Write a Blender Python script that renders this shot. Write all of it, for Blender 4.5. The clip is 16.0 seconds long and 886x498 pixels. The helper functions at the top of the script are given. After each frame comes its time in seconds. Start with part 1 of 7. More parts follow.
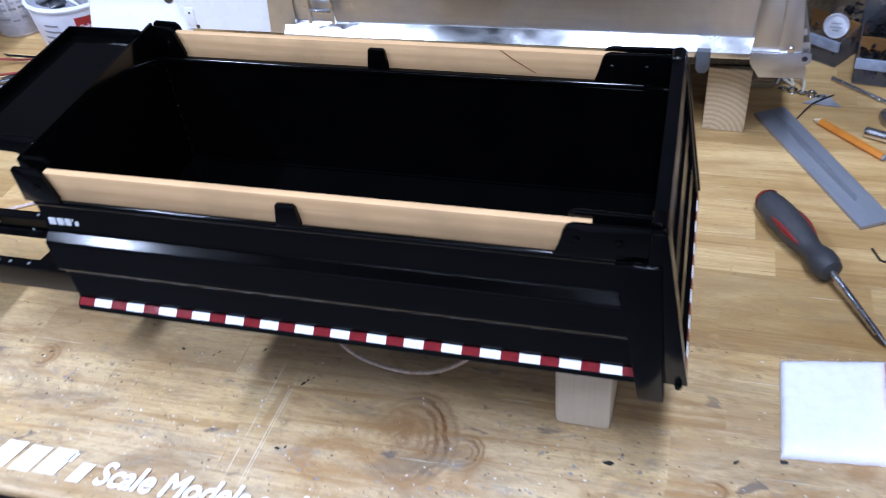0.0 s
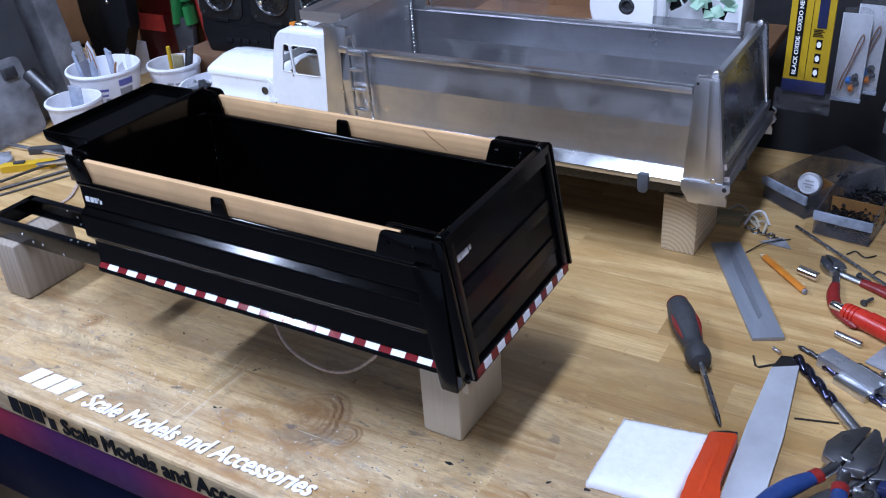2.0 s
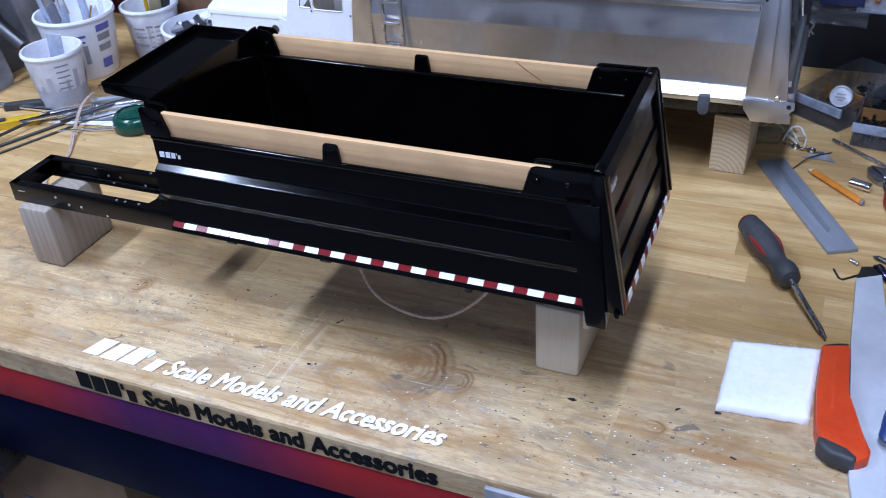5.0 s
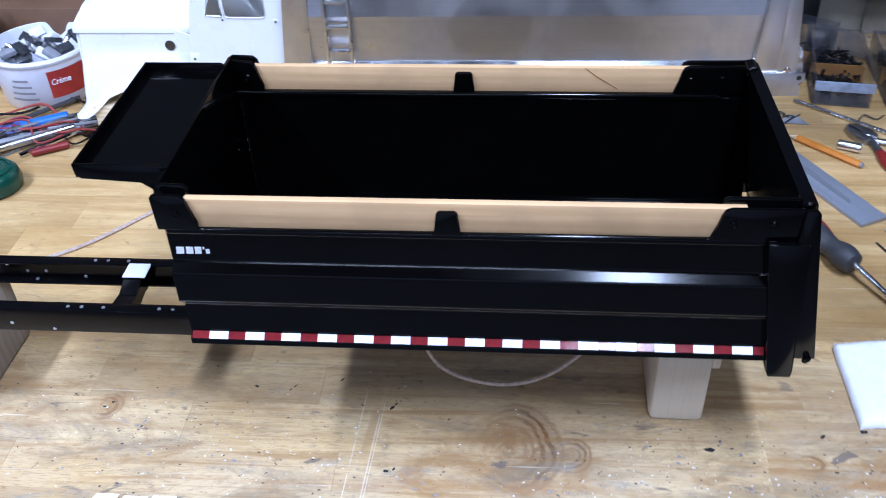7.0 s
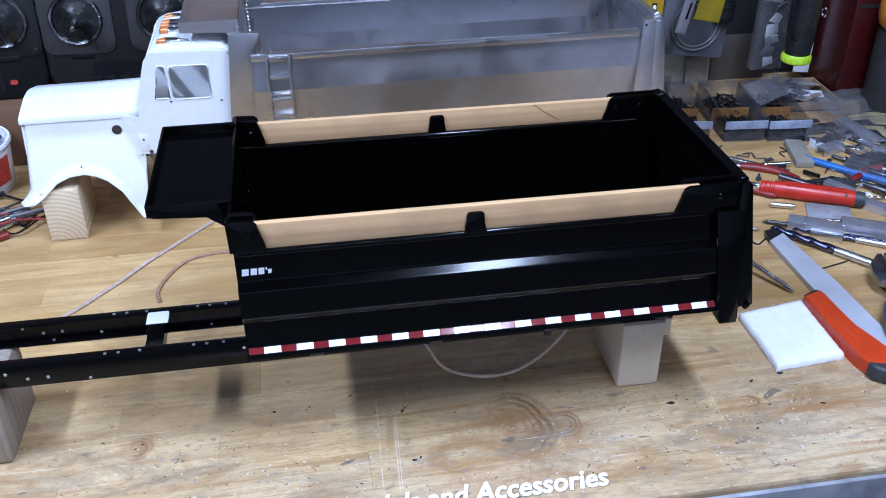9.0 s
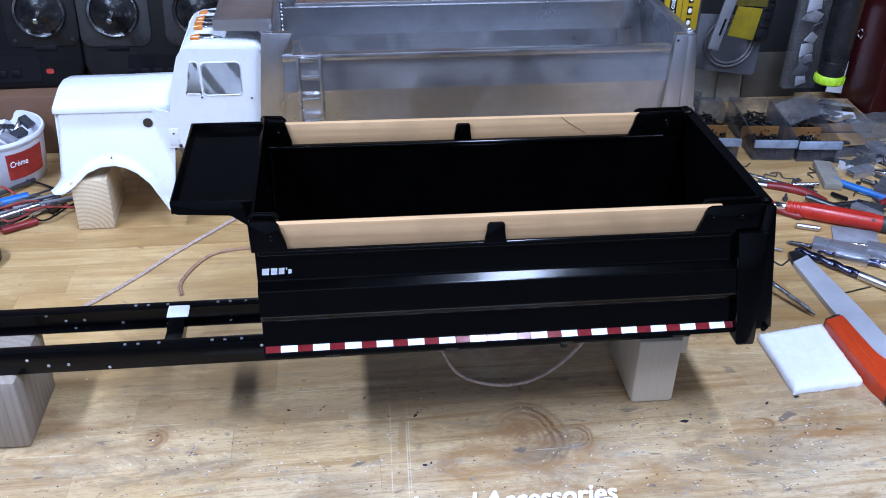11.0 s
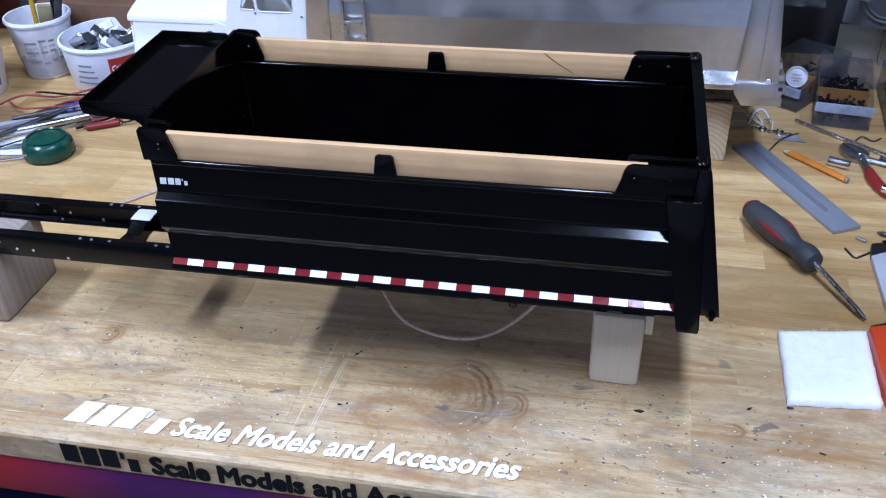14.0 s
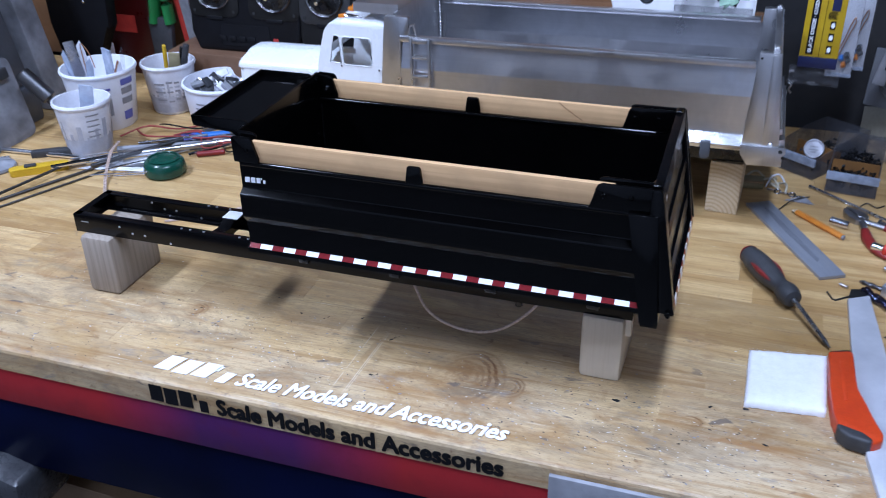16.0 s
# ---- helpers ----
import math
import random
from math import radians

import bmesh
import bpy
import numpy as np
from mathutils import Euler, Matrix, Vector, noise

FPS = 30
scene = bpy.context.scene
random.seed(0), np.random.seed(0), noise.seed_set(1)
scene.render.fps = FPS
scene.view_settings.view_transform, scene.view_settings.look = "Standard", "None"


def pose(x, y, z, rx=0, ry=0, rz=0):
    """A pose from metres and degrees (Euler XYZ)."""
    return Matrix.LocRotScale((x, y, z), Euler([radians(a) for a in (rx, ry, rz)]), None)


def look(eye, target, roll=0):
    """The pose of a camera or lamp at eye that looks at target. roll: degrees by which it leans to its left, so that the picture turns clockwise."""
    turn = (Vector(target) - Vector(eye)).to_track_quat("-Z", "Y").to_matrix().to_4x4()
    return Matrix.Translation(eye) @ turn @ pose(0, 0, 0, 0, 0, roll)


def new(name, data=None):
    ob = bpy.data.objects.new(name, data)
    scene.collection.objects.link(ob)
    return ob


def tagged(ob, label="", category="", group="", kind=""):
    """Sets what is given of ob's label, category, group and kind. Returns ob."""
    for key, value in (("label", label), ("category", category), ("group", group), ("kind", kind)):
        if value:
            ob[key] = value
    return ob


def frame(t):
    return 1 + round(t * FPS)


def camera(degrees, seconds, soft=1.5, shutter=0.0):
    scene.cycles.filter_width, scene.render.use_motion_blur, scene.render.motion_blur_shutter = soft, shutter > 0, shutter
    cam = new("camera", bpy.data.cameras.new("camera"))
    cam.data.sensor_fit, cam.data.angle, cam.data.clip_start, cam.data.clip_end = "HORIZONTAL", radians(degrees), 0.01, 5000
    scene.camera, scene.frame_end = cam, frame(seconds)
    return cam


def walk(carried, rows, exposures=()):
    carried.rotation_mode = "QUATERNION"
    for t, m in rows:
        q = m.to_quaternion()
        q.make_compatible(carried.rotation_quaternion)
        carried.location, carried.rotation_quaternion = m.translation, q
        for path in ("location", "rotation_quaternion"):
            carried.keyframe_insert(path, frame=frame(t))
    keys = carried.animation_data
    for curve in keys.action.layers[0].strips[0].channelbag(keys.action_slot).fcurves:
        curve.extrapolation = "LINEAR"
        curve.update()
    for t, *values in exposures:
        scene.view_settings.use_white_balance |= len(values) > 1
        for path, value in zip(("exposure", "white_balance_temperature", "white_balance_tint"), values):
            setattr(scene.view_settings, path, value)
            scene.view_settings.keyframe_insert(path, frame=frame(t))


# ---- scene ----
cam = camera(51.5, 16.0, soft=1.0, shutter=0.4)
PATH = [
    (0, (0.352, -0.35, 0.518), (-0.114, 1.084, -0.796), -6.1),
    (0.5, (0.4, -0.471, 0.537), (-0.09, 1.062, -0.651), -3.6),
    (1, (0.471, -0.517, 0.547), (-0.08, 1.073, -0.534), -1.8),
    (1.5, (0.58, -0.479, 0.541), (-0.142, 1.087, -0.472), -2.5),
    (2, (0.633, -0.454, 0.525), (-0.278, 1.022, -0.469), -4.0),
    (2.5, (0.66, -0.448, 0.518), (-0.27, 1.01, -0.486), -3.9),
    (3, (0.646, -0.453, 0.523), (-0.308, 0.974, -0.503), -3.2),
    (3.5, (0.635, -0.468, 0.527), (-0.344, 0.928, -0.518), -3.7),
    (3.7, (0.63, -0.472, 0.527), (-0.349, 0.92, -0.524), -4.0),
    (5.8, (0.337, -0.522, 0.523), (-0.15, 1.035, -0.633), -3.9),
    (6, (0.31, -0.48, 0.513), (-0.153, 1.102, -0.62), -3.9),
    (6.5, (0.243, -0.397, 0.497), (-0.086, 1.191, -0.674), -3.8),
    (7, (0.19, -0.415, 0.515), (0.035, 1.158, -0.71), -2.2),
    (7.5, (0.092, -0.49, 0.527), (0.225, 1.121, -0.651), 1.7),
    (8, (0.05, -0.528, 0.532), (0.318, 1.109, -0.585), 1.1),
    (8.5, (0.035, -0.54, 0.535), (0.308, 1.139, -0.517), -0.0),
    (9, (0.04, -0.541, 0.529), (0.316, 1.138, -0.521), -0.3),
    (9.2, (0.039, -0.542, 0.526), (0.314, 1.134, -0.529), -0.3),
    (11.3, (0.046, -0.542, 0.535), (0.266, 1.147, -0.512), 1.5),
    (11.5, (0.05, -0.538, 0.535), (0.267, 1.149, -0.518), 1.1),
    (12, (0.063, -0.541, 0.537), (0.261, 1.148, -0.516), 0.1),
    (12.5, (0.078, -0.554, 0.539), (0.258, 1.144, -0.503), 0.1),
    (13, (0.136, -0.543, 0.524), (0.323, 1.159, -0.509), 1.6),
    (13.5, (0.246, -0.504, 0.511), (0.102, 1.178, -0.561), -0.1),
    (14, (0.295, -0.496, 0.5), (-0.052, 1.113, -0.637), -2.0),
    (14.5, (0.308, -0.491, 0.51), (-0.051, 1.103, -0.644), -2.5),
    (15, (0.309, -0.499, 0.51), (-0.079, 1.101, -0.626), -3.0),
    (15.5, (0.337, -0.544, 0.522), (-0.159, 1.054, -0.572), -2.9),
    (16, (0.398, -0.644, 0.532), (-0.169, 0.999, -0.457), -1.2),
]
EXPOSURE = [(0, 0.06, 6400, 13), (1, -0.14, 6300, 13), (2, -0.12, 6350, 13), (3.5, -0.10, 6350, 13), (6, -0.12, 6080, 13), (6.45, 0.13, 6080, 13), (7, 0.17, 6040, 13), (7.5, 0.05, 6000, 13), (8, -0.06, 6050, 13), (9, -0.04, 6000, 13), (12.5, -0.05, 6000, 13), (14.5, -0.05, 6080, 13), (16, -0.16, 6150, 13)]
walk(cam, [(t, look(eye, target, roll)) for t, eye, target, roll in PATH], EXPOSURE)

# ---- world and light ----
world = bpy.data.worlds.new("workshop_world")
world.use_nodes = True
world.node_tree.nodes["Background"].inputs[0].default_value = (0.75, 0.82, 1.0, 1)
world.node_tree.nodes["Background"].inputs[1].default_value = 0.10
scene.world = world
scene.view_settings.exposure = 0.0


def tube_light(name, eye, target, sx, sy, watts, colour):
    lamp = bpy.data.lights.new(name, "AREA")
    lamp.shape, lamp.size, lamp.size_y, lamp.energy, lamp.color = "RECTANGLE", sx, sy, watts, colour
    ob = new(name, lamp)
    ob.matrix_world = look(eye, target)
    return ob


# two fluorescent shop lights above the bench, placed by their highlights and shadows
tube_light("shop_light", (0.45, -0.50, 1.62), (0.45, -0.50, 0.0), 0.14, 1.20, 45, (0.595, 0.725, 1.0))
tube_light("shop_light", (-1.02, -0.45, 1.62), (-1.02, -0.45, 0.0), 0.12, 1.20, 66, (0.595, 0.725, 1.0))
# two unseen fill lamps, added to brighten the front and the right side
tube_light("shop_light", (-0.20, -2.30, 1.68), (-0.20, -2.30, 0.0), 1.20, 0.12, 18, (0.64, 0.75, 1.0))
tube_light("shop_light", (1.45, -0.80, 1.68), (1.45, -0.80, 0.0), 0.12, 1.20, 7, (0.64, 0.75, 1.0))


# ---- materials ----
class Nodes:
    """Short forms for building a node material."""

    def __init__(self, name):
        self.mat = bpy.data.materials.new(name)
        self.mat.use_nodes = True
        self.tree = self.mat.node_tree
        self.bsdf = self.tree.nodes["Principled BSDF"]

    def node(self, kind, operation="", data_type="", blend_type="", wave_type="", rings_direction="", use_clamp=False):
        n = self.tree.nodes.new(kind)
        if operation:
            n.operation = operation
        if data_type:
            n.data_type, n.blend_type = data_type, blend_type
        if wave_type:
            n.wave_type, n.rings_direction = wave_type, rings_direction
        if use_clamp:
            n.use_clamp = True
        return n

    def put(self, socket, value):
        if hasattr(value, "is_linked"):
            self.tree.links.new(value, socket)
        elif hasattr(socket.default_value, "__len__") and len(socket.default_value) == 4 and len(value) == 3:
            socket.default_value = (*value, 1)
        else:
            socket.default_value = value

    def m(self, op, a, b=0.0, c=0.0, clamp=False):
        n = self.node("ShaderNodeMath", operation=op, use_clamp=clamp)
        for i, v in enumerate((a, b, c)):
            self.put(n.inputs[i], v)
        return n.outputs[0]

    def coords(self, scale=(1, 1, 1), world=False, turn=0.0):
        src = self.node("ShaderNodeNewGeometry").outputs["Position"] if world else self.node("ShaderNodeTexCoord").outputs["Object"]
        mp = self.node("ShaderNodeMapping")
        self.put(mp.inputs["Vector"], src)
        mp.inputs["Scale"].default_value = scale
        mp.inputs["Rotation"].default_value = (0, 0, turn)
        return mp.outputs[0]

    def noise(self, vec, scale, detail=4.0, rough=0.55, warp=0.0):
        n = self.node("ShaderNodeTexNoise")
        self.put(n.inputs["Vector"], vec)
        n.inputs["Scale"].default_value, n.inputs["Detail"].default_value = scale, detail
        n.inputs["Roughness"].default_value, n.inputs["Distortion"].default_value = rough, warp
        return n.outputs["Fac"]

    def ramp(self, fac, lo, hi, a=0.0, b=1.0):
        n = self.node("ShaderNodeMapRange")
        for k, v in zip(("Value", "From Min", "From Max", "To Min", "To Max"), (fac, lo, hi, a, b)):
            self.put(n.inputs[k], v)
        return n.outputs[0]

    def mix(self, fac, a, b, blend="MIX"):
        n = self.node("ShaderNodeMix", data_type="RGBA", blend_type=blend)
        self.put(n.inputs[0], fac)
        self.put(n.inputs[6], a)
        self.put(n.inputs[7], b)
        return n.outputs[2]

    def bump(self, height, strength=0.3, distance=0.0006):
        n = self.node("ShaderNodeBump")
        n.inputs["Strength"].default_value, n.inputs["Distance"].default_value = strength, distance
        self.put(n.inputs["Height"], height)
        self.put(self.bsdf.inputs["Normal"], n.outputs[0])

    def done(self, **sets):
        for k, v in sets.items():
            self.put(self.bsdf.inputs[k.replace("_", " ")], v)
        return self.mat


def surface(name, a, b=None, scale=30.0, fine=400.0, rough=0.5, spread=0.12, metal=0.0, bump=0.15, stretch=(1, 1, 1), coat=0.0, vary=0.0, world=False, dirt=0.35):
    """A plain material with two scales of variation in colour, gloss and relief."""
    n = Nodes(name)
    b = b or tuple(c * 0.72 for c in a)
    v = n.coords(stretch, world)
    big, small = n.noise(v, scale, 3), n.noise(v, fine, 3)
    col = n.mix(n.ramp(big, 0.35, 0.7), a, b)
    col = n.mix(n.ramp(small, 0.45, 0.75, 0, dirt), col, tuple(c * 0.6 for c in a))
    if vary:
        rnd = n.node("ShaderNodeObjectInfo").outputs["Random"]
        col = n.mix(1.0, col, n.mix(rnd, (1 - vary,) * 3, (1 + vary,) * 3), "MULTIPLY")
    n.bump(small, bump, 0.0004)
    return n.done(Base_Color=col, Metallic=metal, Roughness=n.ramp(n.noise(v, scale * 3, 4), 0.3, 0.7, max(rough - spread, 0.02), min(rough + spread, 1)), Coat_Weight=coat)


def lumber(name, light, dark, axis=0, rings=95.0, rough=0.6, warp=3.0, grain=1.0, offset=0.0, cloud=0.3):
    """Sawn wood whose fibres run along one axis; the end grain shows rings."""
    n = Nodes(name)
    st = [1.0, 1.0, 1.0]
    st[axis] = 0.06
    v = n.coords(tuple(st))
    mp = n.node("ShaderNodeVectorMath", operation="ADD")
    n.put(mp.inputs[0], v)
    mp.inputs[1].default_value = (offset, offset * 0.6, offset * 0.4)
    w = n.node("ShaderNodeTexWave", wave_type="RINGS", rings_direction="XYZ"[axis])
    n.put(w.inputs["Vector"], mp.outputs[0])
    w.inputs["Scale"].default_value, w.inputs["Distortion"].default_value = rings, warp
    w.inputs["Detail"].default_value, w.inputs["Detail Scale"].default_value = 2.0, 0.6
    st2 = [420.0, 420.0, 420.0]
    st2[axis] = 14.0
    fibre = n.noise(n.coords(tuple(st2)), 1.0, 5)
    col = n.mix(n.ramp(w.outputs["Fac"], 0.35, 1.0, 0, 0.75 * grain), light, dark)
    col = n.mix(n.ramp(fibre, 0.45, 0.72, 0, 0.4), col, dark)
    col = n.mix(n.ramp(n.noise(n.coords(), 22, 5, 0.62), 0.42, 0.70, 0, cloud), col, tuple(c * 0.72 for c in light))
    n.bump(fibre, 0.25, 0.0003)
    return n.done(Base_Color=col, Roughness=n.ramp(fibre, 0.3, 0.7, rough - 0.1, rough + 0.12))


def bench_wood():
    """Oiled butcher block with stave colours, a swirling knot, saw scratches, grime and a pale worn front."""
    n = Nodes("butcher_block")
    rnd = n.node("ShaderNodeObjectInfo").outputs["Random"]
    v = n.coords((1, 1, 1), True)
    sep = n.node("ShaderNodeSeparateXYZ")
    n.put(sep.inputs[0], v)
    x, y = sep.outputs[0], sep.outputs[1]
    shift = n.node("ShaderNodeCombineXYZ")
    n.put(shift.inputs[0], n.m("MULTIPLY", rnd, 9.0))
    n.put(shift.inputs[1], n.m("MULTIPLY", rnd, 3.0))
    add = n.node("ShaderNodeVectorMath", operation="ADD")
    n.put(add.inputs[0], v)
    n.put(add.inputs[1], shift.outputs[0])

    def stretched(src, scale):
        mp = n.node("ShaderNodeMapping")
        mp.inputs["Scale"].default_value = scale
        n.put(mp.inputs["Vector"], src)
        return mp.outputs[0]

    def radius(cx, cy, squash):
        dx, dy = n.m("SUBTRACT", x, cx), n.m("SUBTRACT", y, cy)
        return dx, n.m("SQRT", n.m("ADD", n.m("MULTIPLY", dx, dx), n.m("MULTIPLY", n.m("MULTIPLY", dy, dy), squash)))

    figure = n.noise(stretched(add.outputs[0], (3.4, 24, 24)), 1.0, 4, 0.58, 1.6)
    streak = n.noise(stretched(add.outputs[0], (7.0, 150, 150)), 1.0, 4, 0.6, 0.8)
    fibre = n.noise(stretched(add.outputs[0], (26, 700, 700)), 1.0, 4)
    col = n.mix(n.ramp(figure, 0.38, 0.62), (0.63, 0.432, 0.198), (0.43, 0.258, 0.096))
    own = n.m("FRACT", n.m("MULTIPLY", rnd, 7.31))
    col = n.mix(n.m("MULTIPLY", n.ramp(streak, 0.50, 0.68, 0, 0.62), n.ramp(own, 0.2, 1.0, 0.25, 1.0)), col, (0.30, 0.155, 0.055))
    pore = n.noise(stretched(add.outputs[0], (110, 850, 850)), 1.0, 2)
    col = n.mix(n.ramp(pore, 0.56, 0.68, 0, 0.20), col, (0.24, 0.125, 0.045))
    mottle = n.noise(stretched(add.outputs[0], (70, 220, 220)), 1.0, 4, 0.7)
    col = n.mix(n.ramp(mottle, 0.45, 0.72, 0, 0.30), col, (0.40, 0.23, 0.085))
    cloud = n.noise(stretched(add.outputs[0], (16, 40, 40)), 1.0, 5, 0.65)
    col = n.mix(n.ramp(cloud, 0.42, 0.66, 0, 0.5), col, (0.47, 0.285, 0.11))
    col = n.mix(n.ramp(fibre, 0.48, 0.75, 0, 0.22), col, (0.33, 0.19, 0.08))
    col = n.mix(1.0, col, n.mix(rnd, (0.82, 0.79, 0.74), (1.18, 1.20, 1.24)), "MULTIPLY")
    # worn, greyed front where the work is done; stronger rightward to offset weaker light
    zone = n.m("MULTIPLY", n.ramp(y, 0.16, 0.0), n.ramp(x, 0.45, 0.0, 1.25, 0.95))
    wear = n.m("MULTIPLY", zone, n.ramp(n.noise(stretched(v, (0.6, 1, 1)), 11, 5, 0.65), 0.28, 0.58))
    col = n.mix(n.m("MULTIPLY", wear, 0.44), col, (0.63, 0.53, 0.38))
    # knots: rings open to one side, brown heart
    wob = n.m("MULTIPLY", n.m("SUBTRACT", n.noise(v, 24, 4), 0.5), 0.026)
    # darker heartwood flowing round the large knot
    dx, dist = radius(0.195, 0.008, 1.6)
    heart = n.m("MULTIPLY", n.ramp(n.m("ADD", dist, n.m("MULTIPLY", wob, 2.2)), 0.115, 0.030), n.ramp(n.noise(stretched(v, (0.35, 1.5, 1)), 42, 6, 0.7, 1.5), 0.42, 0.62, 0.12, 1.0))
    col = n.mix(n.m("MULTIPLY", heart, 0.62), col, (0.35, 0.19, 0.068))
    for cx, cy, squash, reach, dens, heart in ((0.190, 0.018, 1.05, 0.037, 900, 0.032), (0.232, 0.012, 0.9, 0.015, 1500, 0.006), (-0.118, 0.043, 1.0, 0.012, 1300, 0.012), (0.397, 0.013, 2.0, 0.011, 1200, 0.011)):
        dx, dist = radius(cx, cy, squash)
        dist = n.m("ADD", dist, n.m("MULTIPLY", wob, reach / 0.037))
        line = n.m("SINE", n.m("ADD", n.m("MULTIPLY", dist, dens), n.m("MULTIPLY", n.noise(v, 60, 3), 7.5)))
        inside = n.m("MULTIPLY", n.ramp(dist, reach * 1.15, reach * 0.95), n.m("MULTIPLY", n.ramp(dist, reach * 0.25, reach * 0.6, 0.3, 1.0), n.ramp(dx, -reach * 0.6, reach * 0.45, 0.15, 1.0)))
        fade = n.ramp(n.noise(v, 38, 4), 0.30, 0.52, 0.55, 1.0)
        col = n.mix(n.m("MULTIPLY", n.m("MULTIPLY", inside, fade), n.ramp(line, -0.5, 0.7, 0.30, 0.95)), col, (0.155, 0.062, 0.020))
        core = n.m("MULTIPLY", n.ramp(dist, heart * 1.25, heart * 0.4), n.ramp(n.noise(v, 55, 5, 0.65), 0.40, 0.60))
        col = n.mix(n.m("MULTIPLY", core, 0.85), col, (0.25, 0.115, 0.038))
    # dirt drawn out along the grain, brown blotches, grey smudges
    grime = n.m("MULTIPLY", n.ramp(n.noise(stretched(v, (0.45, 1.3, 1)), 17, 7, 0.76, 0.7), 0.49, 0.66), n.ramp(y, 0.25, 0.02, 0.14, 0.82))
    col = n.mix(grime, col, (0.22, 0.165, 0.105))
    blotch = n.m("MULTIPLY", n.ramp(n.noise(stretched(v, (0.7, 1.2, 1)), 17, 5, 0.65, 1.2), 0.54, 0.66), n.ramp(y, 0.30, 0.05, 0.3, 1.0))
    col = n.mix(n.m("MULTIPLY", blotch, 0.72), col, (0.31, 0.170, 0.070))
    smudge = n.m("MULTIPLY", n.ramp(n.noise(stretched(v, (0.5, 1.2, 1)), 48, 6, 0.78, 0.5), 0.57, 0.68), n.ramp(y, 0.17, 0.04, 0.0, 1.0))
    col = n.mix(n.m("MULTIPLY", smudge, 0.62), col, (0.22, 0.205, 0.195))
    # open pores and fine grain show through the wear
    front = n.ramp(y, 0.22, 0.06, 0.15, 1.0)
    col = n.mix(n.m("MULTIPLY", n.ramp(pore, 0.57, 0.67, 0, 0.40), front), col, (0.24, 0.15, 0.075))
    col = n.mix(n.m("MULTIPLY", n.ramp(n.noise(stretched(v, (55, 300, 300)), 1.0, 5, 0.75), 0.51, 0.67, 0, 0.45), front), col, (0.29, 0.195, 0.105))
    long = n.noise(stretched(add.outputs[0], (2.6, 60, 60)), 1.0, 5, 0.62, 1.2)
    col = n.mix(n.ramp(long, 0.55, 0.66, 0, 0.60), col, (0.30, 0.160, 0.056))
    spot = n.noise(stretched(v, (0.8, 1.1, 1)), 75, 3, 0.6, 0.4)
    col = n.mix(n.ramp(spot, 0.665, 0.73, 0, 0.62), col, (0.20, 0.105, 0.045))
    fleck = n.noise(v, 210, 2, 0.5)
    col = n.mix(n.m("MULTIPLY", n.ramp(fleck, 0.70, 0.76, 0, 0.6), n.ramp(y, 0.30, 0.0, 0.3, 1.0)), col, (0.12, 0.085, 0.06))
    # reddish streaks and dark scuffs along the grain
    red = n.noise(stretched(v, (3.2, 46, 46)), 1.0, 5, 0.66, 1.4)
    col = n.mix(n.m("MULTIPLY", n.ramp(red, 0.54, 0.66, 0, 0.55), n.ramp(y, 0.22, 0.02, 0.35, 1.0)), col, (0.33, 0.165, 0.060))
    scuff = n.noise(stretched(v, (30, 75, 75)), 1.0, 3, 0.5, 0.6)
    col = n.mix(n.m("MULTIPLY", n.ramp(scuff, 0.665, 0.715, 0, 0.75), n.ramp(y, 0.20, 0.02, 0.1, 1.0)), col, (0.115, 0.095, 0.085))
    # scratches
    scr = n.noise(n.coords((9, 300, 1), True, 0.9), 1.0, 3)
    col = n.mix(n.m("MULTIPLY", n.ramp(scr, 0.68, 0.73), 0.48), col, (0.74, 0.67, 0.53))
    scr2 = n.noise(n.coords((7, 340, 1), True, -0.35), 1.0, 3)
    col = n.mix(n.m("MULTIPLY", n.m("MULTIPLY", n.ramp(scr2, 0.68, 0.73), n.ramp(y, 0.12, 0.03)), 0.45), col, (0.76, 0.70, 0.57))
    for x0, slope, w in ((0.0775, 0.045, 0.00042), (0.0905, 0.05, 0.00042), (0.0925, 0.05, 0.0003)):
        off = n.m("ABSOLUTE", n.m("SUBTRACT", n.m("SUBTRACT", x, x0), n.m("MULTIPLY", y, slope)))
        line = n.m("MULTIPLY", n.ramp(off, w * 1.6, w * 0.6), n.m("MULTIPLY", n.ramp(y, 0.075, 0.055), n.ramp(y, -0.050, -0.030)))
        line = n.m("MULTIPLY", line, n.ramp(n.noise(v, 60, 3), 0.32, 0.52))
        col = n.mix(n.m("MULTIPLY", line, 0.38), col, (0.78, 0.72, 0.60))
    # a burnt-looking brown strip across the grain
    strip = n.m("MULTIPLY", n.ramp(n.m("ABSOLUTE", n.m("SUBTRACT", n.m("SUBTRACT", x, 0.0855), n.m("MULTIPLY", y, 0.1))), 0.0045, 0.0020), n.m("MULTIPLY", n.ramp(y, 0.055, 0.045), n.ramp(y, 0.0, 0.015)))
    col = n.mix(n.m("MULTIPLY", strip, 0.45), col, (0.34, 0.19, 0.075))
    rough = n.ramp(n.noise(v, 16, 5, 0.6), 0.3, 0.7, 0.32, 0.58)
    n.bump(n.m("ADD", fibre, n.m("MULTIPLY", streak, 0.6)), 0.20, 0.0004)
    return n.done(Base_Color=col, Roughness=rough, Specular_IOR_Level=0.45)


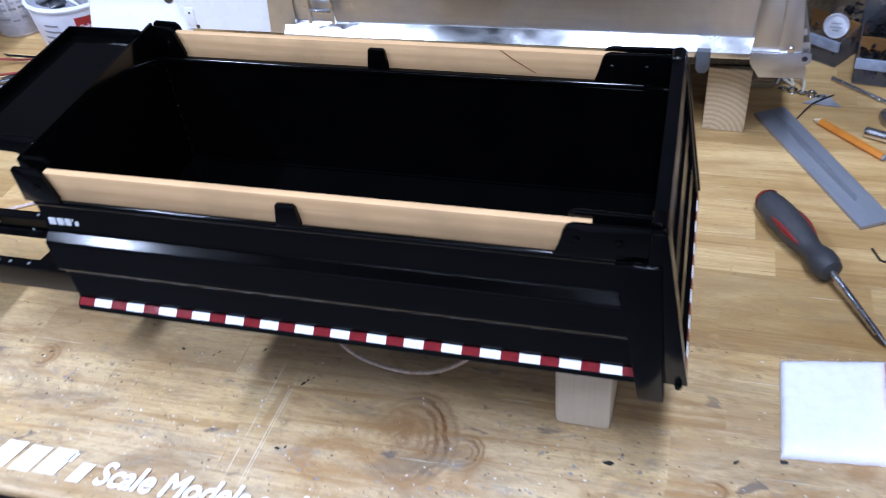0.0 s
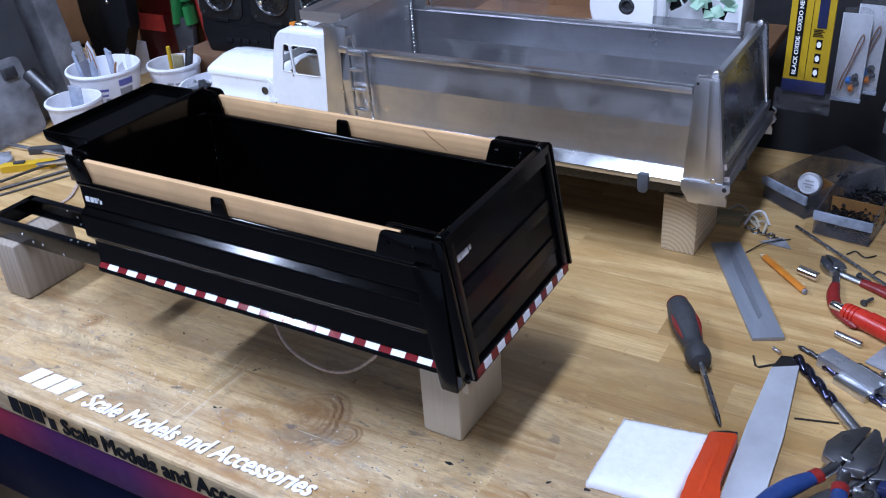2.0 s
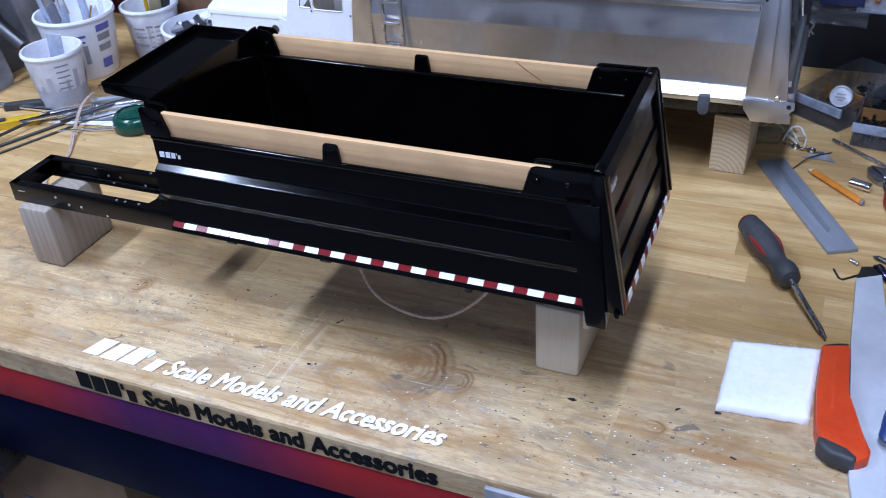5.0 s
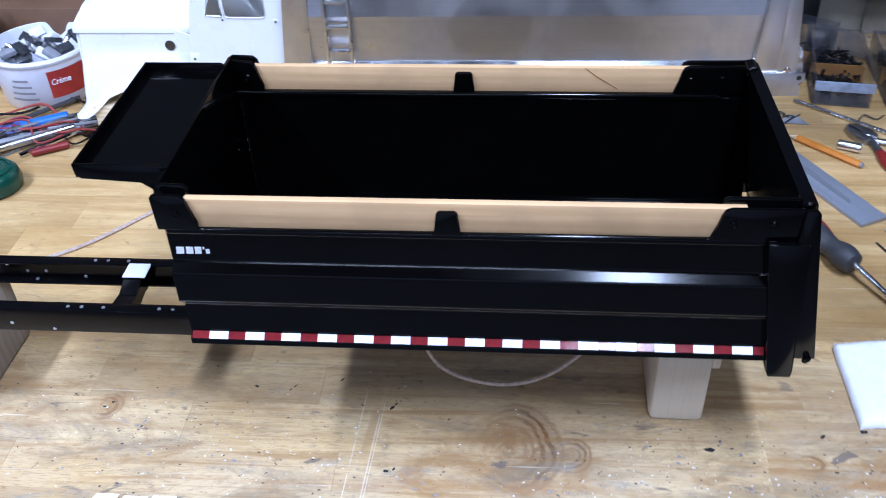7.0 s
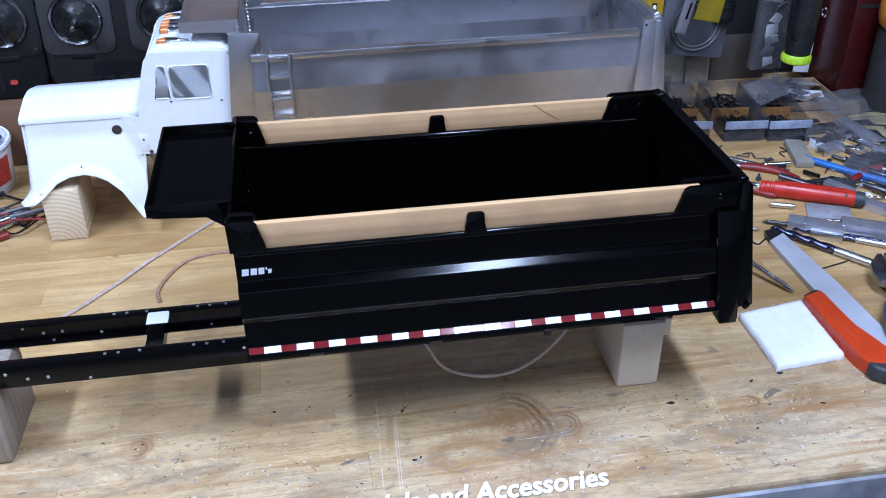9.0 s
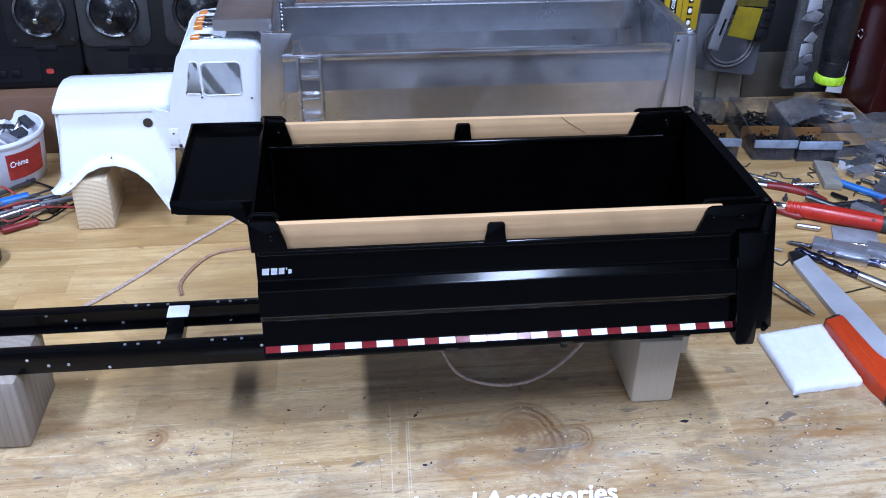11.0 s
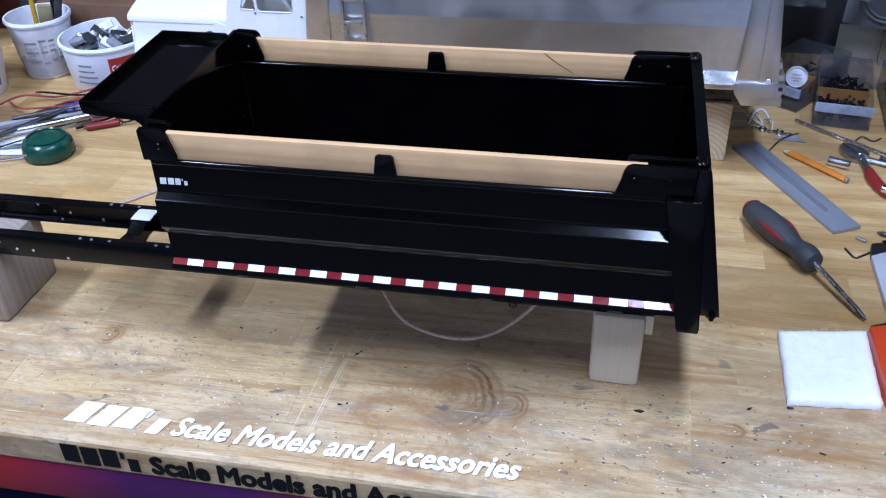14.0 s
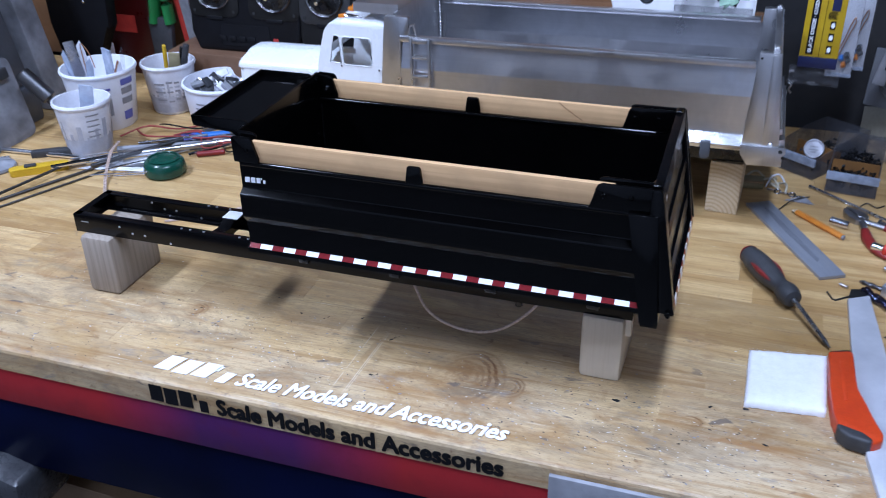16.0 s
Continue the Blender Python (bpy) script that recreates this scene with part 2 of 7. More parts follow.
def apron_paint():
    """Gloss red paint with a violet sheen put into the colour of its middle."""
    n = Nodes("red_apron")
    v = n.coords((1, 1, 1), True)
    sep = n.node("ShaderNodeSeparateXYZ")
    n.put(sep.inputs[0], v)
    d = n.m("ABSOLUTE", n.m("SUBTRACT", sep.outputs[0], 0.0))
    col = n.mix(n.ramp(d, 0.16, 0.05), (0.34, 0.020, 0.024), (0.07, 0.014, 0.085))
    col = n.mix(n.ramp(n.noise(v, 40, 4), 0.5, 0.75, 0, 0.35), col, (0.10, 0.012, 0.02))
    n.bump(n.noise(v, 300, 3), 0.08, 0.0003)
    return n.done(Base_Color=col, Roughness=n.ramp(n.noise(v, 60, 3), 0.3, 0.7, 0.32, 0.5))


def brushed(name, tint, rough=0.33, axis=0, smear=0.5, metal=1.0):
    n = Nodes(name)
    st = [260.0, 260.0, 260.0]
    st[axis] = 5.0
    hair = n.noise(n.coords(tuple(st)), 1.0, 4)
    cloud = n.noise(n.coords(), 18, 4, 0.6, 0.6)
    col = n.mix(n.ramp(cloud, 0.35, 0.7, 0, smear), tint, tuple(c * 0.72 for c in tint))
    col = n.mix(n.ramp(hair, 0.5, 0.8, 0, 0.3), col, tuple(c * 0.6 for c in tint))
    n.bump(hair, 0.10, 0.0002)
    return n.done(Base_Color=col, Metallic=metal, Roughness=n.ramp(cloud, 0.3, 0.7, rough - 0.08, rough + 0.12))


def clear(name, tint=(0.45, 0.50, 0.58), rough=0.10, weight=0.30):
    n = Nodes(name)
    v = n.coords()
    cloud = n.noise(v, 45, 4)
    n.bump(cloud, 0.5, 0.002)
    return n.done(Base_Color=tint, Alpha=n.ramp(cloud, 0.35, 0.7, weight * 0.7, min(weight * 1.5, 1.0)), IOR=1.45, Roughness=n.ramp(cloud, 0.3, 0.7, rough, rough + 0.15))


BENCH = bench_wood()
BLACK = surface("gloss_black_paint", (0.0009, 0.0009, 0.0010), (0.0014, 0.0013, 0.0014), 25, 900, 0.115, 0.012, 0, 0.02)
BLACK.node_tree.nodes["Principled BSDF"].inputs["Specular IOR Level"].default_value = 0.24
BLACK_GATE = surface("soft_black_paint", (0.0016, 0.0016, 0.002), (0.0024, 0.0022, 0.0026), 25, 900, 0.20, 0.05, 0, 0.03)
BLACK_GATE.node_tree.nodes["Principled BSDF"].inputs["Specular IOR Level"].default_value = 0.16
BLACK_DULL = surface("satin_black_paint", (0.005, 0.005, 0.0055), (0.008, 0.0075, 0.0075), 40, 700, 0.28, 0.08, 0, 0.06)
BOARD = lumber("pale_cherry", (0.68, 0.425, 0.215), (0.47, 0.262, 0.115), 0, 40, 0.62, 9.0, 0.45, 0.03, 0.75)
DARK_GRAIN = surface("dark_grain", (0.27, 0.13, 0.05), (0.20, 0.09, 0.035), 200, 900, 0.6, 0.1, 0, 0.1)
PINE = lumber("pine", (0.74, 0.62, 0.44), (0.52, 0.37, 0.20), 1, 62, 0.65, 1.2, 0.9, 0.013)
PALE = lumber("pale_sanded_pine", (0.68, 0.60, 0.48), (0.58, 0.49, 0.37), 2, 30, 0.7, 4.0, 0.15, 0.05)
PINE_GREY = lumber("weathered_pine", (0.33, 0.275, 0.22), (0.20, 0.150, 0.105), 2, 48, 0.7, 2.0, 0.5, 0.02)
ALU = brushed("brushed_aluminium", (0.67, 0.67, 0.695), 0.35, 0, 0.75)
ALU_RAIL = brushed("polished_aluminium_rail", (0.66, 0.665, 0.68), 0.21, 0, 0.2)
ALU_GATE = brushed("burnished_aluminium", (0.56, 0.57, 0.60), 0.24, 2, 0.6)
ALU_V = brushed("brushed_aluminium_upright", (0.62, 0.62, 0.635), 0.34, 2, 0.6)
STEEL = brushed("bright_steel", (0.58, 0.58, 0.60), 0.24, 0, 0.3)
STEEL_DARK = brushed("dark_tool_steel", (0.13, 0.13, 0.135), 0.38, 0, 0.5)
PLIER_STEEL = brushed("worn_tool_steel", (0.40, 0.40, 0.42), 0.34, 0, 0.6)
FILE_STEEL = surface("file_steel", (0.58, 0.59, 0.63), (0.47, 0.48, 0.52), 30, 1400, 0.50, 0.1, 0.22, 0.35, dirt=0.25)
BAR_STEEL = surface("cold_rolled_bar", (0.36, 0.38, 0.43), (0.25, 0.27, 0.31), 14, 500, 0.36, 0.1, 0.5, 0.1, stretch=(3, 0.4, 1), dirt=0.3)
WHITE = surface("white_cab_plastic", (0.80, 0.82, 0.84), (0.76, 0.78, 0.80), 12, 200, 0.28, 0.06, 0, 0.02, coat=0.2, dirt=0.04)
DECAL_WHITE = surface("white_vinyl", (0.90, 0.90, 0.92), (0.86, 0.86, 0.88), 60, 500, 0.35, 0.05, 0, 0.02, dirt=0.08)
DECAL_BLACK = surface("black_vinyl", (0.006, 0.006, 0.007), (0.010, 0.010, 0.011), 60, 500, 0.4, 0.05, 0, 0.02)
DECAL_BLACK.node_tree.nodes["Principled BSDF"].inputs["Specular IOR Level"].default_value = 0.12
TAPE_RED = surface("red_reflective_tape", (0.22, 0.022, 0.025), (0.16, 0.016, 0.02), 300, 1500, 0.085, 0.02, 0, 0.05)
TAPE_WHITE = surface("white_reflective_tape", (0.92, 0.93, 0.96), (0.88, 0.89, 0.94), 300, 1500, 0.085, 0.02, 0, 0.05, dirt=0.05)
for film in (TAPE_RED, TAPE_WHITE):
    film.node_tree.nodes["Principled BSDF"].inputs["Specular IOR Level"].default_value = 0.25
FOAM = surface("white_scouring_pad", (0.90, 0.90, 0.92), (0.84, 0.84, 0.87), 160, 900, 0.9, 0.05, 0, 0.7, dirt=0.15)
RUBBER = surface("charcoal_rubber", (0.030, 0.031, 0.034), (0.045, 0.045, 0.048), 60, 900, 0.55, 0.1, 0, 0.2)
RED_GRIP = surface("red_grip", (0.24, 0.016, 0.014), (0.17, 0.011, 0.010), 60, 500, 0.42, 0.1, 0, 0.1)
RED_PLASTIC = surface("bright_red_plastic", (0.56, 0.030, 0.016), (0.45, 0.022, 0.012), 40, 500, 0.33, 0.08, 0, 0.06)
ORANGE = surface("orange_red_plastic", (0.66, 0.062, 0.012), (0.56, 0.046, 0.010), 40, 500, 0.38, 0.08, 0, 0.06)
PENCIL = surface("orange_pencil_paint", (0.62, 0.22, 0.025), (0.54, 0.17, 0.02), 60, 600, 0.4, 0.08, 0, 0.06)
BLUE_GRIP = surface("navy_grip", (0.018, 0.045, 0.16), (0.012, 0.03, 0.11), 60, 500, 0.4, 0.1, 0, 0.1)
BLUE_PLASTIC = surface("bright_blue_plastic", (0.02, 0.16, 0.50), (0.015, 0.12, 0.40), 60, 500, 0.35, 0.1, 0, 0.05)
YELLOW = surface("yellow_plastic", (0.64, 0.40, 0.02), (0.54, 0.32, 0.015), 60, 500, 0.4, 0.1, 0, 0.08)
GREEN_CAP = surface("dark_green_plastic", (0.006, 0.060, 0.038), (0.004, 0.042, 0.028), 60, 500, 0.22, 0.06, 0, 0.05)
LIME = surface("lime_plastic", (0.46, 0.72, 0.03), (0.38, 0.62, 0.025), 60, 500, 0.4, 0.08, 0, 0.05)
TUB = surface("milky_plastic", (0.84, 0.85, 0.90), (0.74, 0.75, 0.82), 24, 300, 0.38, 0.1, 0, 0.04, dirt=0.12)
TUB_DIRTY = surface("stained_milky_plastic", (0.80, 0.80, 0.85), (0.58, 0.58, 0.62), 34, 300, 0.45, 0.1, 0, 0.08, dirt=0.25)
TUB_GREY = surface("grey_plastic_residue", (0.46, 0.46, 0.50), (0.34, 0.34, 0.38), 60, 400, 0.5, 0.1, 0, 0.1)
LABEL_RED = surface("red_label", (0.50, 0.045, 0.030), (0.34, 0.022, 0.02), 60, 500, 0.5, 0.1, 0, 0.05)
LABEL_BLUE = surface("violet_blue_ink", (0.12, 0.13, 0.40), (0.10, 0.10, 0.32), 60, 500, 0.5, 0.1, 0, 0.05)
GIMBAL = brushed("worn_chrome_ring", (0.22, 0.22, 0.225), 0.24, 0, 0.5)
LABEL_PALE = surface("pale_grey_ink", (0.42, 0.42, 0.46), (0.5, 0.5, 0.54), 90, 500, 0.5, 0.1, 0, 0.05)
LABEL_GREY = surface("grey_ink", (0.22, 0.22, 0.24), (0.28, 0.28, 0.30), 90, 500, 0.5, 0.1, 0, 0.05)
GREY_METAL = surface("slate_grey_enamel", (0.085, 0.092, 0.105), (0.06, 0.065, 0.075), 14, 300, 0.5, 0.1, 0, 0.15)
GREY_PANEL = surface("scuffed_grey_panel", (0.30, 0.305, 0.33), (0.13, 0.13, 0.14), 24, 160, 0.55, 0.12, 0, 0.15)
PCB = surface("pale_green_board", (0.38, 0.58, 0.44), (0.30, 0.48, 0.36), 90, 700, 0.5, 0.1, 0, 0.08)
RADIO = surface("dark_radio_plastic", (0.007, 0.007, 0.0085), (0.005, 0.005, 0.006), 40, 600, 0.45, 0.1, 0, 0.1)
RADIO.node_tree.nodes["Principled BSDF"].inputs["Specular IOR Level"].default_value = 0.3
RADIO_GREY = surface("grey_radio_plastic", (0.014, 0.0135, 0.013), (0.010, 0.0095, 0.009), 40, 600, 0.42, 0.1, 0, 0.1)
for dull in (RADIO, RADIO_GREY):
    dull.node_tree.nodes["Principled BSDF"].inputs["Specular IOR Level"].default_value = 0.2
PEG = surface("brown_hardboard", (0.24, 0.12, 0.055), (0.17, 0.082, 0.038), 12, 160, 0.65, 0.1, 0, 0.2, world=True)
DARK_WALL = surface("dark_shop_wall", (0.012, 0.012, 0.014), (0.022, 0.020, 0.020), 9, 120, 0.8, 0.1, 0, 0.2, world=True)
CONCRETE = surface("concrete_floor", (0.14, 0.14, 0.145), (0.10, 0.10, 0.105), 7, 120, 0.8, 0.1, 0, 0.3, world=True)
# tones of the unseen ceiling and walls: dark, but pale in front as reflector
CEIL = surface("ceiling_paint", (0.010, 0.010, 0.011), (0.008, 0.008, 0.009), 5, 90, 0.9, 0.05, 0, 0.1, world=True)
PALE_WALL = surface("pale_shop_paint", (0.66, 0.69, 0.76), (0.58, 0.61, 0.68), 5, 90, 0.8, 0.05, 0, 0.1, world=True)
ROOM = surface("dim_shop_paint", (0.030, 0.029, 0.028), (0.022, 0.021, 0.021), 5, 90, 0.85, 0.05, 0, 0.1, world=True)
NAVY = surface("navy_panel", (0.0012, 0.0040, 0.030), (0.0007, 0.0010, 0.005), 4, 300, 0.4, 0.1, 0, 0.08, world=True)
NAVY.node_tree.nodes["Principled BSDF"].inputs["Specular IOR Level"].default_value = 0.06
APRON = apron_paint()
APRON.node_tree.nodes["Principled BSDF"].inputs["Specular IOR Level"].default_value = 0.2
CARDBOARD = surface("cardboard", (0.36, 0.24, 0.14), (0.30, 0.19, 0.10), 20, 300, 0.8, 0.1, 0, 0.15)
CARD_YELLOW = surface("yellow_card", (0.55, 0.36, 0.012), (0.47, 0.30, 0.010), 40, 500, 0.45, 0.1, 0, 0.04)
YELLOW_FILM = surface("yellow_under_film", (0.34, 0.25, 0.012), (0.20, 0.15, 0.012), 30, 300, 0.2, 0.1, 0, 0.5)
YELLOW_DIM = surface("dim_yellow_film", (0.13, 0.105, 0.014), (0.06, 0.05, 0.012), 30, 300, 0.3, 0.1, 0, 0.2)
CARD_NAVY = surface("navy_card", (0.012, 0.018, 0.075), (0.010, 0.014, 0.055), 40, 500, 0.4, 0.1, 0, 0.04)
CARD_GREEN = surface("green_handle", (0.02, 0.20, 0.05), (0.015, 0.15, 0.04), 40, 500, 0.4, 0.1, 0, 0.06)
RED_BOX = surface("oxblood_enamel", (0.060, 0.004, 0.004), (0.042, 0.003, 0.003), 14, 300, 0.35, 0.1, 0, 0.1)
COPPER = surface("copper_wire", (0.55, 0.28, 0.15), (0.45, 0.22, 0.12), 200, 900, 0.35, 0.1, 0.7, 0.1)
COPPER_DULL = surface("copper_through_jacket", (0.40, 0.22, 0.13), (0.52, 0.33, 0.22), 160, 700, 0.3, 0.08, 0.2, 0.1)
WIRE_CLEAR = surface("clear_jacket_wire", (0.60, 0.47, 0.40), (0.50, 0.36, 0.28), 120, 700, 0.25, 0.08, 0.15, 0.08)
WIRE_RED = surface("red_wire", (0.34, 0.05, 0.04), (0.26, 0.035, 0.03), 120, 700, 0.5, 0.08, 0, 0.08)
AMBER = surface("amber_lens", (0.55, 0.17, 0.02), (0.45, 0.12, 0.015), 90, 700, 0.2, 0.05, 0, 0.05)
CHROME = brushed("chrome", (0.80, 0.80, 0.82), 0.12, 0, 0.1)
SCREWS = surface("black_oxide_screws", (0.012, 0.012, 0.013), (0.03, 0.03, 0.032), 200, 900, 0.35, 0.1, 0.6, 0.2)
CLEAR = clear("clear_plastic", (0.095, 0.097, 0.11), 0.10, 0.34)
DIM_BROWN = surface("dim_brown_board", (0.075, 0.062, 0.050), (0.050, 0.042, 0.035), 20, 300, 0.6, 0.1, 0, 0.1)
BAG = clear("polythene_bag", (0.24, 0.24, 0.26), 0.08, 0.10)
CRUMPLED = clear("crumpled_polythene", (0.20, 0.20, 0.21), 0.07, 0.22)
TORCH_BLACK = surface("torch_rubber_sheen", (0.009, 0.010, 0.012), (0.014, 0.015, 0.018), 60, 900, 0.30, 0.06, 0, 0.1)
HONE = surface("beige_hone", (0.30, 0.275, 0.23), (0.22, 0.20, 0.165), 60, 700, 0.75, 0.08, 0, 0.3)
TAN_CARD = surface("tan_card_divider", (0.27, 0.125, 0.035), (0.20, 0.09, 0.028), 40, 400, 0.6, 0.1, 0, 0.1)
MURKY = clear("murky_plastic", (0.20, 0.20, 0.20), 0.22, 0.30)
FROST = clear("frosted_plastic", (0.42, 0.48, 0.60), 0.30, 0.62)
BRIGHT = surface("bright_aluminium_offcut", (0.60, 0.62, 0.67), (0.50, 0.52, 0.57), 25, 700, 0.33, 0.1, 0.8, 0.08, dirt=0.15)
BLUE_TIN = brushed("blued_drill_steel", (0.12, 0.12, 0.20), 0.22, 0, 0.7)
SMEAR = surface("dark_steel_smear", (0.20, 0.21, 0.24), (0.30, 0.32, 0.36), 40, 400, 0.34, 0.08, 0.5, 0.1, stretch=(3, 0.4, 1))
LEAD = surface("dark_hole", (0.01, 0.01, 0.01), (0.014, 0.014, 0.014), 90, 700, 0.8, 0.05, 0, 0.05)
OLIVE = surface("olive_paper", (0.32, 0.27, 0.15), (0.20, 0.165, 0.09), 40, 400, 0.5, 0.1, 0, 0.3)
MILK_CARD = surface("milky_card", (0.55, 0.56, 0.60), (0.46, 0.47, 0.52), 20, 300, 0.4, 0.1, 0, 0.1)
SPECK = surface("dark_dirt_speck", (0.05, 0.045, 0.042), (0.09, 0.08, 0.07), 200, 900, 0.7, 0.1, 0, 0.1)
PALE_SPECK = surface("pale_paint_speck", (0.78, 0.75, 0.70), (0.60, 0.57, 0.52), 200, 900, 0.6, 0.1, 0, 0.1)
PALE_CORD = surface("pale_cord", (0.52, 0.47, 0.36), (0.40, 0.35, 0.26), 200, 900, 0.7, 0.1, 0, 0.3)
DARK_WOOD = surface("brown_stained_wood", (0.165, 0.085, 0.046), (0.12, 0.060, 0.032), 14, 200, 0.6, 0.1, 0, 0.2)
DIM_CARD = surface("dim_grey_card", (0.16, 0.165, 0.18), (0.11, 0.115, 0.13), 20, 300, 0.4, 0.1, 0, 0.1)
RADIO_PLATE = surface("grey_radio_plate", (0.034, 0.033, 0.032), (0.022, 0.021, 0.021), 60, 600, 0.38, 0.1, 0, 0.1)
OLIVE_CARD = surface("grey_green_card", (0.36, 0.35, 0.30), (0.29, 0.28, 0.235), 30, 300, 0.5, 0.1, 0, 0.1)
DULL_PLATE = surface("dull_floor_plate", (0.17, 0.175, 0.19), (0.12, 0.125, 0.14), 16, 400, 0.5, 0.1, 0.6, 0.1)
HOSE = surface("clear_hose", (0.165, 0.165, 0.165), (0.13, 0.13, 0.13), 60, 500, 0.5, 0.05, 0, 0.05)
SMOKE = surface("smoked_plastic", (0.045, 0.047, 0.052), (0.03, 0.03, 0.034), 50, 500, 0.3, 0.1, 0, 0.05)


# ---- building helpers ----
def thing(name, label, category, at=(0, 0, 0), turn=0.0, group="", kind="", tilt=(0, 0)):
    ob = new(name)
    ob.empty_display_size = 0.02
    ob.matrix_world = pose(*at, tilt[0], tilt[1], turn)
    return tagged(ob, label, category, group, kind)


def part(name, bm, material, parent=None, label="", smooth=40):
    me = bpy.data.meshes.new(name)
    bmesh.ops.recalc_face_normals(bm, faces=bm.faces)
    bm.to_mesh(me)
    bm.free()
    for p in me.polygons:
        p.use_smooth = True
    me.set_sharp_from_angle(angle=radians(smooth))
    me.materials.append(material)
    ob = new(name, me)
    if parent is not None:
        ob.parent = parent
    return tagged(ob, label)


def single(name, bm, material, label, category, at=(0, 0, 0), turn=0.0, group="", kind="", tilt=(0, 0), smooth=40):
    ob = part(name, bm, material, None, label, smooth)
    ob.matrix_world = pose(*at, tilt[0], tilt[1], turn)
    return tagged(ob, "", category, group, kind)


def box(x0, x1, y0, y1, z0, z1, bevel=0.0, bm=None, segs=2):
    bm = bm or bmesh.new()
    vs = [bm.verts.new((x, y, z)) for x in (x0, x1) for y in (y0, y1) for z in (z0, z1)]
    faces = [bm.faces.new([vs[i] for i in f]) for f in ((0, 1, 3, 2), (4, 6, 7, 5), (0, 4, 5, 1), (2, 3, 7, 6), (0, 2, 6, 4), (1, 5, 7, 3))]
    if bevel:
        edges = list({e for f in faces for e in f.edges})
        bmesh.ops.bevel(bm, geom=edges, offset=bevel, segments=segs, affect="EDGES", profile=0.5)
    return bm


def prism(points, lo, hi, axis="y", bevel=0.0, bm=None, segs=2, both=True):
    """A closed outline pushed along an axis: x-z outlines along y, y-z outlines along x, x-y outlines along z."""
    bm = bm or bmesh.new()
    place = {"y": lambda a, b, c: (a, c, b), "x": lambda a, b, c: (c, a, b), "z": lambda a, b, c: (a, b, c)}[axis]
    rows = [[bm.verts.new(place(a, b, c)) for a, b in points] for c in (lo, hi)]
    k = len(points)
    caps = [bm.faces.new(rows[0]), bm.faces.new(rows[1][::-1])]
    sides = [bm.faces.new((rows[0][i], rows[1][i], rows[1][(i + 1) % k], rows[0][(i + 1) % k])) for i in range(k)]
    if bevel:
        edges = list({e for f in caps for e in f.edges} | ({e for f in sides for e in f.edges} if both else set()))
        bmesh.ops.bevel(bm, geom=edges, offset=bevel, segments=segs, affect="EDGES", profile=0.5, clamp_overlap=True)
    return bm


def rounded(x0, x1, y0, y1, r, n=5):
    """A rounded rectangle as an outline."""
    out = []
    for cx, cy, a0 in ((x1 - r, y1 - r, 0), (x0 + r, y1 - r, 90), (x0 + r, y0 + r, 180), (x1 - r, y0 + r, 270)):
        for i in range(n + 1):
            a = radians(a0 + 90 * i / n)
            out.append((cx + r * math.cos(a), cy + r * math.sin(a)))
    return out


def lathe(profile, n=32, m=None, bm=None, sx=1.0, sy=1.0):
    """A profile of (radius, height) turned about z, then moved by m."""
    bm = bm or bmesh.new()
    m = m or Matrix()
    rows = []
    for r, z in profile:
        if r < 1e-6:
            rows.append([bm.verts.new(m @ Vector((0, 0, z)))])
        else:
            rows.append([bm.verts.new(m @ Vector((sx * r * math.cos(2 * math.pi * i / n), sy * r * math.sin(2 * math.pi * i / n), z))) for i in range(n)])
    for a, b in zip(rows, rows[1:]):
        for i in range(n):
            j = (i + 1) % n
            f = [a[i % len(a)], a[j % len(a)], b[j % len(b)], b[i % len(b)]]
            f = list(dict.fromkeys(f))
            if len(f) > 2:
                bm.faces.new(f)
    return bm


def aim(a, b):
    """A pose at a whose z axis points to b."""
    a, b = Vector(a), Vector(b)
    return Matrix.Translation(a) @ (b - a).to_track_quat("Z", "Y").to_matrix().to_4x4()


def rod(a, b, r, n=16, bm=None, bevel=0.0, r2=None):
    length = (Vector(b) - Vector(a)).length
    r2 = r if r2 is None else r2
    e = min(bevel, r * 0.9)
    return lathe([(0, 0), (r - e, 0), (r, e), (r2, length - e), (r2 - e, length), (0, length)], n, aim(a, b), bm)


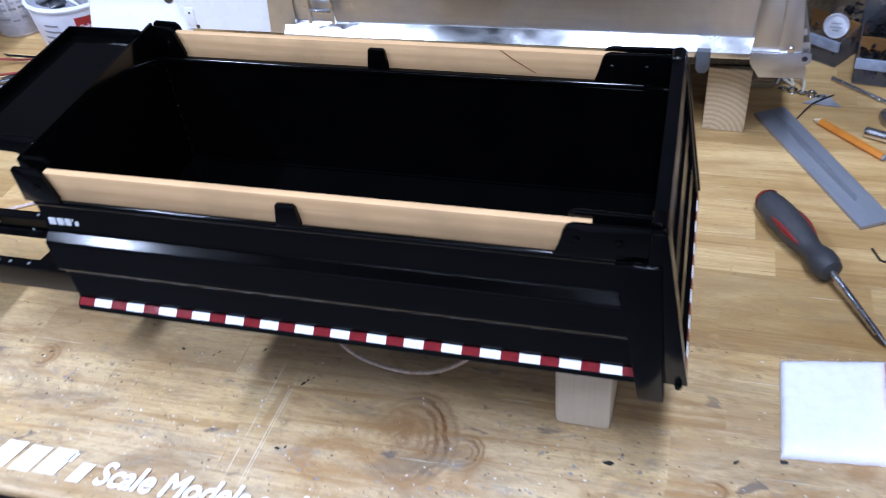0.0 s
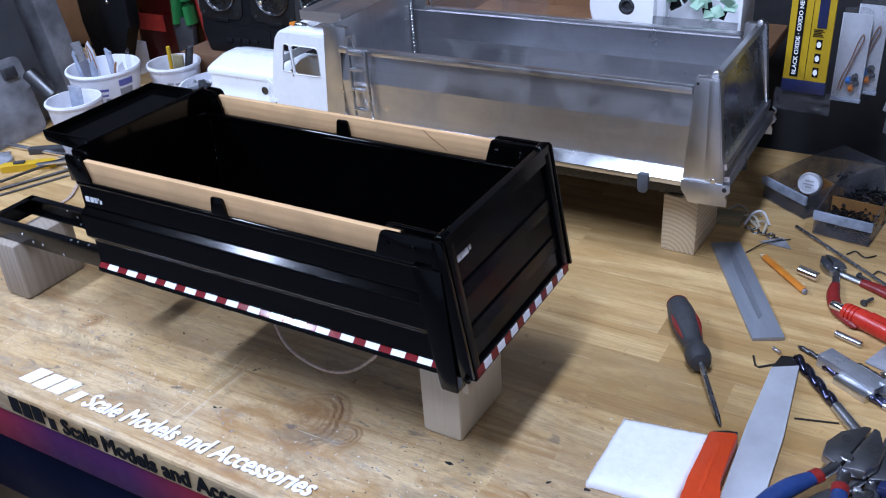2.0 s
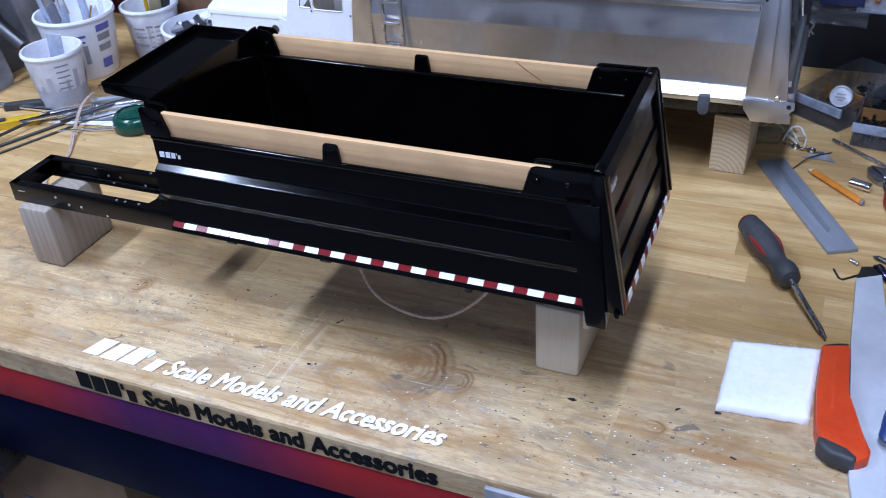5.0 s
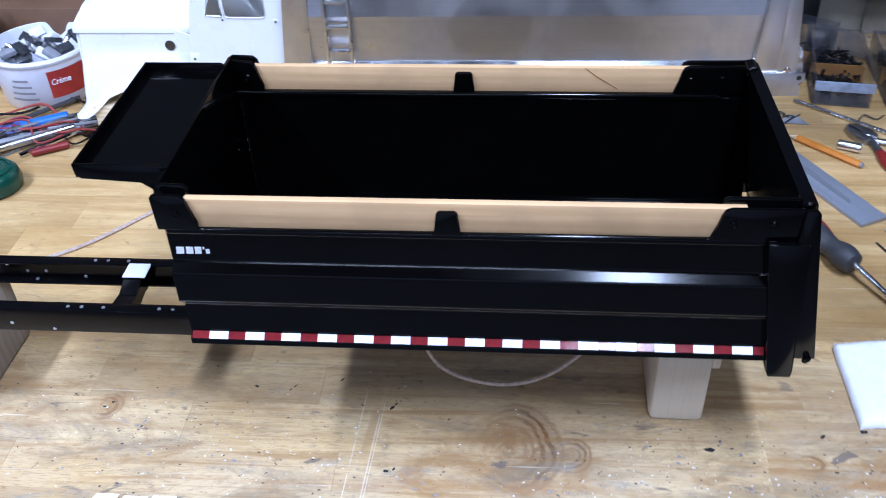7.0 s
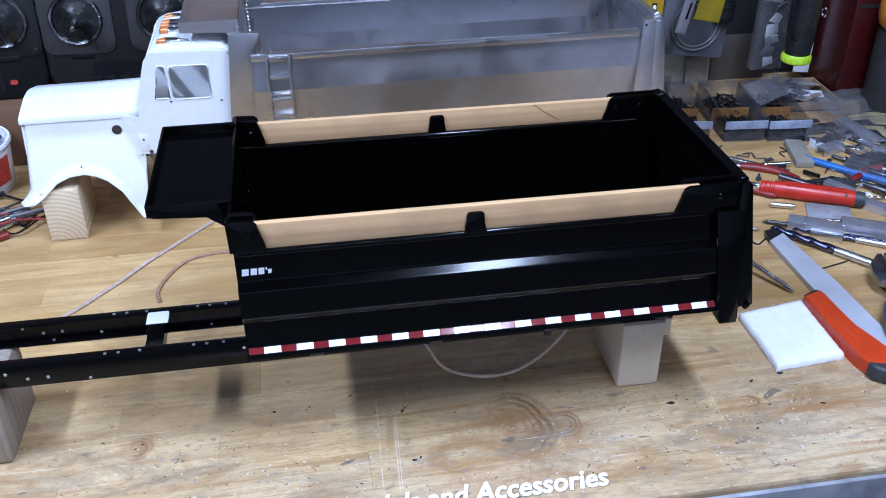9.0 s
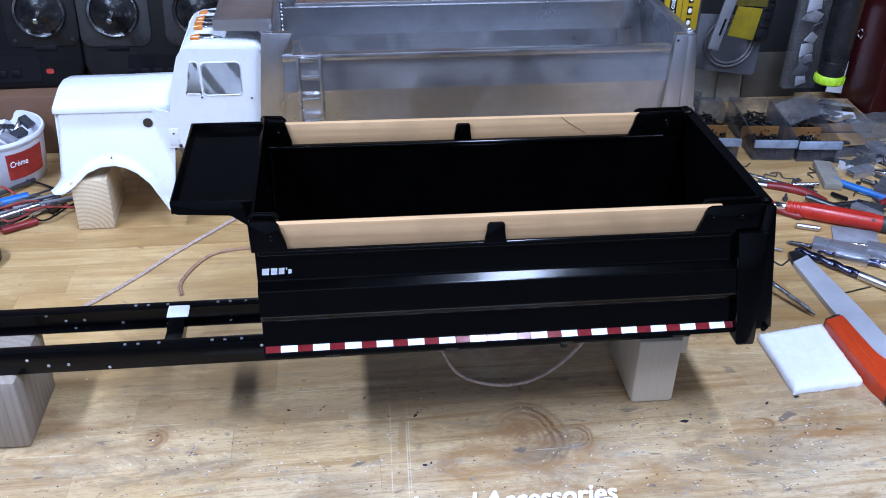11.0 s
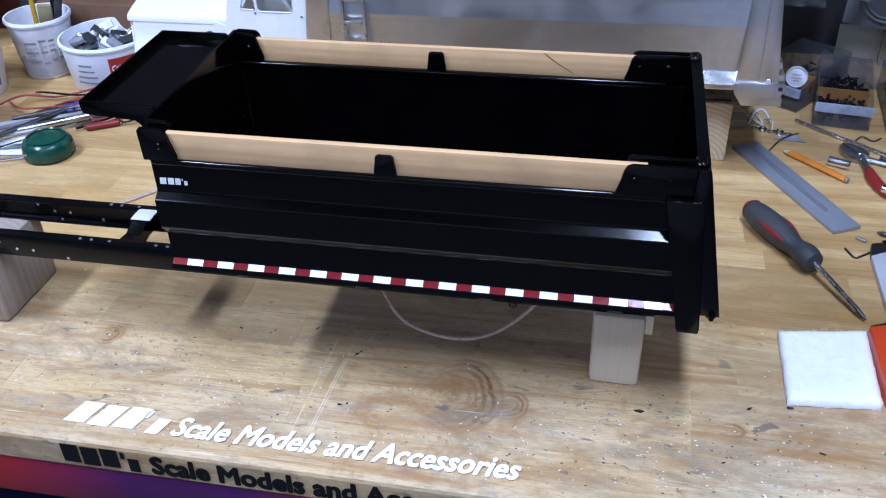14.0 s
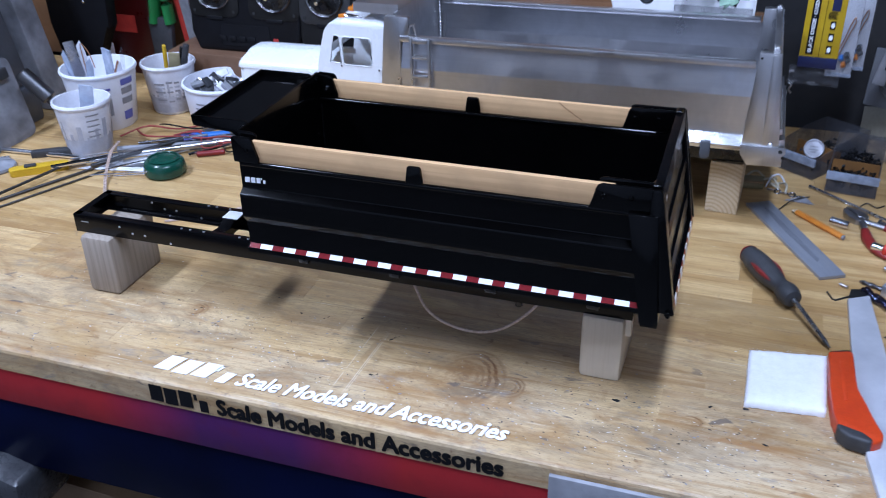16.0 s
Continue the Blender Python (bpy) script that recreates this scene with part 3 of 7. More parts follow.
def tube(points, r, n=8, bm=None, squash=1.0, taper=None, smooth_steps=6):
    """A round cord through the points."""
    bm = bm or bmesh.new()
    pts = [Vector(p) for p in points]
    path = []
    if smooth_steps:
        ext = [pts[0] * 2 - pts[1]] + pts + [pts[-1] * 2 - pts[-2]]
        for i in range(1, len(ext) - 2):
            p0, p1, p2, p3 = ext[i - 1:i + 3]
            for k in range(smooth_steps):
                t = k / smooth_steps
                path.append(0.5 * (2 * p1 + (p2 - p0) * t + (2 * p0 - 5 * p1 + 4 * p2 - p3) * t * t + (3 * p1 - p0 - 3 * p2 + p3) * t ** 3))
        path.append(pts[-1])
    else:
        path = pts
    rows, side = [], Vector((0, 0, 1))
    for i, p in enumerate(path):
        d = (path[min(i + 1, len(path) - 1)] - path[max(i - 1, 0)]).normalized()
        up = side - d * side.dot(d)
        if up.length < 1e-4:
            up = Vector((0, 1, 0)) - d * d.y
        up.normalize()
        right = d.cross(up)
        f = i / max(len(path) - 1, 1)
        rr = r * (taper(f) if taper else 1.0)
        rows.append([bm.verts.new(p + (right * math.cos(2 * math.pi * k / n) + up * math.sin(2 * math.pi * k / n) * squash) * rr) for k in range(n)])
    for a, b in zip(rows, rows[1:]):
        for k in range(n):
            bm.faces.new((a[k], a[(k + 1) % n], b[(k + 1) % n], b[k]))
    bm.faces.new(rows[0][::-1])
    bm.faces.new(rows[-1])
    return bm


def lettering(name, body, size, material, parent, m, depth=0.0003, slant=0.0, bold=0.0, width=None, label=""):
    """Raised words in the built-in font, as a mesh, lying in the x-y plane of m."""
    cu = bpy.data.curves.new(name, "FONT")
    cu.body, cu.size, cu.extrude, cu.shear = body, size, depth, slant
    cu.resolution_u = 3
    tmp = bpy.data.objects.new(name, cu)
    scene.collection.objects.link(tmp)
    me = bpy.data.meshes.new_from_object(tmp.evaluated_get(bpy.context.evaluated_depsgraph_get()))
    bpy.data.objects.remove(tmp)
    bpy.data.curves.remove(cu)
    if width:
        xs = [v.co.x for v in me.vertices]
        me.transform(Matrix.Diagonal((width / (max(xs) - min(xs)), 1, 1, 1)) @ Matrix.Translation((-min(xs), 0, 0)))
    # heavier strokes: the letters laid over themselves in a small ring
    bm = bmesh.new()
    for k in range(9 if bold else 1):
        a = k * math.pi / 4
        shift = Vector((bold * math.cos(a), bold * math.sin(a), 0.00003 * k)) if k < 8 else Vector((0, 0, 0.00027))
        me.transform(Matrix.Translation(shift))
        bm.from_mesh(me)
        me.transform(Matrix.Translation(-shift))
    bm.to_mesh(me)
    bm.free()
    me.transform(m)
    me.materials.clear()
    me.materials.append(material)
    me.name = name
    ob = new(name, me)
    ob.parent = parent
    return tagged(ob, label)


# ---- the setting: bench, walls, floor, ceiling ----
BENCH_FRONT, BENCH_BACK, BENCH_T = -0.077, 0.76, 0.027
floor = single("floor", box(-3.0, 3.2, -3.0, 1.2, -0.95, -0.90), CONCRETE, "bare grey concrete workshop floor", "floor", kind="structure")
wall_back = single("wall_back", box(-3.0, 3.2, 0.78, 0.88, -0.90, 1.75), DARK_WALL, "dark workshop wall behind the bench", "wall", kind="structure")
# unseen walls and ceiling, added to shape fill light and reflections
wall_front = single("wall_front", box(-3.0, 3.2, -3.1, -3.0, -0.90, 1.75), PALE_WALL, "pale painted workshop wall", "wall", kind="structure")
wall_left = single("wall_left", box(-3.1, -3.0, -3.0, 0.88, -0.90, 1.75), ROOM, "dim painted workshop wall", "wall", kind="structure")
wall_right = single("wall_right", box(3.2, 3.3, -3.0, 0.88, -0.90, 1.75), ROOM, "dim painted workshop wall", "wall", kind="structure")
ceiling = single("ceiling", box(-3.1, 3.3, -3.1, 0.9, 1.78, 1.86), CEIL, "dark workshop ceiling above the bench", "ceiling", kind="structure")
pegboard = single("pegboard", box(-1.4, 0.28, 0.755, 0.778, 0.0, 0.40, 0.002), PEG, "brown hardboard panel fixed on the wall", "panel", kind="structure")

bench = thing("workbench", "butcher-block workbench top of glued wooden staves", "workbench", (0, 0, -0.9), kind="structure")


def on_bench(ob):
    ob.parent = bench
    ob.matrix_parent_inverse = Matrix.Translation((0, 0, 0.9))
    return ob


# core under the staves, red apron, navy cabinet front, legs
on_bench(part("bench_core", box(-1.6, 1.6, BENCH_FRONT + 0.004, BENCH_BACK, -BENCH_T, -0.012, 0.0), BENCH))
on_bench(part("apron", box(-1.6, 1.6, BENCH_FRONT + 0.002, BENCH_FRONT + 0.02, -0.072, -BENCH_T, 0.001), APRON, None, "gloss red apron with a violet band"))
on_bench(part("cabinet_front", box(-1.6, 1.6, BENCH_FRONT + 0.006, BENCH_FRONT + 0.03, -0.165, -0.0725, 0.001), NAVY, None, "navy blue panel under the red apron"))
for x in (-1.55, 0.95):
    for y in (0.0, 0.68):
        on_bench(part("leg", box(x, x + 0.08, y, y + 0.08, -0.9, -0.165 if y < 0.3 else -BENCH_T, 0.004), GREY_METAL))


# ---- support blocks ----
def block(name, label, x, y, w, d, h, material, turn=0.0, bevel=0.003):
    return single(name, box(-w / 2, w / 2, 0, d, 0, h, bevel), material, label, "wood block", (x, y, 0), turn, "wooden support blocks")


block("wood_block", "pale pine block standing under the black chassis tail", 0.3095, 0.0480, 0.0385, 0.076, 0.068, PALE, -1.0, 0.004)
block("wood_block", "greyed pine block standing under the black chassis nose", -0.2300, 0.0420, 0.0385, 0.079, 0.068, PINE_GREY, -1.0, 0.0045)
block("wood_block", "pine block with ringed end grain under the aluminium bed", 0.3945, 0.424, 0.039, 0.075, 0.0682, PINE, -3.0, 0.002)
block("wood_block", "pine block standing inside the white cab's wheel arch", -0.2280, 0.3955, 0.040, 0.08, 0.062, PINE, 2.0, 0.002)

shim = single("wood_shim", box(0.3290, 0.3350, 0.0525, 0.0640, 0.0500, 0.0680, 0.0008), PALE, "small pale wooden shim wedged under the chassis tail", "shim")

# ---- black model truck: chassis ----
RAIL_Y = (0.052, 0.113)
RAIL_B, RAIL_T = 0.068, 0.0885
chassis = thing("model_truck_chassis", "black ladder chassis of a scale truck on wooden blocks", "model truck", (0, 0.0825, 0.068))
CH = Matrix.Translation((0, -0.0825, -0.068))


def under(parent, m):
    """Parts of a thing given in world places: parent them and take the thing's place off."""
    def put(name, bm, material, label="", owner=None, smooth=40):
        bm.transform(m)
        return part(name, bm, material, owner or parent, label, smooth)
    return put


put = under(chassis, CH)
for y, s in ((RAIL_Y[0], 1), (RAIL_Y[1], -1)):
    web = [(y, RAIL_B), (y, RAIL_T), (y + s * 0.009, RAIL_T), (y + s * 0.009, RAIL_T - 0.0016), (y + s * 0.0016, RAIL_T - 0.0016),
           (y + s * 0.0016, RAIL_B + 0.0016), (y + s * 0.009, RAIL_B + 0.0016), (y + s * 0.009, RAIL_B)]
    rail = put("frame_rail", prism(web, -0.258, 0.335, "x", 0.0003), BLACK_GATE)
    face = y if s > 0 else y - 0.0016
    for x, z in ((-0.2010, 0.0812), (-0.1860, 0.0752), (-0.1710, 0.0752), (-0.1405, 0.0706), (-0.0215, 0.0838)):
        put("rivet", rod((x, face - 0.0006, z), (x, face + 0.0005, z), 0.0014, 10, bevel=0.0004), BRIGHT, "", rail)
    for x in (-0.1270, -0.1170, -0.1010, -0.0600, -0.0500, -0.0370):
        put("rivet", rod((x, y + s * 0.0040, RAIL_T - 0.0002), (x, y + s * 0.0040, RAIL_T + 0.0006), 0.0013, 10), BRIGHT, "", rail)
    for x in (-0.1780, -0.1030, -0.0510):
        put("rivet", rod((x, y + s * 0.0050, RAIL_B + 0.0014), (x, y + s * 0.0050, RAIL_B + 0.0022), 0.0013, 10), BRIGHT, "", rail)
    put("slot", box(-0.249, -0.240, y - s * 0.0004, y + s * 0.0002, 0.0805, 0.0815), BRIGHT, "bare metal slot edge", rail)
put("front_crossmember", prism([(-0.258, RAIL_B), (-0.258, RAIL_T), (-0.250, RAIL_T), (-0.250, RAIL_T - 0.0016), (-0.2564, RAIL_T - 0.0016), (-0.2564, RAIL_B)], 0.0537, 0.1113, "y"), BLACK_GATE)
cross = put("crossmember", prism([(0.0537, 0.0700), (0.0537, 0.0860), (0.062, 0.0855), (0.078, 0.0815), (0.090, 0.0870), (0.1113, 0.0872), (0.1113, 0.0710), (0.090, 0.0745), (0.078, 0.0715), (0.062, 0.0700)], -0.099, -0.0855, "x", 0.0008), BLACK_GATE)
# white patch standing in for the glare on the crossmember's black metal
put("cap", box(-0.1000, -0.0825, 0.0905, 0.107, 0.0876, 0.0886, 0.0006), DECAL_WHITE, "white masking patch", cross)
for y in (0.0537, 0.1043):
    put("subframe_sill", box(0.0, 0.345, y, y + 0.007, RAIL_T, 0.1115, 0.0006), BLACK_DULL)
for x in (0.03, 0.12, 0.21, 0.30):
    put("bed_bearer", box(x, x + 0.010, 0.010, 0.168, 0.1005, 0.1115, 0.0006), BLACK_DULL)
put("tow_pin", rod((0.2285, 0.062, 0.058), (0.2285, 0.062, 0.070), 0.0035, 12, bevel=0.0006), BLACK_DULL)
put("pivot_bracket", box(0.327, 0.341, 0.060, 0.105, 0.070, 0.100, 0.001), BLACK_DULL)

# ---- black model truck: dump bed ----
W = 0.1755
bed = thing("model_dump_bed", "gloss black scale dump bed with wooden top boards on its chassis", "model truck", (0.17, W / 2, 0.1115))
BD = Matrix.Translation((-0.17, -W / 2, -0.1115))
put = under(bed, BD)


def pair_y(y0, y1, far):
    return (W - y1, W - y0) if far else (y0, y1)


def flip(points, far):
    return [(W - y, z) for y, z in points] if far else points


put("floor_plate", box(-0.012, 0.3655, 0.0098, W - 0.0098, 0.112, 0.1155), BLACK)
BX = -0.0145
# upper rib with a sloping shoulder, a lower fold that leans back, and a sloping lip that carries the tape
profile = [(0.0035, 0.2005), (0.0035, 0.1770), (0.0033, 0.1762), (0.0027, 0.1754), (-0.0021, 0.1720), (-0.0026, 0.1715), (-0.0029, 0.1707), (-0.0030, 0.1698), (-0.0030, 0.1498),
           (-0.0027, 0.1488), (0.0029, 0.1421), (0.0033, 0.1414), (0.0034, 0.1404), (0.0034, 0.1196), (0.0031, 0.1188), (-0.0006, 0.1158), (-0.0009, 0.1152), (-0.0009, 0.1115), (0.0096, 0.1115), (0.0096, 0.2005)]
for far in (False, True):
    side = put("side_panel", prism(flip(profile, far), BX, 0.3445, "x", 0.0), BLACK, "ribbed gloss black side", None, 3)
    put("top_rail", box(BX + 0.002, 0.3300, *pair_y(-0.0009, 0.0104, far), 0.1985, 0.2032, 0.0017, segs=4), BLACK, "", side, 60)
    if far:
        put("knot_streak", prism([(0.2360, 0.2212), (0.2368, 0.2212), (0.2450, 0.2150), (0.2590, 0.2062), (0.2600, 0.2050), (0.2580, 0.2060), (0.2440, 0.2148)], W - 0.0064, W - 0.0060, "y"), DARK_GRAIN, "dark streak across the grain")
    board = put("side_board", box(0.0015, 0.3160, *pair_y(0.0012, 0.0062, far), 0.2032 - 0.0008 * far, 0.2226 - 0.0012 * far, 0.0004), BOARD, "pale wooden side board")
    for lo, hi, up in ((-0.0016, 0.0010, 0.0), (0.0064, 0.0090, 0.0022)):
        ya, yb = pair_y(lo, hi, far)
        up = 0.0 if far else up
        put("stake_plate", prism([(-0.0165, 0.2025), (-0.0172, 0.2245 + up), (-0.0150, 0.2268 + up), (0.0005, 0.2262 + up), (0.0035, 0.2235 + up), (0.0070, 0.2060), (0.0085, 0.2025)], ya, yb, "y", 0.0009), BLACK)
        put("rear_plate", prism([(0.2960, 0.2025), (0.2992, 0.2050), (0.3018, 0.2190), (0.3036, 0.2228 + up * 0.9), (0.3070, 0.2243 + up * 0.9), (0.3460, 0.2246 + up * 0.6), (0.3480, 0.2025)], ya, yb, "y", 0.0009), BLACK)
        put("board_clip", prism([(0.1432, 0.2025), (0.1454, 0.2048), (0.1456, 0.2168), (0.1472, 0.2186), (0.1566, 0.2186), (0.1582, 0.2168), (0.1584, 0.2048), (0.1608, 0.2025)], ya, yb, "y", 0.0009), BLACK)
    for x, z in ((-0.0030, 0.2142), (0.3085, 0.2143), (0.3300, 0.2150)):
        for a, b in ((-0.0026, -0.0014), (0.0086, 0.0098)):
            ya, yb = pair_y(a, b, far)
            put("rivet", rod((x, ya, z), (x, yb, z), 0.0022, 14, bevel=0.0008), BLACK)
    # corner post and the plate that carries the tailgate
    ya, yb = pair_y(-0.0048, 0.0080, far)
    put("corner_post", prism([(0.3288, 0.2028), (0.3452, 0.1045), (0.3465, 0.1015), (0.3600, 0.1015), (0.3605, 0.1060), (0.3520, 0.2028)], ya, yb, "y", 0.0007), BLACK)
    ya, yb = pair_y(-0.0030, 0.0006, far)
    put("hinge_plate", prism([(0.3450, 0.2030), (0.3455, 0.2240), (0.3510, 0.2248), (0.3536, 0.2225), (0.3722, 0.1160), (0.3560, 0.1160)], ya, yb, "y", 0.0006), BLACK)
    ya, yb = pair_y(-0.0052, 0.0040, far)
    pin = put("latch_pin", rod((0.3672, ya, 0.1170), (0.3672, yb, 0.1170), 0.0022, 12, bevel=0.0006), BLACK)
    put("latch_tip", rod((0.3672, pair_y(-0.003, 0.0, far)[0] + 0.0015, 0.1118), (0.3672, pair_y(-0.003, 0.0, far)[0] + 0.0015, 0.1165), 0.0020, 10, bevel=0.0008), BLACK, "", pin)
    put("hinge_barrel", rod((0.3480, *pair_y(0.002, 0.014, far)[:1], 0.2225), (0.3480, pair_y(0.002, 0.014, far)[1], 0.2225), 0.0042, 16, bevel=0.001), BLACK)
    # weld bead in the front corner
    put("weld_bead", tube([(-0.0105 + 0.0003 * (i % 2), pair_y(0.0102, 0.0104, far)[0], 0.119 + i * 0.0045) for i in range(18)], 0.0014, 8, taper=lambda f: 0.8 + 0.25 * math.sin(f * 47) + 0.2 * math.sin(f * 113)), BLACK_GATE)
    put("floor_bead", rod((-0.010, pair_y(0.0110, 0.0112, far)[0], 0.1165), (0.345, pair_y(0.0110, 0.0112, far)[0], 0.1165), 0.0010, 8), BLACK)
    # red and white conspicuity tape
    tape = [(-0.0007, 0.1159), (0.0031, 0.1190), (0.0028, 0.1194), (-0.0010, 0.1163)]
    x, red = -0.0135, True
    while x < 0.3418:
        step = 0.0110 if red else 0.0123
        x1 = min(x + step, 0.3425)
        put("tape_block", prism(flip(tape, far), x, x1, "x"), TAPE_RED if red else TAPE_WHITE, "", side)
        x, red = x1, not red

# decal on the side panel: slanted blocks for the maker's mark
for k, (x, w, h) in enumerate(((-0.0110, 0.0052, 0.0050), (-0.0050, 0.0048, 0.0050), (0.0004, 0.0044, 0.0050), (0.0056, 0.0010, 0.0018), (0.0070, 0.0026, 0.0032))):
    z = 0.1815 + (0.0032 if k == 3 else 0.0) + 0.00012 * k
    outer = [(x, z), (x + w * 0.9, z), (x + w, z + h), (x + w * 0.1, z + h)]
    put("side_mark", prism(outer, 0.0031, 0.0036, "y"), DECAL_WHITE, "white maker's mark")

# front bulkhead and the cab shield tray
put("bulkhead", prism([(-0.0145, 0.1115), (-0.0150, 0.2290), (-0.0128, 0.2290), (-0.0112, 0.1115)], 0.0070, W - 0.0070, "y", 0.0004), BLACK)
shield = put("cab_shield", box(-0.0690, -0.0130, 0.0225, W - 0.0225, 0.2235, 0.2255), BLACK, "black cab shield tray with raised lips")
put("lip", box(-0.0700, -0.0680, 0.0225, W - 0.0225, 0.2215, 0.2318, 0.0009), BLACK, "", shield)
for far in (False, True):
    ya, yb = pair_y(0.0215, 0.0235, far)
    put("lip", prism([(-0.0695, 0.2240), (-0.0700, 0.2318), (-0.0155, 0.2318), (-0.0130, 0.2300), (-0.0130, 0.2080), (-0.0160, 0.2080), (-0.0300, 0.2205), (-0.0660, 0.2215)], ya, yb, "y", 0.0008), BLACK, "", shield)

# tailgate, leaning back towards its foot
GT, GB = Vector((0.3500, 0, 0.2235)), Vector((0.3685, 0, 0.1120))
GV = (GB - GT)
GN = Vector((-GV.z, 0, GV.x)).normalized()


def gate_box(y0, y1, v0, v1, n0, n1, bevel=0.0006):
    bm = box(y0, y1, v0, v1, n0, n1, bevel)
    m = Matrix.Identity(4)
    m.col[0], m.col[1], m.col[2] = (0, 1, 0, 0), (*GV, 0), (*GN, 0)
    m.translation = GT
    for v in bm.verts:
        c = v.co
        v.co = GT + Vector((0, c.x, 0)) + GV * c.y + GN * c.z
    return bm


gate = put("tailgate", gate_box(0.004, W - 0.004, 0.0, 1.0, -0.004, 0.0, 0), BLACK_GATE, "ribbed black tailgate")
put("gate_rail", gate_box(0.003, W - 0.003, -0.01, 0.10, -0.0045, 0.0030), BLACK_GATE, "", gate)
put("gate_rail", gate_box(0.003, W - 0.003, 0.92, 1.01, -0.0045, 0.0030), BLACK_GATE, "", gate)
for v0, v1 in ((0.36, 0.46), (0.66, 0.76)):
    for a, b, c in ((v0, v1, 0.0030),):
        put("gate_rib", gate_box(0.012, W - 0.012, a, b, -0.001, c * 0.6, 0.0010), BLACK_GATE, "", gate)
for y in (0.003, W - 0.012):
    put("gate_stile", gate_box(y, y + 0.009, 0.05, 0.97, -0.001, 0.0032), BLACK_GATE, "", gate)
y, red = 0.006, True
while y < W - 0.006:
    y1 = min(y + (0.0106 if red else 0.0114), W - 0.005)
    put("tape_block", gate_box(y, y1, 0.938, 0.998, 0.0028, 0.0034, 0), TAPE_RED if red else TAPE_WHITE, "", gate)
    y, red = y1, not red
for k, (u, w) in enumerate(((0.0165, 0.0050), (0.0223, 0.0046), (0.0276, 0.0044), (0.0334, 0.0026))):
    put("gate_mark", gate_box(u, u + w, 0.170, 0.212 if k < 3 else 0.202, -0.0005, 0.0004, 0), DECAL_WHITE, "white maker's mark", gate)

# ---- wires under and beside the chassis ----
def twin_wire(points, label, material=WIRE_CLEAR, gap=0.00115, r=0.00115):
    """Two clear-jacketed strands side by side."""
    ob = thing("speaker_wire", label, "wire")
    pts = [Vector(q) for q in points]
    for s in (-1, 1):
        row = []
        for i, q in enumerate(pts):
            d = pts[min(i + 1, len(pts) - 1)] - pts[max(i - 1, 0)]
            d.z = 0
            d.normalize()
            row.append(tuple(q + Vector((-d.y, d.x, 0)) * gap * s))
        part("strand", tube(row, r, 8), material, ob)
    return ob


loop = [(0.112, 0.070, 0.078), (0.124, 0.064, 0.060), (0.137, 0.060, 0.038), (0.158, 0.058, 0.0265), (0.186, 0.057, 0.0230), (0.211, 0.058, 0.030), (0.234, 0.060, 0.048), (0.252, 0.064, 0.070), (0.258, 0.068, 0.080)]
single("hanging_wire", tube(loop, 0.0015, 8), WIRE_CLEAR, "thin copper wire hanging in a loop under the bed", "wire")
twin_wire([(-0.262, 0.205, 0.0012), (-0.215, 0.236, 0.0012), (-0.169, 0.288, 0.0012), (-0.140, 0.328, 0.0012), (-0.112, 0.362, 0.0012), (-0.080, 0.400, 0.0012), (-0.05, 0.43, 0.0012)], "clear twin speaker wire lying on the bench")
twin_wire([(-0.118, 0.252, 0.0012), (-0.122, 0.272, 0.0012), (-0.113, 0.301, 0.0012), (-0.097, 0.326, 0.0012), (-0.075, 0.336, 0.0012), (-0.04, 0.338, 0.0012), (0.0, 0.33, 0.0012)], "bent end of copper speaker wire on the bench", COPPER_DULL)

# ---- lettering along the bench's front ----
mark = thing("bench_lettering", "white vinyl lettering stuck on the bench top's front", "lettering", (0, -0.06, 0.0006), kind="structure")
mark2 = thing("edge_lettering", "black vinyl lettering stuck on the bench's front edge", "lettering", (0, BENCH_FRONT - 0.001, -0.014), kind="structure")


def mark_blocks(parent, x, gap, w, h, slant, m, material):
    """The maker's mark as slanted blocks, not letters."""
    for k in range(5):
        ww, hh, z = (w, h, 0.0) if k < 3 else ((w * 0.22, h * 0.35, h * 0.62) if k == 3 else (w * 0.62, h * 0.72, -h * 0.1))
        drop = -0.0010 * (k % 2)
        bm = prism([(x, z + drop), (x + ww, z + drop), (x + ww + slant * hh, z + hh + drop), (x + slant * hh, z + hh + drop)], 0.0, 0.0004, "z", 0.0)
        bm.transform(m)
        part("mark_block", bm, material, parent)
        x += ww + gap


mark_blocks(mark, -0.1015, 0.0034, 0.0168, 0.0220, 0.35, Matrix.Translation((0, 0.0005, 0)), DECAL_WHITE)
lettering("words", "Scale Models and Accessories", 0.0265, DECAL_WHITE, mark, Matrix.Translation((-0.0125, -0.0005, 0.0003)), 0.0002, 0.30, 0.00075, 0.2620)
EDGE = Matrix.Rotation(math.pi / 2, 4, "X")
mark_blocks(mark2, -0.0955, 0.0024, 0.0138, 0.0185, 0.0, EDGE @ Matrix.Translation((0, -0.0085, 0)), DECAL_BLACK)
lettering("words", "Scale Models and Accessories", 0.0245, DECAL_BLACK, mark2, EDGE @ Matrix.Translation((-0.0225, -0.0088, 0.0003)), 0.0002, 0.0, 0.00095, 0.2745)


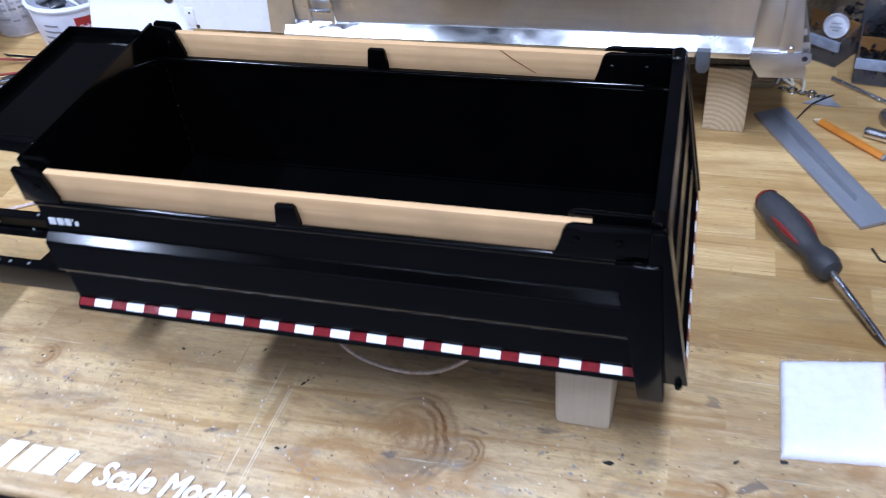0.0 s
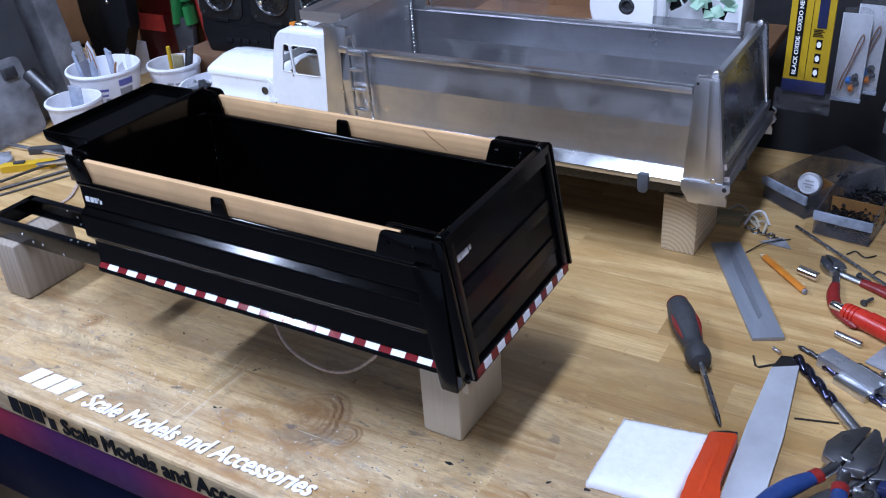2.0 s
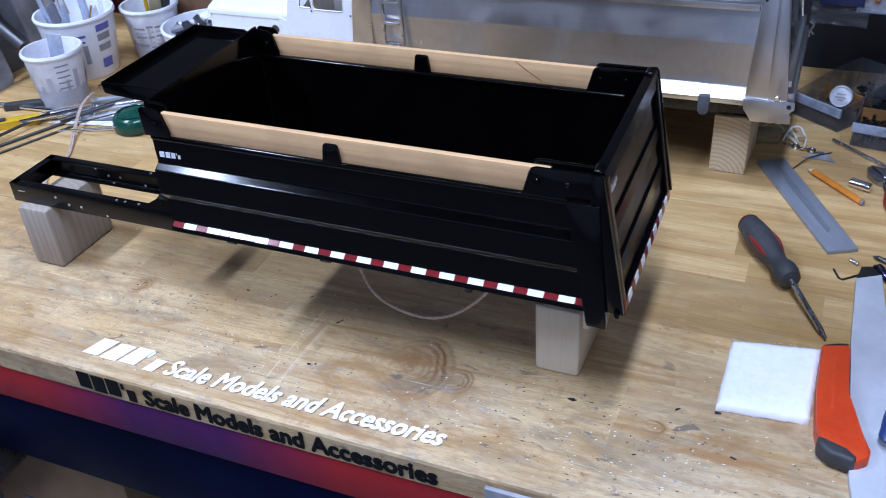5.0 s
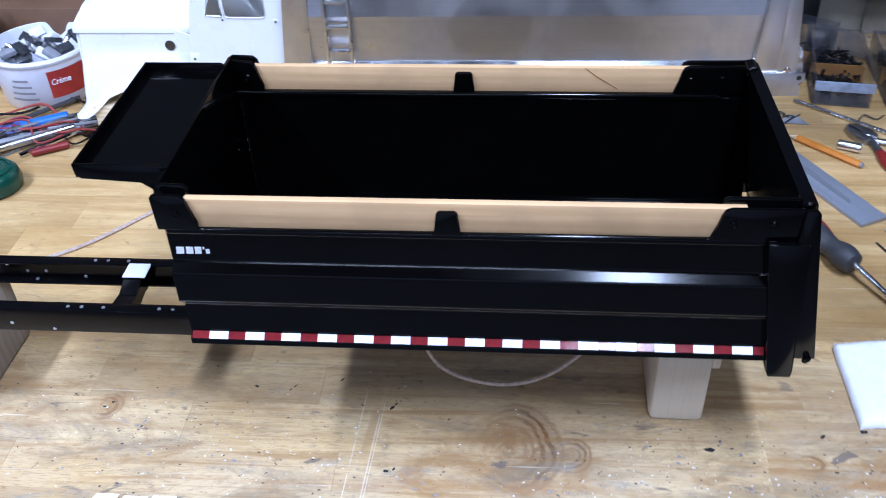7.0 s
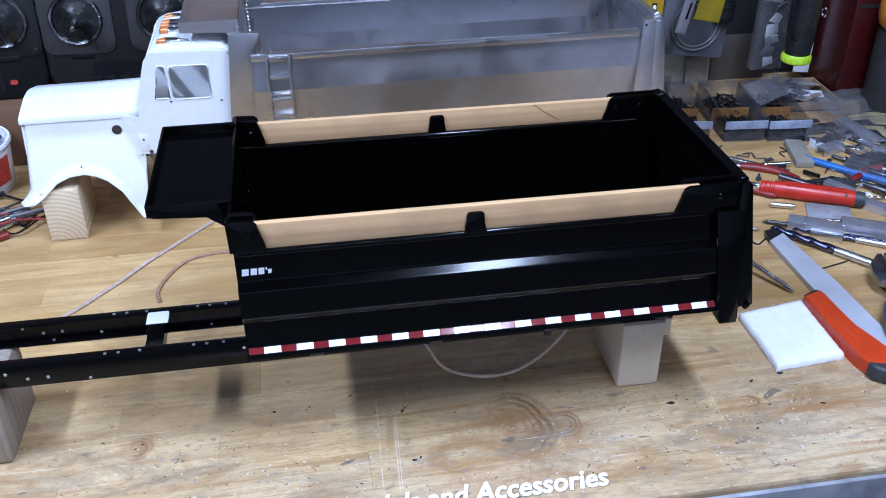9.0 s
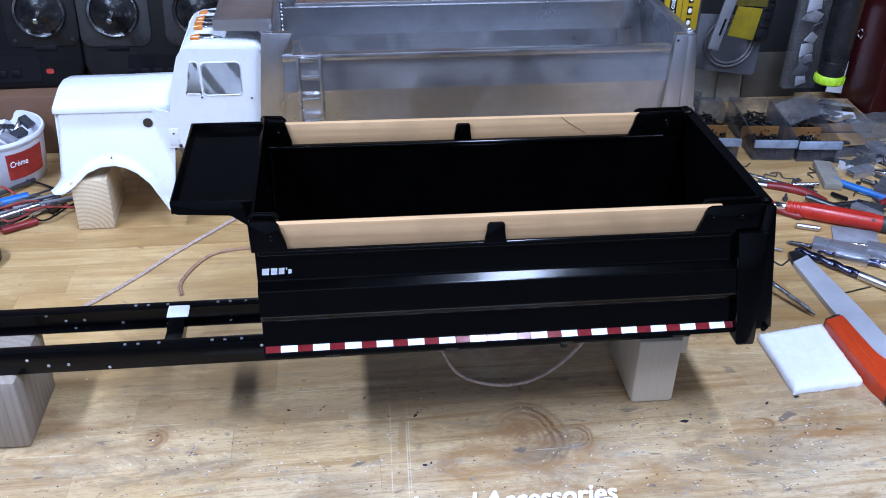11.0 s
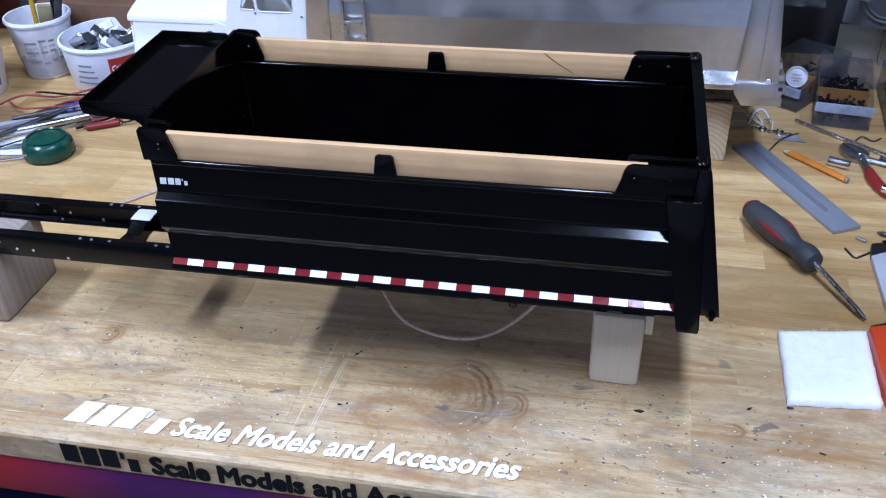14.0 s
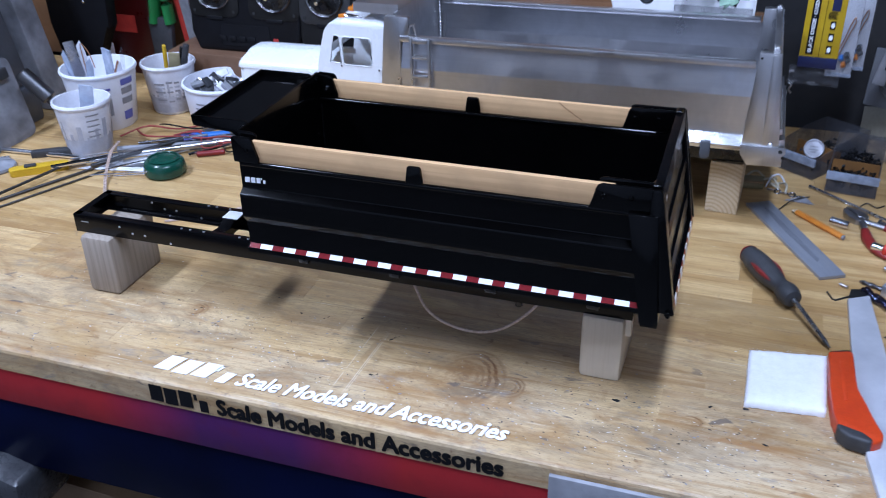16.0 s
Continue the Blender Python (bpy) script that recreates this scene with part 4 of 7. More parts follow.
def holed(outer, holes, lo, hi, axis="y", bm=None):
    """A plate of that outline with openings cut through."""
    bm = bm or bmesh.new()
    place = {"y": lambda a, b, c: (a, c, b), "x": lambda a, b, c: (c, a, b), "z": lambda a, b, c: (a, b, c)}[axis]
    edges = []
    for ring in (outer, *holes):
        vs = [bm.verts.new(place(a, b, lo)) for a, b in ring]
        edges += [bm.edges.new((vs[i], vs[(i + 1) % len(vs)])) for i in range(len(vs))]
    faces = [g for g in bmesh.ops.triangle_fill(bm, edges=edges, use_beauty=True)["geom"] if isinstance(g, bmesh.types.BMFace)]
    out = bmesh.ops.extrude_face_region(bm, geom=faces)["geom"]
    off = Vector(place(0, 0, hi - lo)) - Vector(place(0, 0, 0))
    bmesh.ops.translate(bm, vec=off, verts=[g for g in out if isinstance(g, bmesh.types.BMVert)])
    return bm


# ---- aluminium dump bed behind ----
SY, SF = 0.385, 0.568
alu = thing("aluminium_dump_bed", "bare brushed aluminium scale dump bed behind the black one", "model truck", (0.2, (SY + SF) / 2, 0.1055), tilt=(0, -0.4))
put = under(alu, Matrix.Translation((-0.2, -(SY + SF) / 2, -0.104)))
MIRROR = SY + SF


def ys(a, b, far):
    return (MIRROR - b, MIRROR - a) if far else (a, b)


for far in (False, True):
    prof = [(SY + 0.0050, 0.2000), (SY - 0.0010, 0.1640), (SY + 0.0035, 0.1165), (SY + 0.0070, 0.1165), (SY + 0.0020, 0.1640), (SY + 0.0080, 0.2000)]
    prof = [(MIRROR - a, b) for a, b in prof] if far else prof
    side = put("side_panel", prism(prof, -0.012, 0.412, "x"), ALU, "brushed aluminium side with a folded lower half", None, 6)
    put("top_rail", box(-0.006, 0.410, *ys(SY - 0.0035, SY + 0.0055, far), 0.1980, 0.2050, 0.0008), ALU, "", side)
    put("bottom_rail", prism([(a if not far else MIRROR - a, b) for a, b in ((SY - 0.0077, 0.1020), (SY - 0.0087, 0.1078), (SY + 0.0025, 0.1172), (SY + 0.0070, 0.1172), (SY + 0.0070, 0.1020))], -0.02, 0.408, "x", 0.0003), ALU_RAIL, "bright bottom rail", side)
    a, b = ys(SY - 0.006, SY + 0.004, far)
    post = put("corner_post", prism([(0.4060, 0.1050), (0.4130, 0.2165), (0.4360, 0.2170), (0.4480, 0.1050)], a, b, "y", 0.0008), ALU_V, "tapered aluminium corner post")
    g = a - 0.0002 if not far else b + 0.0002
    put("post_return", prism([(0.4285, 0.1070), (0.4265, 0.2150), (0.4350, 0.2155), (0.4462, 0.1070)], g - (0.0006 if not far else -0.0002), g + (0.0002 if not far else 0.0008), "y", 0.0003), ALU_V, "narrow folded return", post)
    put("pin_hole", rod((0.4155, g, 0.2105), (0.4155, g + 0.0006, 0.2105), 0.0014, 12), LEAD, "", post)
    a, b = ys(SY - 0.0085, SY - 0.0062, far)
    foot = put("foot_plate", prism([(0.4055, 0.1095), (0.4545, 0.1100), (0.4550, 0.1030), (0.4500, 0.0985), (0.4525, 0.0950), (0.4525, 0.0870), (0.4150, 0.0860), (0.4065, 0.0990)], a, b, "y", 0.0003), ALU_V)
    put("bolt_hole", rod((0.4495, a - 0.0002 if not far else b, 0.1055), (0.4495, a if not far else b + 0.0002, 0.1055), 0.0024, 14), LEAD, "dark round hole", foot)
    put("bolt", rod((0.4375, a + 0.0002, 0.1125), (0.4375, b - 0.0002, 0.1125), 0.0030, 12, bevel=0.0006), CHROME, "bright bolt end", foot)
    a, b = ys(SY - 0.0010, SY + 0.0060, far)
    put("front_stake", prism([(-0.0370, 0.1050), (-0.0260, 0.2265), (-0.0240, 0.2285), (0.0040, 0.2275), (0.0060, 0.2250), (0.0040, 0.2030), (-0.0060, 0.2010), (-0.0090, 0.1050)], a, b, "y", 0.0005), ALU_V)
    put("stake_loop", prism([(0.0060, 0.2050), (0.0075, 0.2155), (0.0110, 0.2170), (0.0140, 0.2060), (0.0160, 0.2050), (0.0160, 0.2070), (0.0125, 0.2190), (0.0065, 0.2180), (0.0040, 0.2070)], a, a + 0.006, "y"), ALU_V)
    put("rail_tab", prism([(0.3620, 0.1110), (0.3620, 0.0935), (0.3645, 0.0895), (0.3705, 0.0895), (0.3735, 0.0935), (0.3735, 0.1110)], *ys(SY - 0.013, SY - 0.0062, far), "y", 0.0012), GREY_METAL, "dark grey tab")
put("floor_plate", box(-0.012, 0.430, SY + 0.010, SF - 0.010, 0.1070, 0.1100), DULL_PLATE)
put("front_wall", box(-0.0180, -0.0145, SY + 0.003, SF - 0.003, 0.1070, 0.2290, 0.0004), ALU_V)
put("cab_shield", prism([(-0.0750, 0.2270), (-0.0750, 0.2360), (-0.0730, 0.2360), (-0.0730, 0.2290), (-0.0160, 0.2290), (-0.0160, 0.2260)], SY + 0.022, SF - 0.022, "y", 0.0004), ALU, "aluminium tray over the cab")
for far in (False, True):
    a, b = ys(SY + 0.021, SY + 0.0225, far)
    put("shield_lip", prism([(-0.0755, 0.2250), (-0.0755, 0.2360), (-0.0160, 0.2360), (-0.0160, 0.2060), (-0.0300, 0.2230)], a, b, "y"), ALU)
put("corner_bead", tube([(-0.0125, SF - 0.0125 + 0.0003 * (i % 2), 0.112 + i * 0.0062) for i in range(18)], 0.0020, 8, taper=lambda f: 0.8 + 0.3 * math.sin(f * 150)), ALU_V, "lumpy weld bead")
AT, AB = Vector((0.4310, 0, 0.2150)), Vector((0.4480, 0, 0.1060))
AV = AB - AT
AN = Vector((-AV.z, 0, AV.x)).normalized()


def alu_gate(y0, y1, v0, v1, n0, n1, bevel=0.0004):
    bm = box(y0, y1, v0, v1, n0, n1, bevel)
    for v in bm.verts:
        c = v.co
        v.co = AT + Vector((0, c.x, 0)) + AV * c.y + AN * c.z
    return bm


gate2 = put("tailgate", alu_gate(SY + 0.003, SF - 0.003, 0.0, 1.0, -0.0020, 0.0, 0), ALU_GATE, "burnished aluminium tailgate")
put("gate_rail", alu_gate(SY - 0.002, SF + 0.002, -0.03, 0.03, -0.004, 0.003), ALU, "", gate2)
put("gate_rail", alu_gate(SY - 0.002, SF + 0.002, 0.90, 0.99, -0.004, 0.006), ALU, "", gate2)
put("gate_rail", alu_gate(SY - 0.002, SF + 0.002, 0.78, 0.84, -0.001, 0.004), ALU, "", gate2)
for y in (SY, SF - 0.008):
    put("hinge_ear", rod((0.4300, y, 0.2180), (0.4300, y + 0.008, 0.2180), 0.0040, 14, bevel=0.0008), ALU_V, "", gate2)
put("latch_hook", tube([(0.4535, SF - 0.012, 0.128), (0.4575, SF - 0.012, 0.124), (0.4550, SF - 0.012, 0.118), (0.4585, SF - 0.012, 0.113)], 0.0013, 8), ALU_V, "", gate2)
ladder = put("ladder", box(0.0118, 0.0308, SY - 0.0090, SY - 0.0036, 0.1985, 0.2035, 0.0008), ALU_V, "small aluminium ladder on the side")
for x in (0.0080, 0.0310):
    put("stile", box(x, x + 0.0035, SY - 0.0080, SY - 0.0036, 0.1195, 0.2045, 0.0006), ALU_V, "", ladder)
for z in (0.1310, 0.1555, 0.1795):
    put("rung", box(0.0115, 0.0310, SY - 0.0095, SY - 0.0030, z, z + 0.0030, 0.0010), ALU_V, "", ladder)
# rails and bearers black, which also paints in the shade under the bed
for y in (0.428, 0.513):
    put("frame_rail", box(-0.02, 0.44, y, y + 0.012, 0.0660, 0.0860, 0.0008), BLACK_DULL, "dark painted frame rail")
for x in (0.02, 0.15, 0.28, 0.40):
    put("bed_bearer", box(x, x + 0.012, SY + 0.02, SF - 0.02, 0.0860, 0.1070, 0.0006), BLACK_DULL, "dark bearer")

# ---- white truck cab ----
cab = thing("model_truck_cab", "glossy white plastic scale truck cab with open windows", "model truck", (-0.14, 0.460, 0.02))
put = under(cab, Matrix.Translation((0.14, -0.460, -0.02)))
C0, C1 = 0.400, 0.520
side_line = [(-0.1370, 0.0960), (-0.1280, 0.1560), (-0.1230, 0.1770), (-0.1165, 0.1990), (-0.1095, 0.2080), (-0.0340, 0.2060), (-0.0290, 0.2000), (-0.0300, 0.0960)]
vent = [(-0.1105, 0.1580), (-0.0955, 0.1575), (-0.0960, 0.1915), (-0.0985, 0.1935), (-0.1030, 0.1935), (-0.1050, 0.1915)]
win = rounded(-0.0925, -0.0525, 0.1560, 0.1925, 0.004, 3)
for lo, hi in ((C0, C0 + 0.0022), (C1 - 0.0022, C1)):
    put("cab_side", holed(side_line, (vent, win), lo, hi), WHITE)
for outline in (vent, win):
    rim = [(x, C0 - 0.0002, z) for x, z in outline]
    put("window_bead", tube(rim + rim[:2], 0.0007, 6, smooth_steps=0), WHITE)
put("roof", prism([(-0.1130, 0.2020), (-0.1090, 0.2085), (-0.1000, 0.2125), (-0.0850, 0.2140), (-0.0500, 0.2130), (-0.0350, 0.2105), (-0.0285, 0.2055), (-0.0280, 0.2010), (-0.0330, 0.2040), (-0.1080, 0.2050)], C0 + 0.0002, C1 - 0.0002, "y", 0.0040, segs=4), WHITE, "", None, 60)
put("rear_wall", holed([(C0 + 0.002, 0.0960), (C0 + 0.002, 0.2050), (C1 - 0.002, 0.2050), (C1 - 0.002, 0.0960)], [rounded(C0 + 0.035, C1 - 0.035, 0.165, 0.190, 0.004, 3)], -0.0330, -0.0310, "x"), WHITE)
scr = holed([(C0 + 0.002, 0.1600), (C0 + 0.002, 0.2050), (C1 - 0.002, 0.2050), (C1 - 0.002, 0.1600)], [rounded(C0 + 0.010, 0.4585, 0.1720, 0.2010, 0.003, 3), rounded(0.4615, C1 - 0.010, 0.1720, 0.2010, 0.003, 3)], -0.0005, 0.0010, "x")
for v in scr.verts:
    v.co.x += -0.1255 + (v.co.z - 0.1600) * 0.30
put("windscreen_frame", scr, WHITE)
put("cab_floor", box(-0.1310, -0.0340, C0 + 0.002, C1 - 0.002, 0.0960, 0.0985), WHITE)
ARCH = [(-0.2700, 0.0470), (-0.2550, 0.0480), (-0.2460, 0.0590), (-0.2330, 0.0705), (-0.2170, 0.0765), (-0.2000, 0.0780), (-0.1870, 0.0750), (-0.1750, 0.0690), (-0.1610, 0.0560), (-0.1500, 0.0350), (-0.1440, 0.0230), (-0.1400, 0.0225), (-0.1365, 0.0320), (-0.1310, 0.0900)]


def between(table, x):
    for (x0, a), (x1, b) in zip(table, table[1:]):
        if x <= x1:
            return a + (b - a) * max(0.0, (x - x0) / (x1 - x0))
    return table[-1][1]


def skin(grid, off):
    """A closed thin shell: a grid of places and the same grid moved by off."""
    bm = bmesh.new()
    top = [[bm.verts.new(c) for c in row] for row in grid]
    low = [[bm.verts.new(Vector(c) + Vector(off)) for c in row] for row in grid]
    m, n = len(grid), len(grid[0])
    for i in range(m - 1):
        for k in range(n - 1):
            bm.faces.new((top[i][k], top[i][k + 1], top[i + 1][k + 1], top[i + 1][k]))
            bm.faces.new((low[i][k], low[i + 1][k], low[i + 1][k + 1], low[i][k + 1]))
    ring = [(i, 0) for i in range(m)] + [(m - 1, k) for k in range(1, n)] + [(i, n - 1) for i in range(m - 2, -1, -1)] + [(0, k) for k in range(n - 2, 0, -1)]
    for (i, k), (i2, k2) in zip(ring, ring[1:] + ring[:1]):
        bm.faces.new((top[i][k], low[i][k], low[i2][k2], top[i2][k2]))
    return bm


def shoulder(x):
    return 0.1375 + 0.0005 * (x + 0.25) / 0.13


def nose_x(z):
    """The nose leans back a little; its foot reaches forward."""
    return -0.2550 - 0.0040 * max(0.0, (0.135 - z) / 0.065) - 0.0110 * max(0.0, (0.064 - z) / 0.017) ** 2 if z < 0.135 else -0.2550 + (z - 0.135) * 0.5


for far in (False, True):
    grid = []
    nx, nz = 54, 16
    for i in range(nx + 1):
        u = i / nx
        xa = -0.2700 + 0.1390 * u
        lo, hi = between(ARCH, xa), shoulder(xa)
        row = []
        for k in range(nz + 1):
            f = (k / nz) ** 1.5
            z = lo + (hi - lo) * f
            xx = xa + (nose_x(z) + 0.2700) * (1 - u) ** 2.2
            y = 0.3960 + 0.0175 * max(0.0, min(1.0, (z - 0.050) / 0.066)) ** 1.3 + 0.012 * max(0.0, (0.06 - u) / 0.06) ** 2
            d = z - lo
            y -= 0.0045 * max(0.0, 1 - (d / 0.0085) ** 3) if d < 0.0085 else 0.0
            y = min(y, 0.4000 + 0.012 * max(0.0, (1.0 - u) / 0.14)) if u > 0.86 else y
            row.append((xx, 0.920 - y if far else y, z))
        grid.append(row)
    put("fender", skin(grid, (0, -0.0016 if far else 0.0016, 0)), WHITE, "white fender with a flared round wheel arch", None, 50)
sect = [(0.4127, 0.1355), (0.4129, 0.1388), (0.4142, 0.1415), (0.4175, 0.1432), (0.4240, 0.1455), (0.4430, 0.1508), (0.4480, 0.1520), (0.4520, 0.1523), (0.4600, 0.1523)]
sect = sect + [(0.920 - y, z) for y, z in sect[-2::-1]]
ends = []
for x, rise, inset in ((-0.2566, -0.0110, 0.005), (-0.2560, -0.0050, 0.002), (-0.2545, -0.0018, 0.0005), (-0.2510, -0.0004, 0.0), (-0.2420, 0.0, 0.0), (-0.1900, 0.0008, 0.0), (-0.1220, 0.0028, 0.0)):
    ends.append([(x, y + (inset if y < 0.460 else -inset), z + (rise * max(0.0, (z - 0.133) / 0.018))) for y, z in sect])
put("bonnet", skin(ends, (0, 0, -0.0016)), WHITE, "white bonnet top with soft creases", None, 40)
put("nose", prism([(-0.2585, 0.0640), (-0.2578, 0.0900), (-0.2552, 0.1340), (-0.2530, 0.1400), (-0.2515, 0.1400), (-0.2530, 0.1340), (-0.2560, 0.0900), (-0.2565, 0.0640)], 0.4180, 0.5020, "y", 0.0005), WHITE)
put("porthole", lathe([(0, 0), (0.0046, 0), (0.0052, 0.0005), (0.0052, 0.0012), (0.0042, 0.0013), (0.0040, 0.0006), (0, 0.0006)], 24, aim((-0.1580, 0.4136, 0.1210), (-0.1580, 0.40, 0.1212))), STEEL_DARK, "dark porthole")
for x, z, r in ((-0.1300, 0.1130, 0.0013), (-0.0950, 0.1540, 0.0011), (-0.0430, 0.1520, 0.0013), (-0.1240, 0.0985, 0.0020)):
    put("pin_hole", rod((x, C0 - 0.0006, z), (x, C0 + 0.0006, z), r, 12), STEEL_DARK)
put("pin_hole", rod((-0.2000, 0.3990, 0.0860), (-0.2000, 0.4030, 0.0860), 0.0007, 8), STEEL_DARK)
put("handle_boss", rod((-0.0430, C0 - 0.0005, 0.1520), (-0.0430, C0, 0.1520), 0.0030, 14), WHITE)
put("vent_panel", box(-0.1345, -0.1250, C0 - 0.0005, C0, 0.0990, 0.1190, 0.0002), WHITE)
for y, z in ((0.416, 0.2135), (0.447, 0.2150), (0.460, 0.2155), (0.473, 0.2150), (0.504, 0.2120)):
    m = aim((-0.090, y, z), (-0.074, y, z - 0.0003))
    lamp = put("roof_lamp", lathe([(0, -0.010), (0.0028, -0.009), (0.0044, -0.002), (0.0044, 0.007), (0.0018, 0.020), (0, 0.022)], 14, m), CHROME, "chrome roof marker lamp")
    put("lens", lathe([(0, -0.0125), (0.0026, -0.0115), (0.0042, -0.0050), (0.0047, -0.0030), (0.0047, -0.0022), (0, -0.0020)], 14, m), AMBER, "amber lens", lamp)

# ---- loose tools beside the black truck ----
pad = thing("scouring_pad", "square white fibre pad lying on the bench", "pad", (0.4420, 0.0490, 0.0))
corners = [Vector((-0.002, -0.003, 0)), Vector((0.066, 0.003, 0)), Vector((0.069, 0.090, 0)), Vector((-0.001, 0.079, 0))]
rng = random.Random(8)


def on_pad(u, w):
    return corners[0].lerp(corners[1], u).lerp(corners[3].lerp(corners[2], u), w)


top, n = [], 26
for i in range(n + 1):
    row = []
    for k in range(n + 1):
        q = on_pad(i / n, k / n)
        edge = min(i, n - i, k, n - k)
        if edge == 0:
            q = q + Vector((rng.uniform(-1, 1), rng.uniform(-1, 1), 0)) * 0.00035
        q.z = (0.0085 if edge > 1 else (0.0078 if edge else 0.0062)) + rng.uniform(-0.0004, 0.0004)
        row.append(q)
    top.append(row)
part("pad_body", skin(top, (0, 0, -0.0060)), FOAM, pad, "", 80)
fuzz = bmesh.new()
for k in range(520):
    u, w = rng.random(), rng.random()
    if k < 330:
        side = rng.randrange(4)
        u, w = ((0, w), (1, w), (u, 0), (u, 1))[side]
    q = on_pad(u, w) + Vector((0, 0, rng.uniform(0.0010, 0.0080) if k < 330 else 0.0082))
    d = Vector((rng.uniform(-1, 1), rng.uniform(-1, 1), rng.uniform(-0.1, 0.5))).normalized() * rng.uniform(0.0008, 0.0018)
    rod(q - d * 0.5, q + d * 0.5, 0.00011, 4, fuzz)
tagged(part("loose_fibre", fuzz, FOAM, pad, "loose white fibres"), kind="stuff")

driver = thing("screwdriver", "screwdriver with a charcoal and red rubber handle", "screwdriver", (0.4295, 0.3075, 0.0142), -60.5)
put = under(driver, Matrix.Diagonal((0.965, 0.86, 0.86, 1)))
grip = [(0, 0), (0.0080, 0.0008), (0.0118, 0.005), (0.0140, 0.016), (0.0152, 0.030), (0.0150, 0.045), (0.0136, 0.060), (0.0108, 0.073), (0.0100, 0.079), (0.0120, 0.084), (0.0134, 0.090), (0.0132, 0.097), (0.0108, 0.104), (0.006, 0.1055), (0, 0.1055)]
TX = Matrix.Rotation(math.pi / 2, 4, "Y")
handle = put("handle", lathe(grip, 28, TX), RUBBER)
put("cap_end", lathe([(0, -0.0008), (0.0088, 0.0000), (0.0120, 0.0040), (0.0126, 0.0055), (0, 0.0055)], 24, TX), RED_GRIP, "red end cap", handle)
for a in (35, 155, 275):
    m = Matrix.Rotation(radians(a), 4, "X")
    put("inlay", tube([m @ Vector((0.028, 0.0136, 0)), m @ Vector((0.044, 0.0136, 0)), m @ Vector((0.058, 0.0122, 0)), m @ Vector((0.072, 0.0098, 0))], 0.0026, 8, taper=lambda f: 0.35 + math.sin(math.pi * f)), RED_GRIP, "red grip inlay", handle)
shaft = put("shaft", tube([(0.104, 0, 0), (0.125, 0, -0.0030), (0.150, 0, -0.0075), (0.168, 0, -0.0105)], 0.0030, 14), STEEL)
put("tip", tube([(0.166, 0, -0.0102), (0.173, 0, -0.0113), (0.1785, 0, -0.0122)], 0.0031, 10, taper=lambda f: 1.0 - 0.7 * f), STEEL_DARK, "blackened cross tip", shaft)

bar_bm = prism([(-0.0150, 0.0), (0.0150, 0.0), (0.0158, 0.1830), (-0.0158, 0.1830)], 0.0, 0.0040, "z", 0.0003)
bar = thing("flat_bar", "flat grey steel bar with a dark smear on the bench", "metal bar", (0.5215, 0.2985, 0.0), 27.2)
part("bar_stock", bar_bm, BAR_STEEL, bar)
part("dark_smear", prism([(-0.0020, 0.030), (0.0035, 0.036), (0.0050, 0.150), (0.0010, 0.172), (-0.0035, 0.120)], 0.0040, 0.00408, "z"), SMEAR, bar, "dark smear along the bar")

pen = thing("pencil", "short orange pencil lying on the bench", "pencil", (0.4800, 0.4500, 0.0036), -45.5)
put = under(pen, Matrix())
put("barrel", rod((0.0060, 0, 0), (0.078, 0, 0), 0.0036, 6), PENCIL)
put("point", rod((0.0060, 0, 0), (-0.0020, 0, -0.0012), 0.0034, 10, r2=0.0008), PINE, "sharpened wooden point")
put("eraser_end", rod((0.078, 0, 0), (0.0805, 0, 0), 0.0030, 10, bevel=0.0006), LABEL_GREY)

file_ob = thing("flat_file", "large worn flat file with a dark tip", "file", (0.5460, 0.2640, 0.0), 1.5)
put = under(file_ob, Matrix())
put("blade", prism([(-0.0120, -0.0120), (0.0100, 0.0000), (0.0150, -0.1000), (0.0145, -0.2600), (0.0080, -0.3150), (-0.0080, -0.3150), (-0.0145, -0.2600), (-0.0150, -0.1000)], 0.0, 0.0060, "z", 0.0004), FILE_STEEL)
put("bare_tip", prism([(-0.0120, -0.0119), (0.0100, 0.0001), (0.0070, 0.0130), (-0.0075, 0.0090)], 0.0001, 0.0057, "z", 0.0004), STEEL_DARK, "dark uncut tip")
put("tang", prism([(-0.0060, -0.3140), (0.0060, -0.3140), (0.0020, -0.3700), (-0.0020, -0.3700)], 0.0008, 0.0050, "z", 0.0004), STEEL_DARK)

knife = thing("utility_knife", "orange plastic utility knife with a black end", "knife", (0.5210, 0.1270, 0.0), 0.0)
put = under(knife, Matrix())
put("body", prism([(-0.0105, 0.0080), (0.0095, 0.0150), (0.0120, 0.0110), (0.0125, -0.0450), (0.0160, -0.0660), (0.0230, -0.0840), (0.0300, -0.1010), (0.0290, -0.1100), (0.0210, -0.1165), (0.0020, -0.1120), (-0.0045, -0.1040), (-0.0085, -0.0850), (-0.0105, -0.0500)], 0.0, 0.0150, "z", 0.0034, segs=3), ORANGE)
put("end_cap", prism([(-0.0068, -0.0980), (0.0140, -0.1050), (0.0215, -0.1125), (0.0195, -0.1180), (0.0020, -0.1145), (-0.0060, -0.1065)], 0.0008, 0.0162, "z", 0.0028, segs=3), RUBBER, "black end cap")
put("blade_slot", prism([(-0.0085, 0.0070), (0.0080, 0.0130), (0.0105, 0.0180), (0.0030, 0.0165), (-0.0085, 0.0110)], 0.0050, 0.0130, "z", 0.0006), STEEL_DARK)
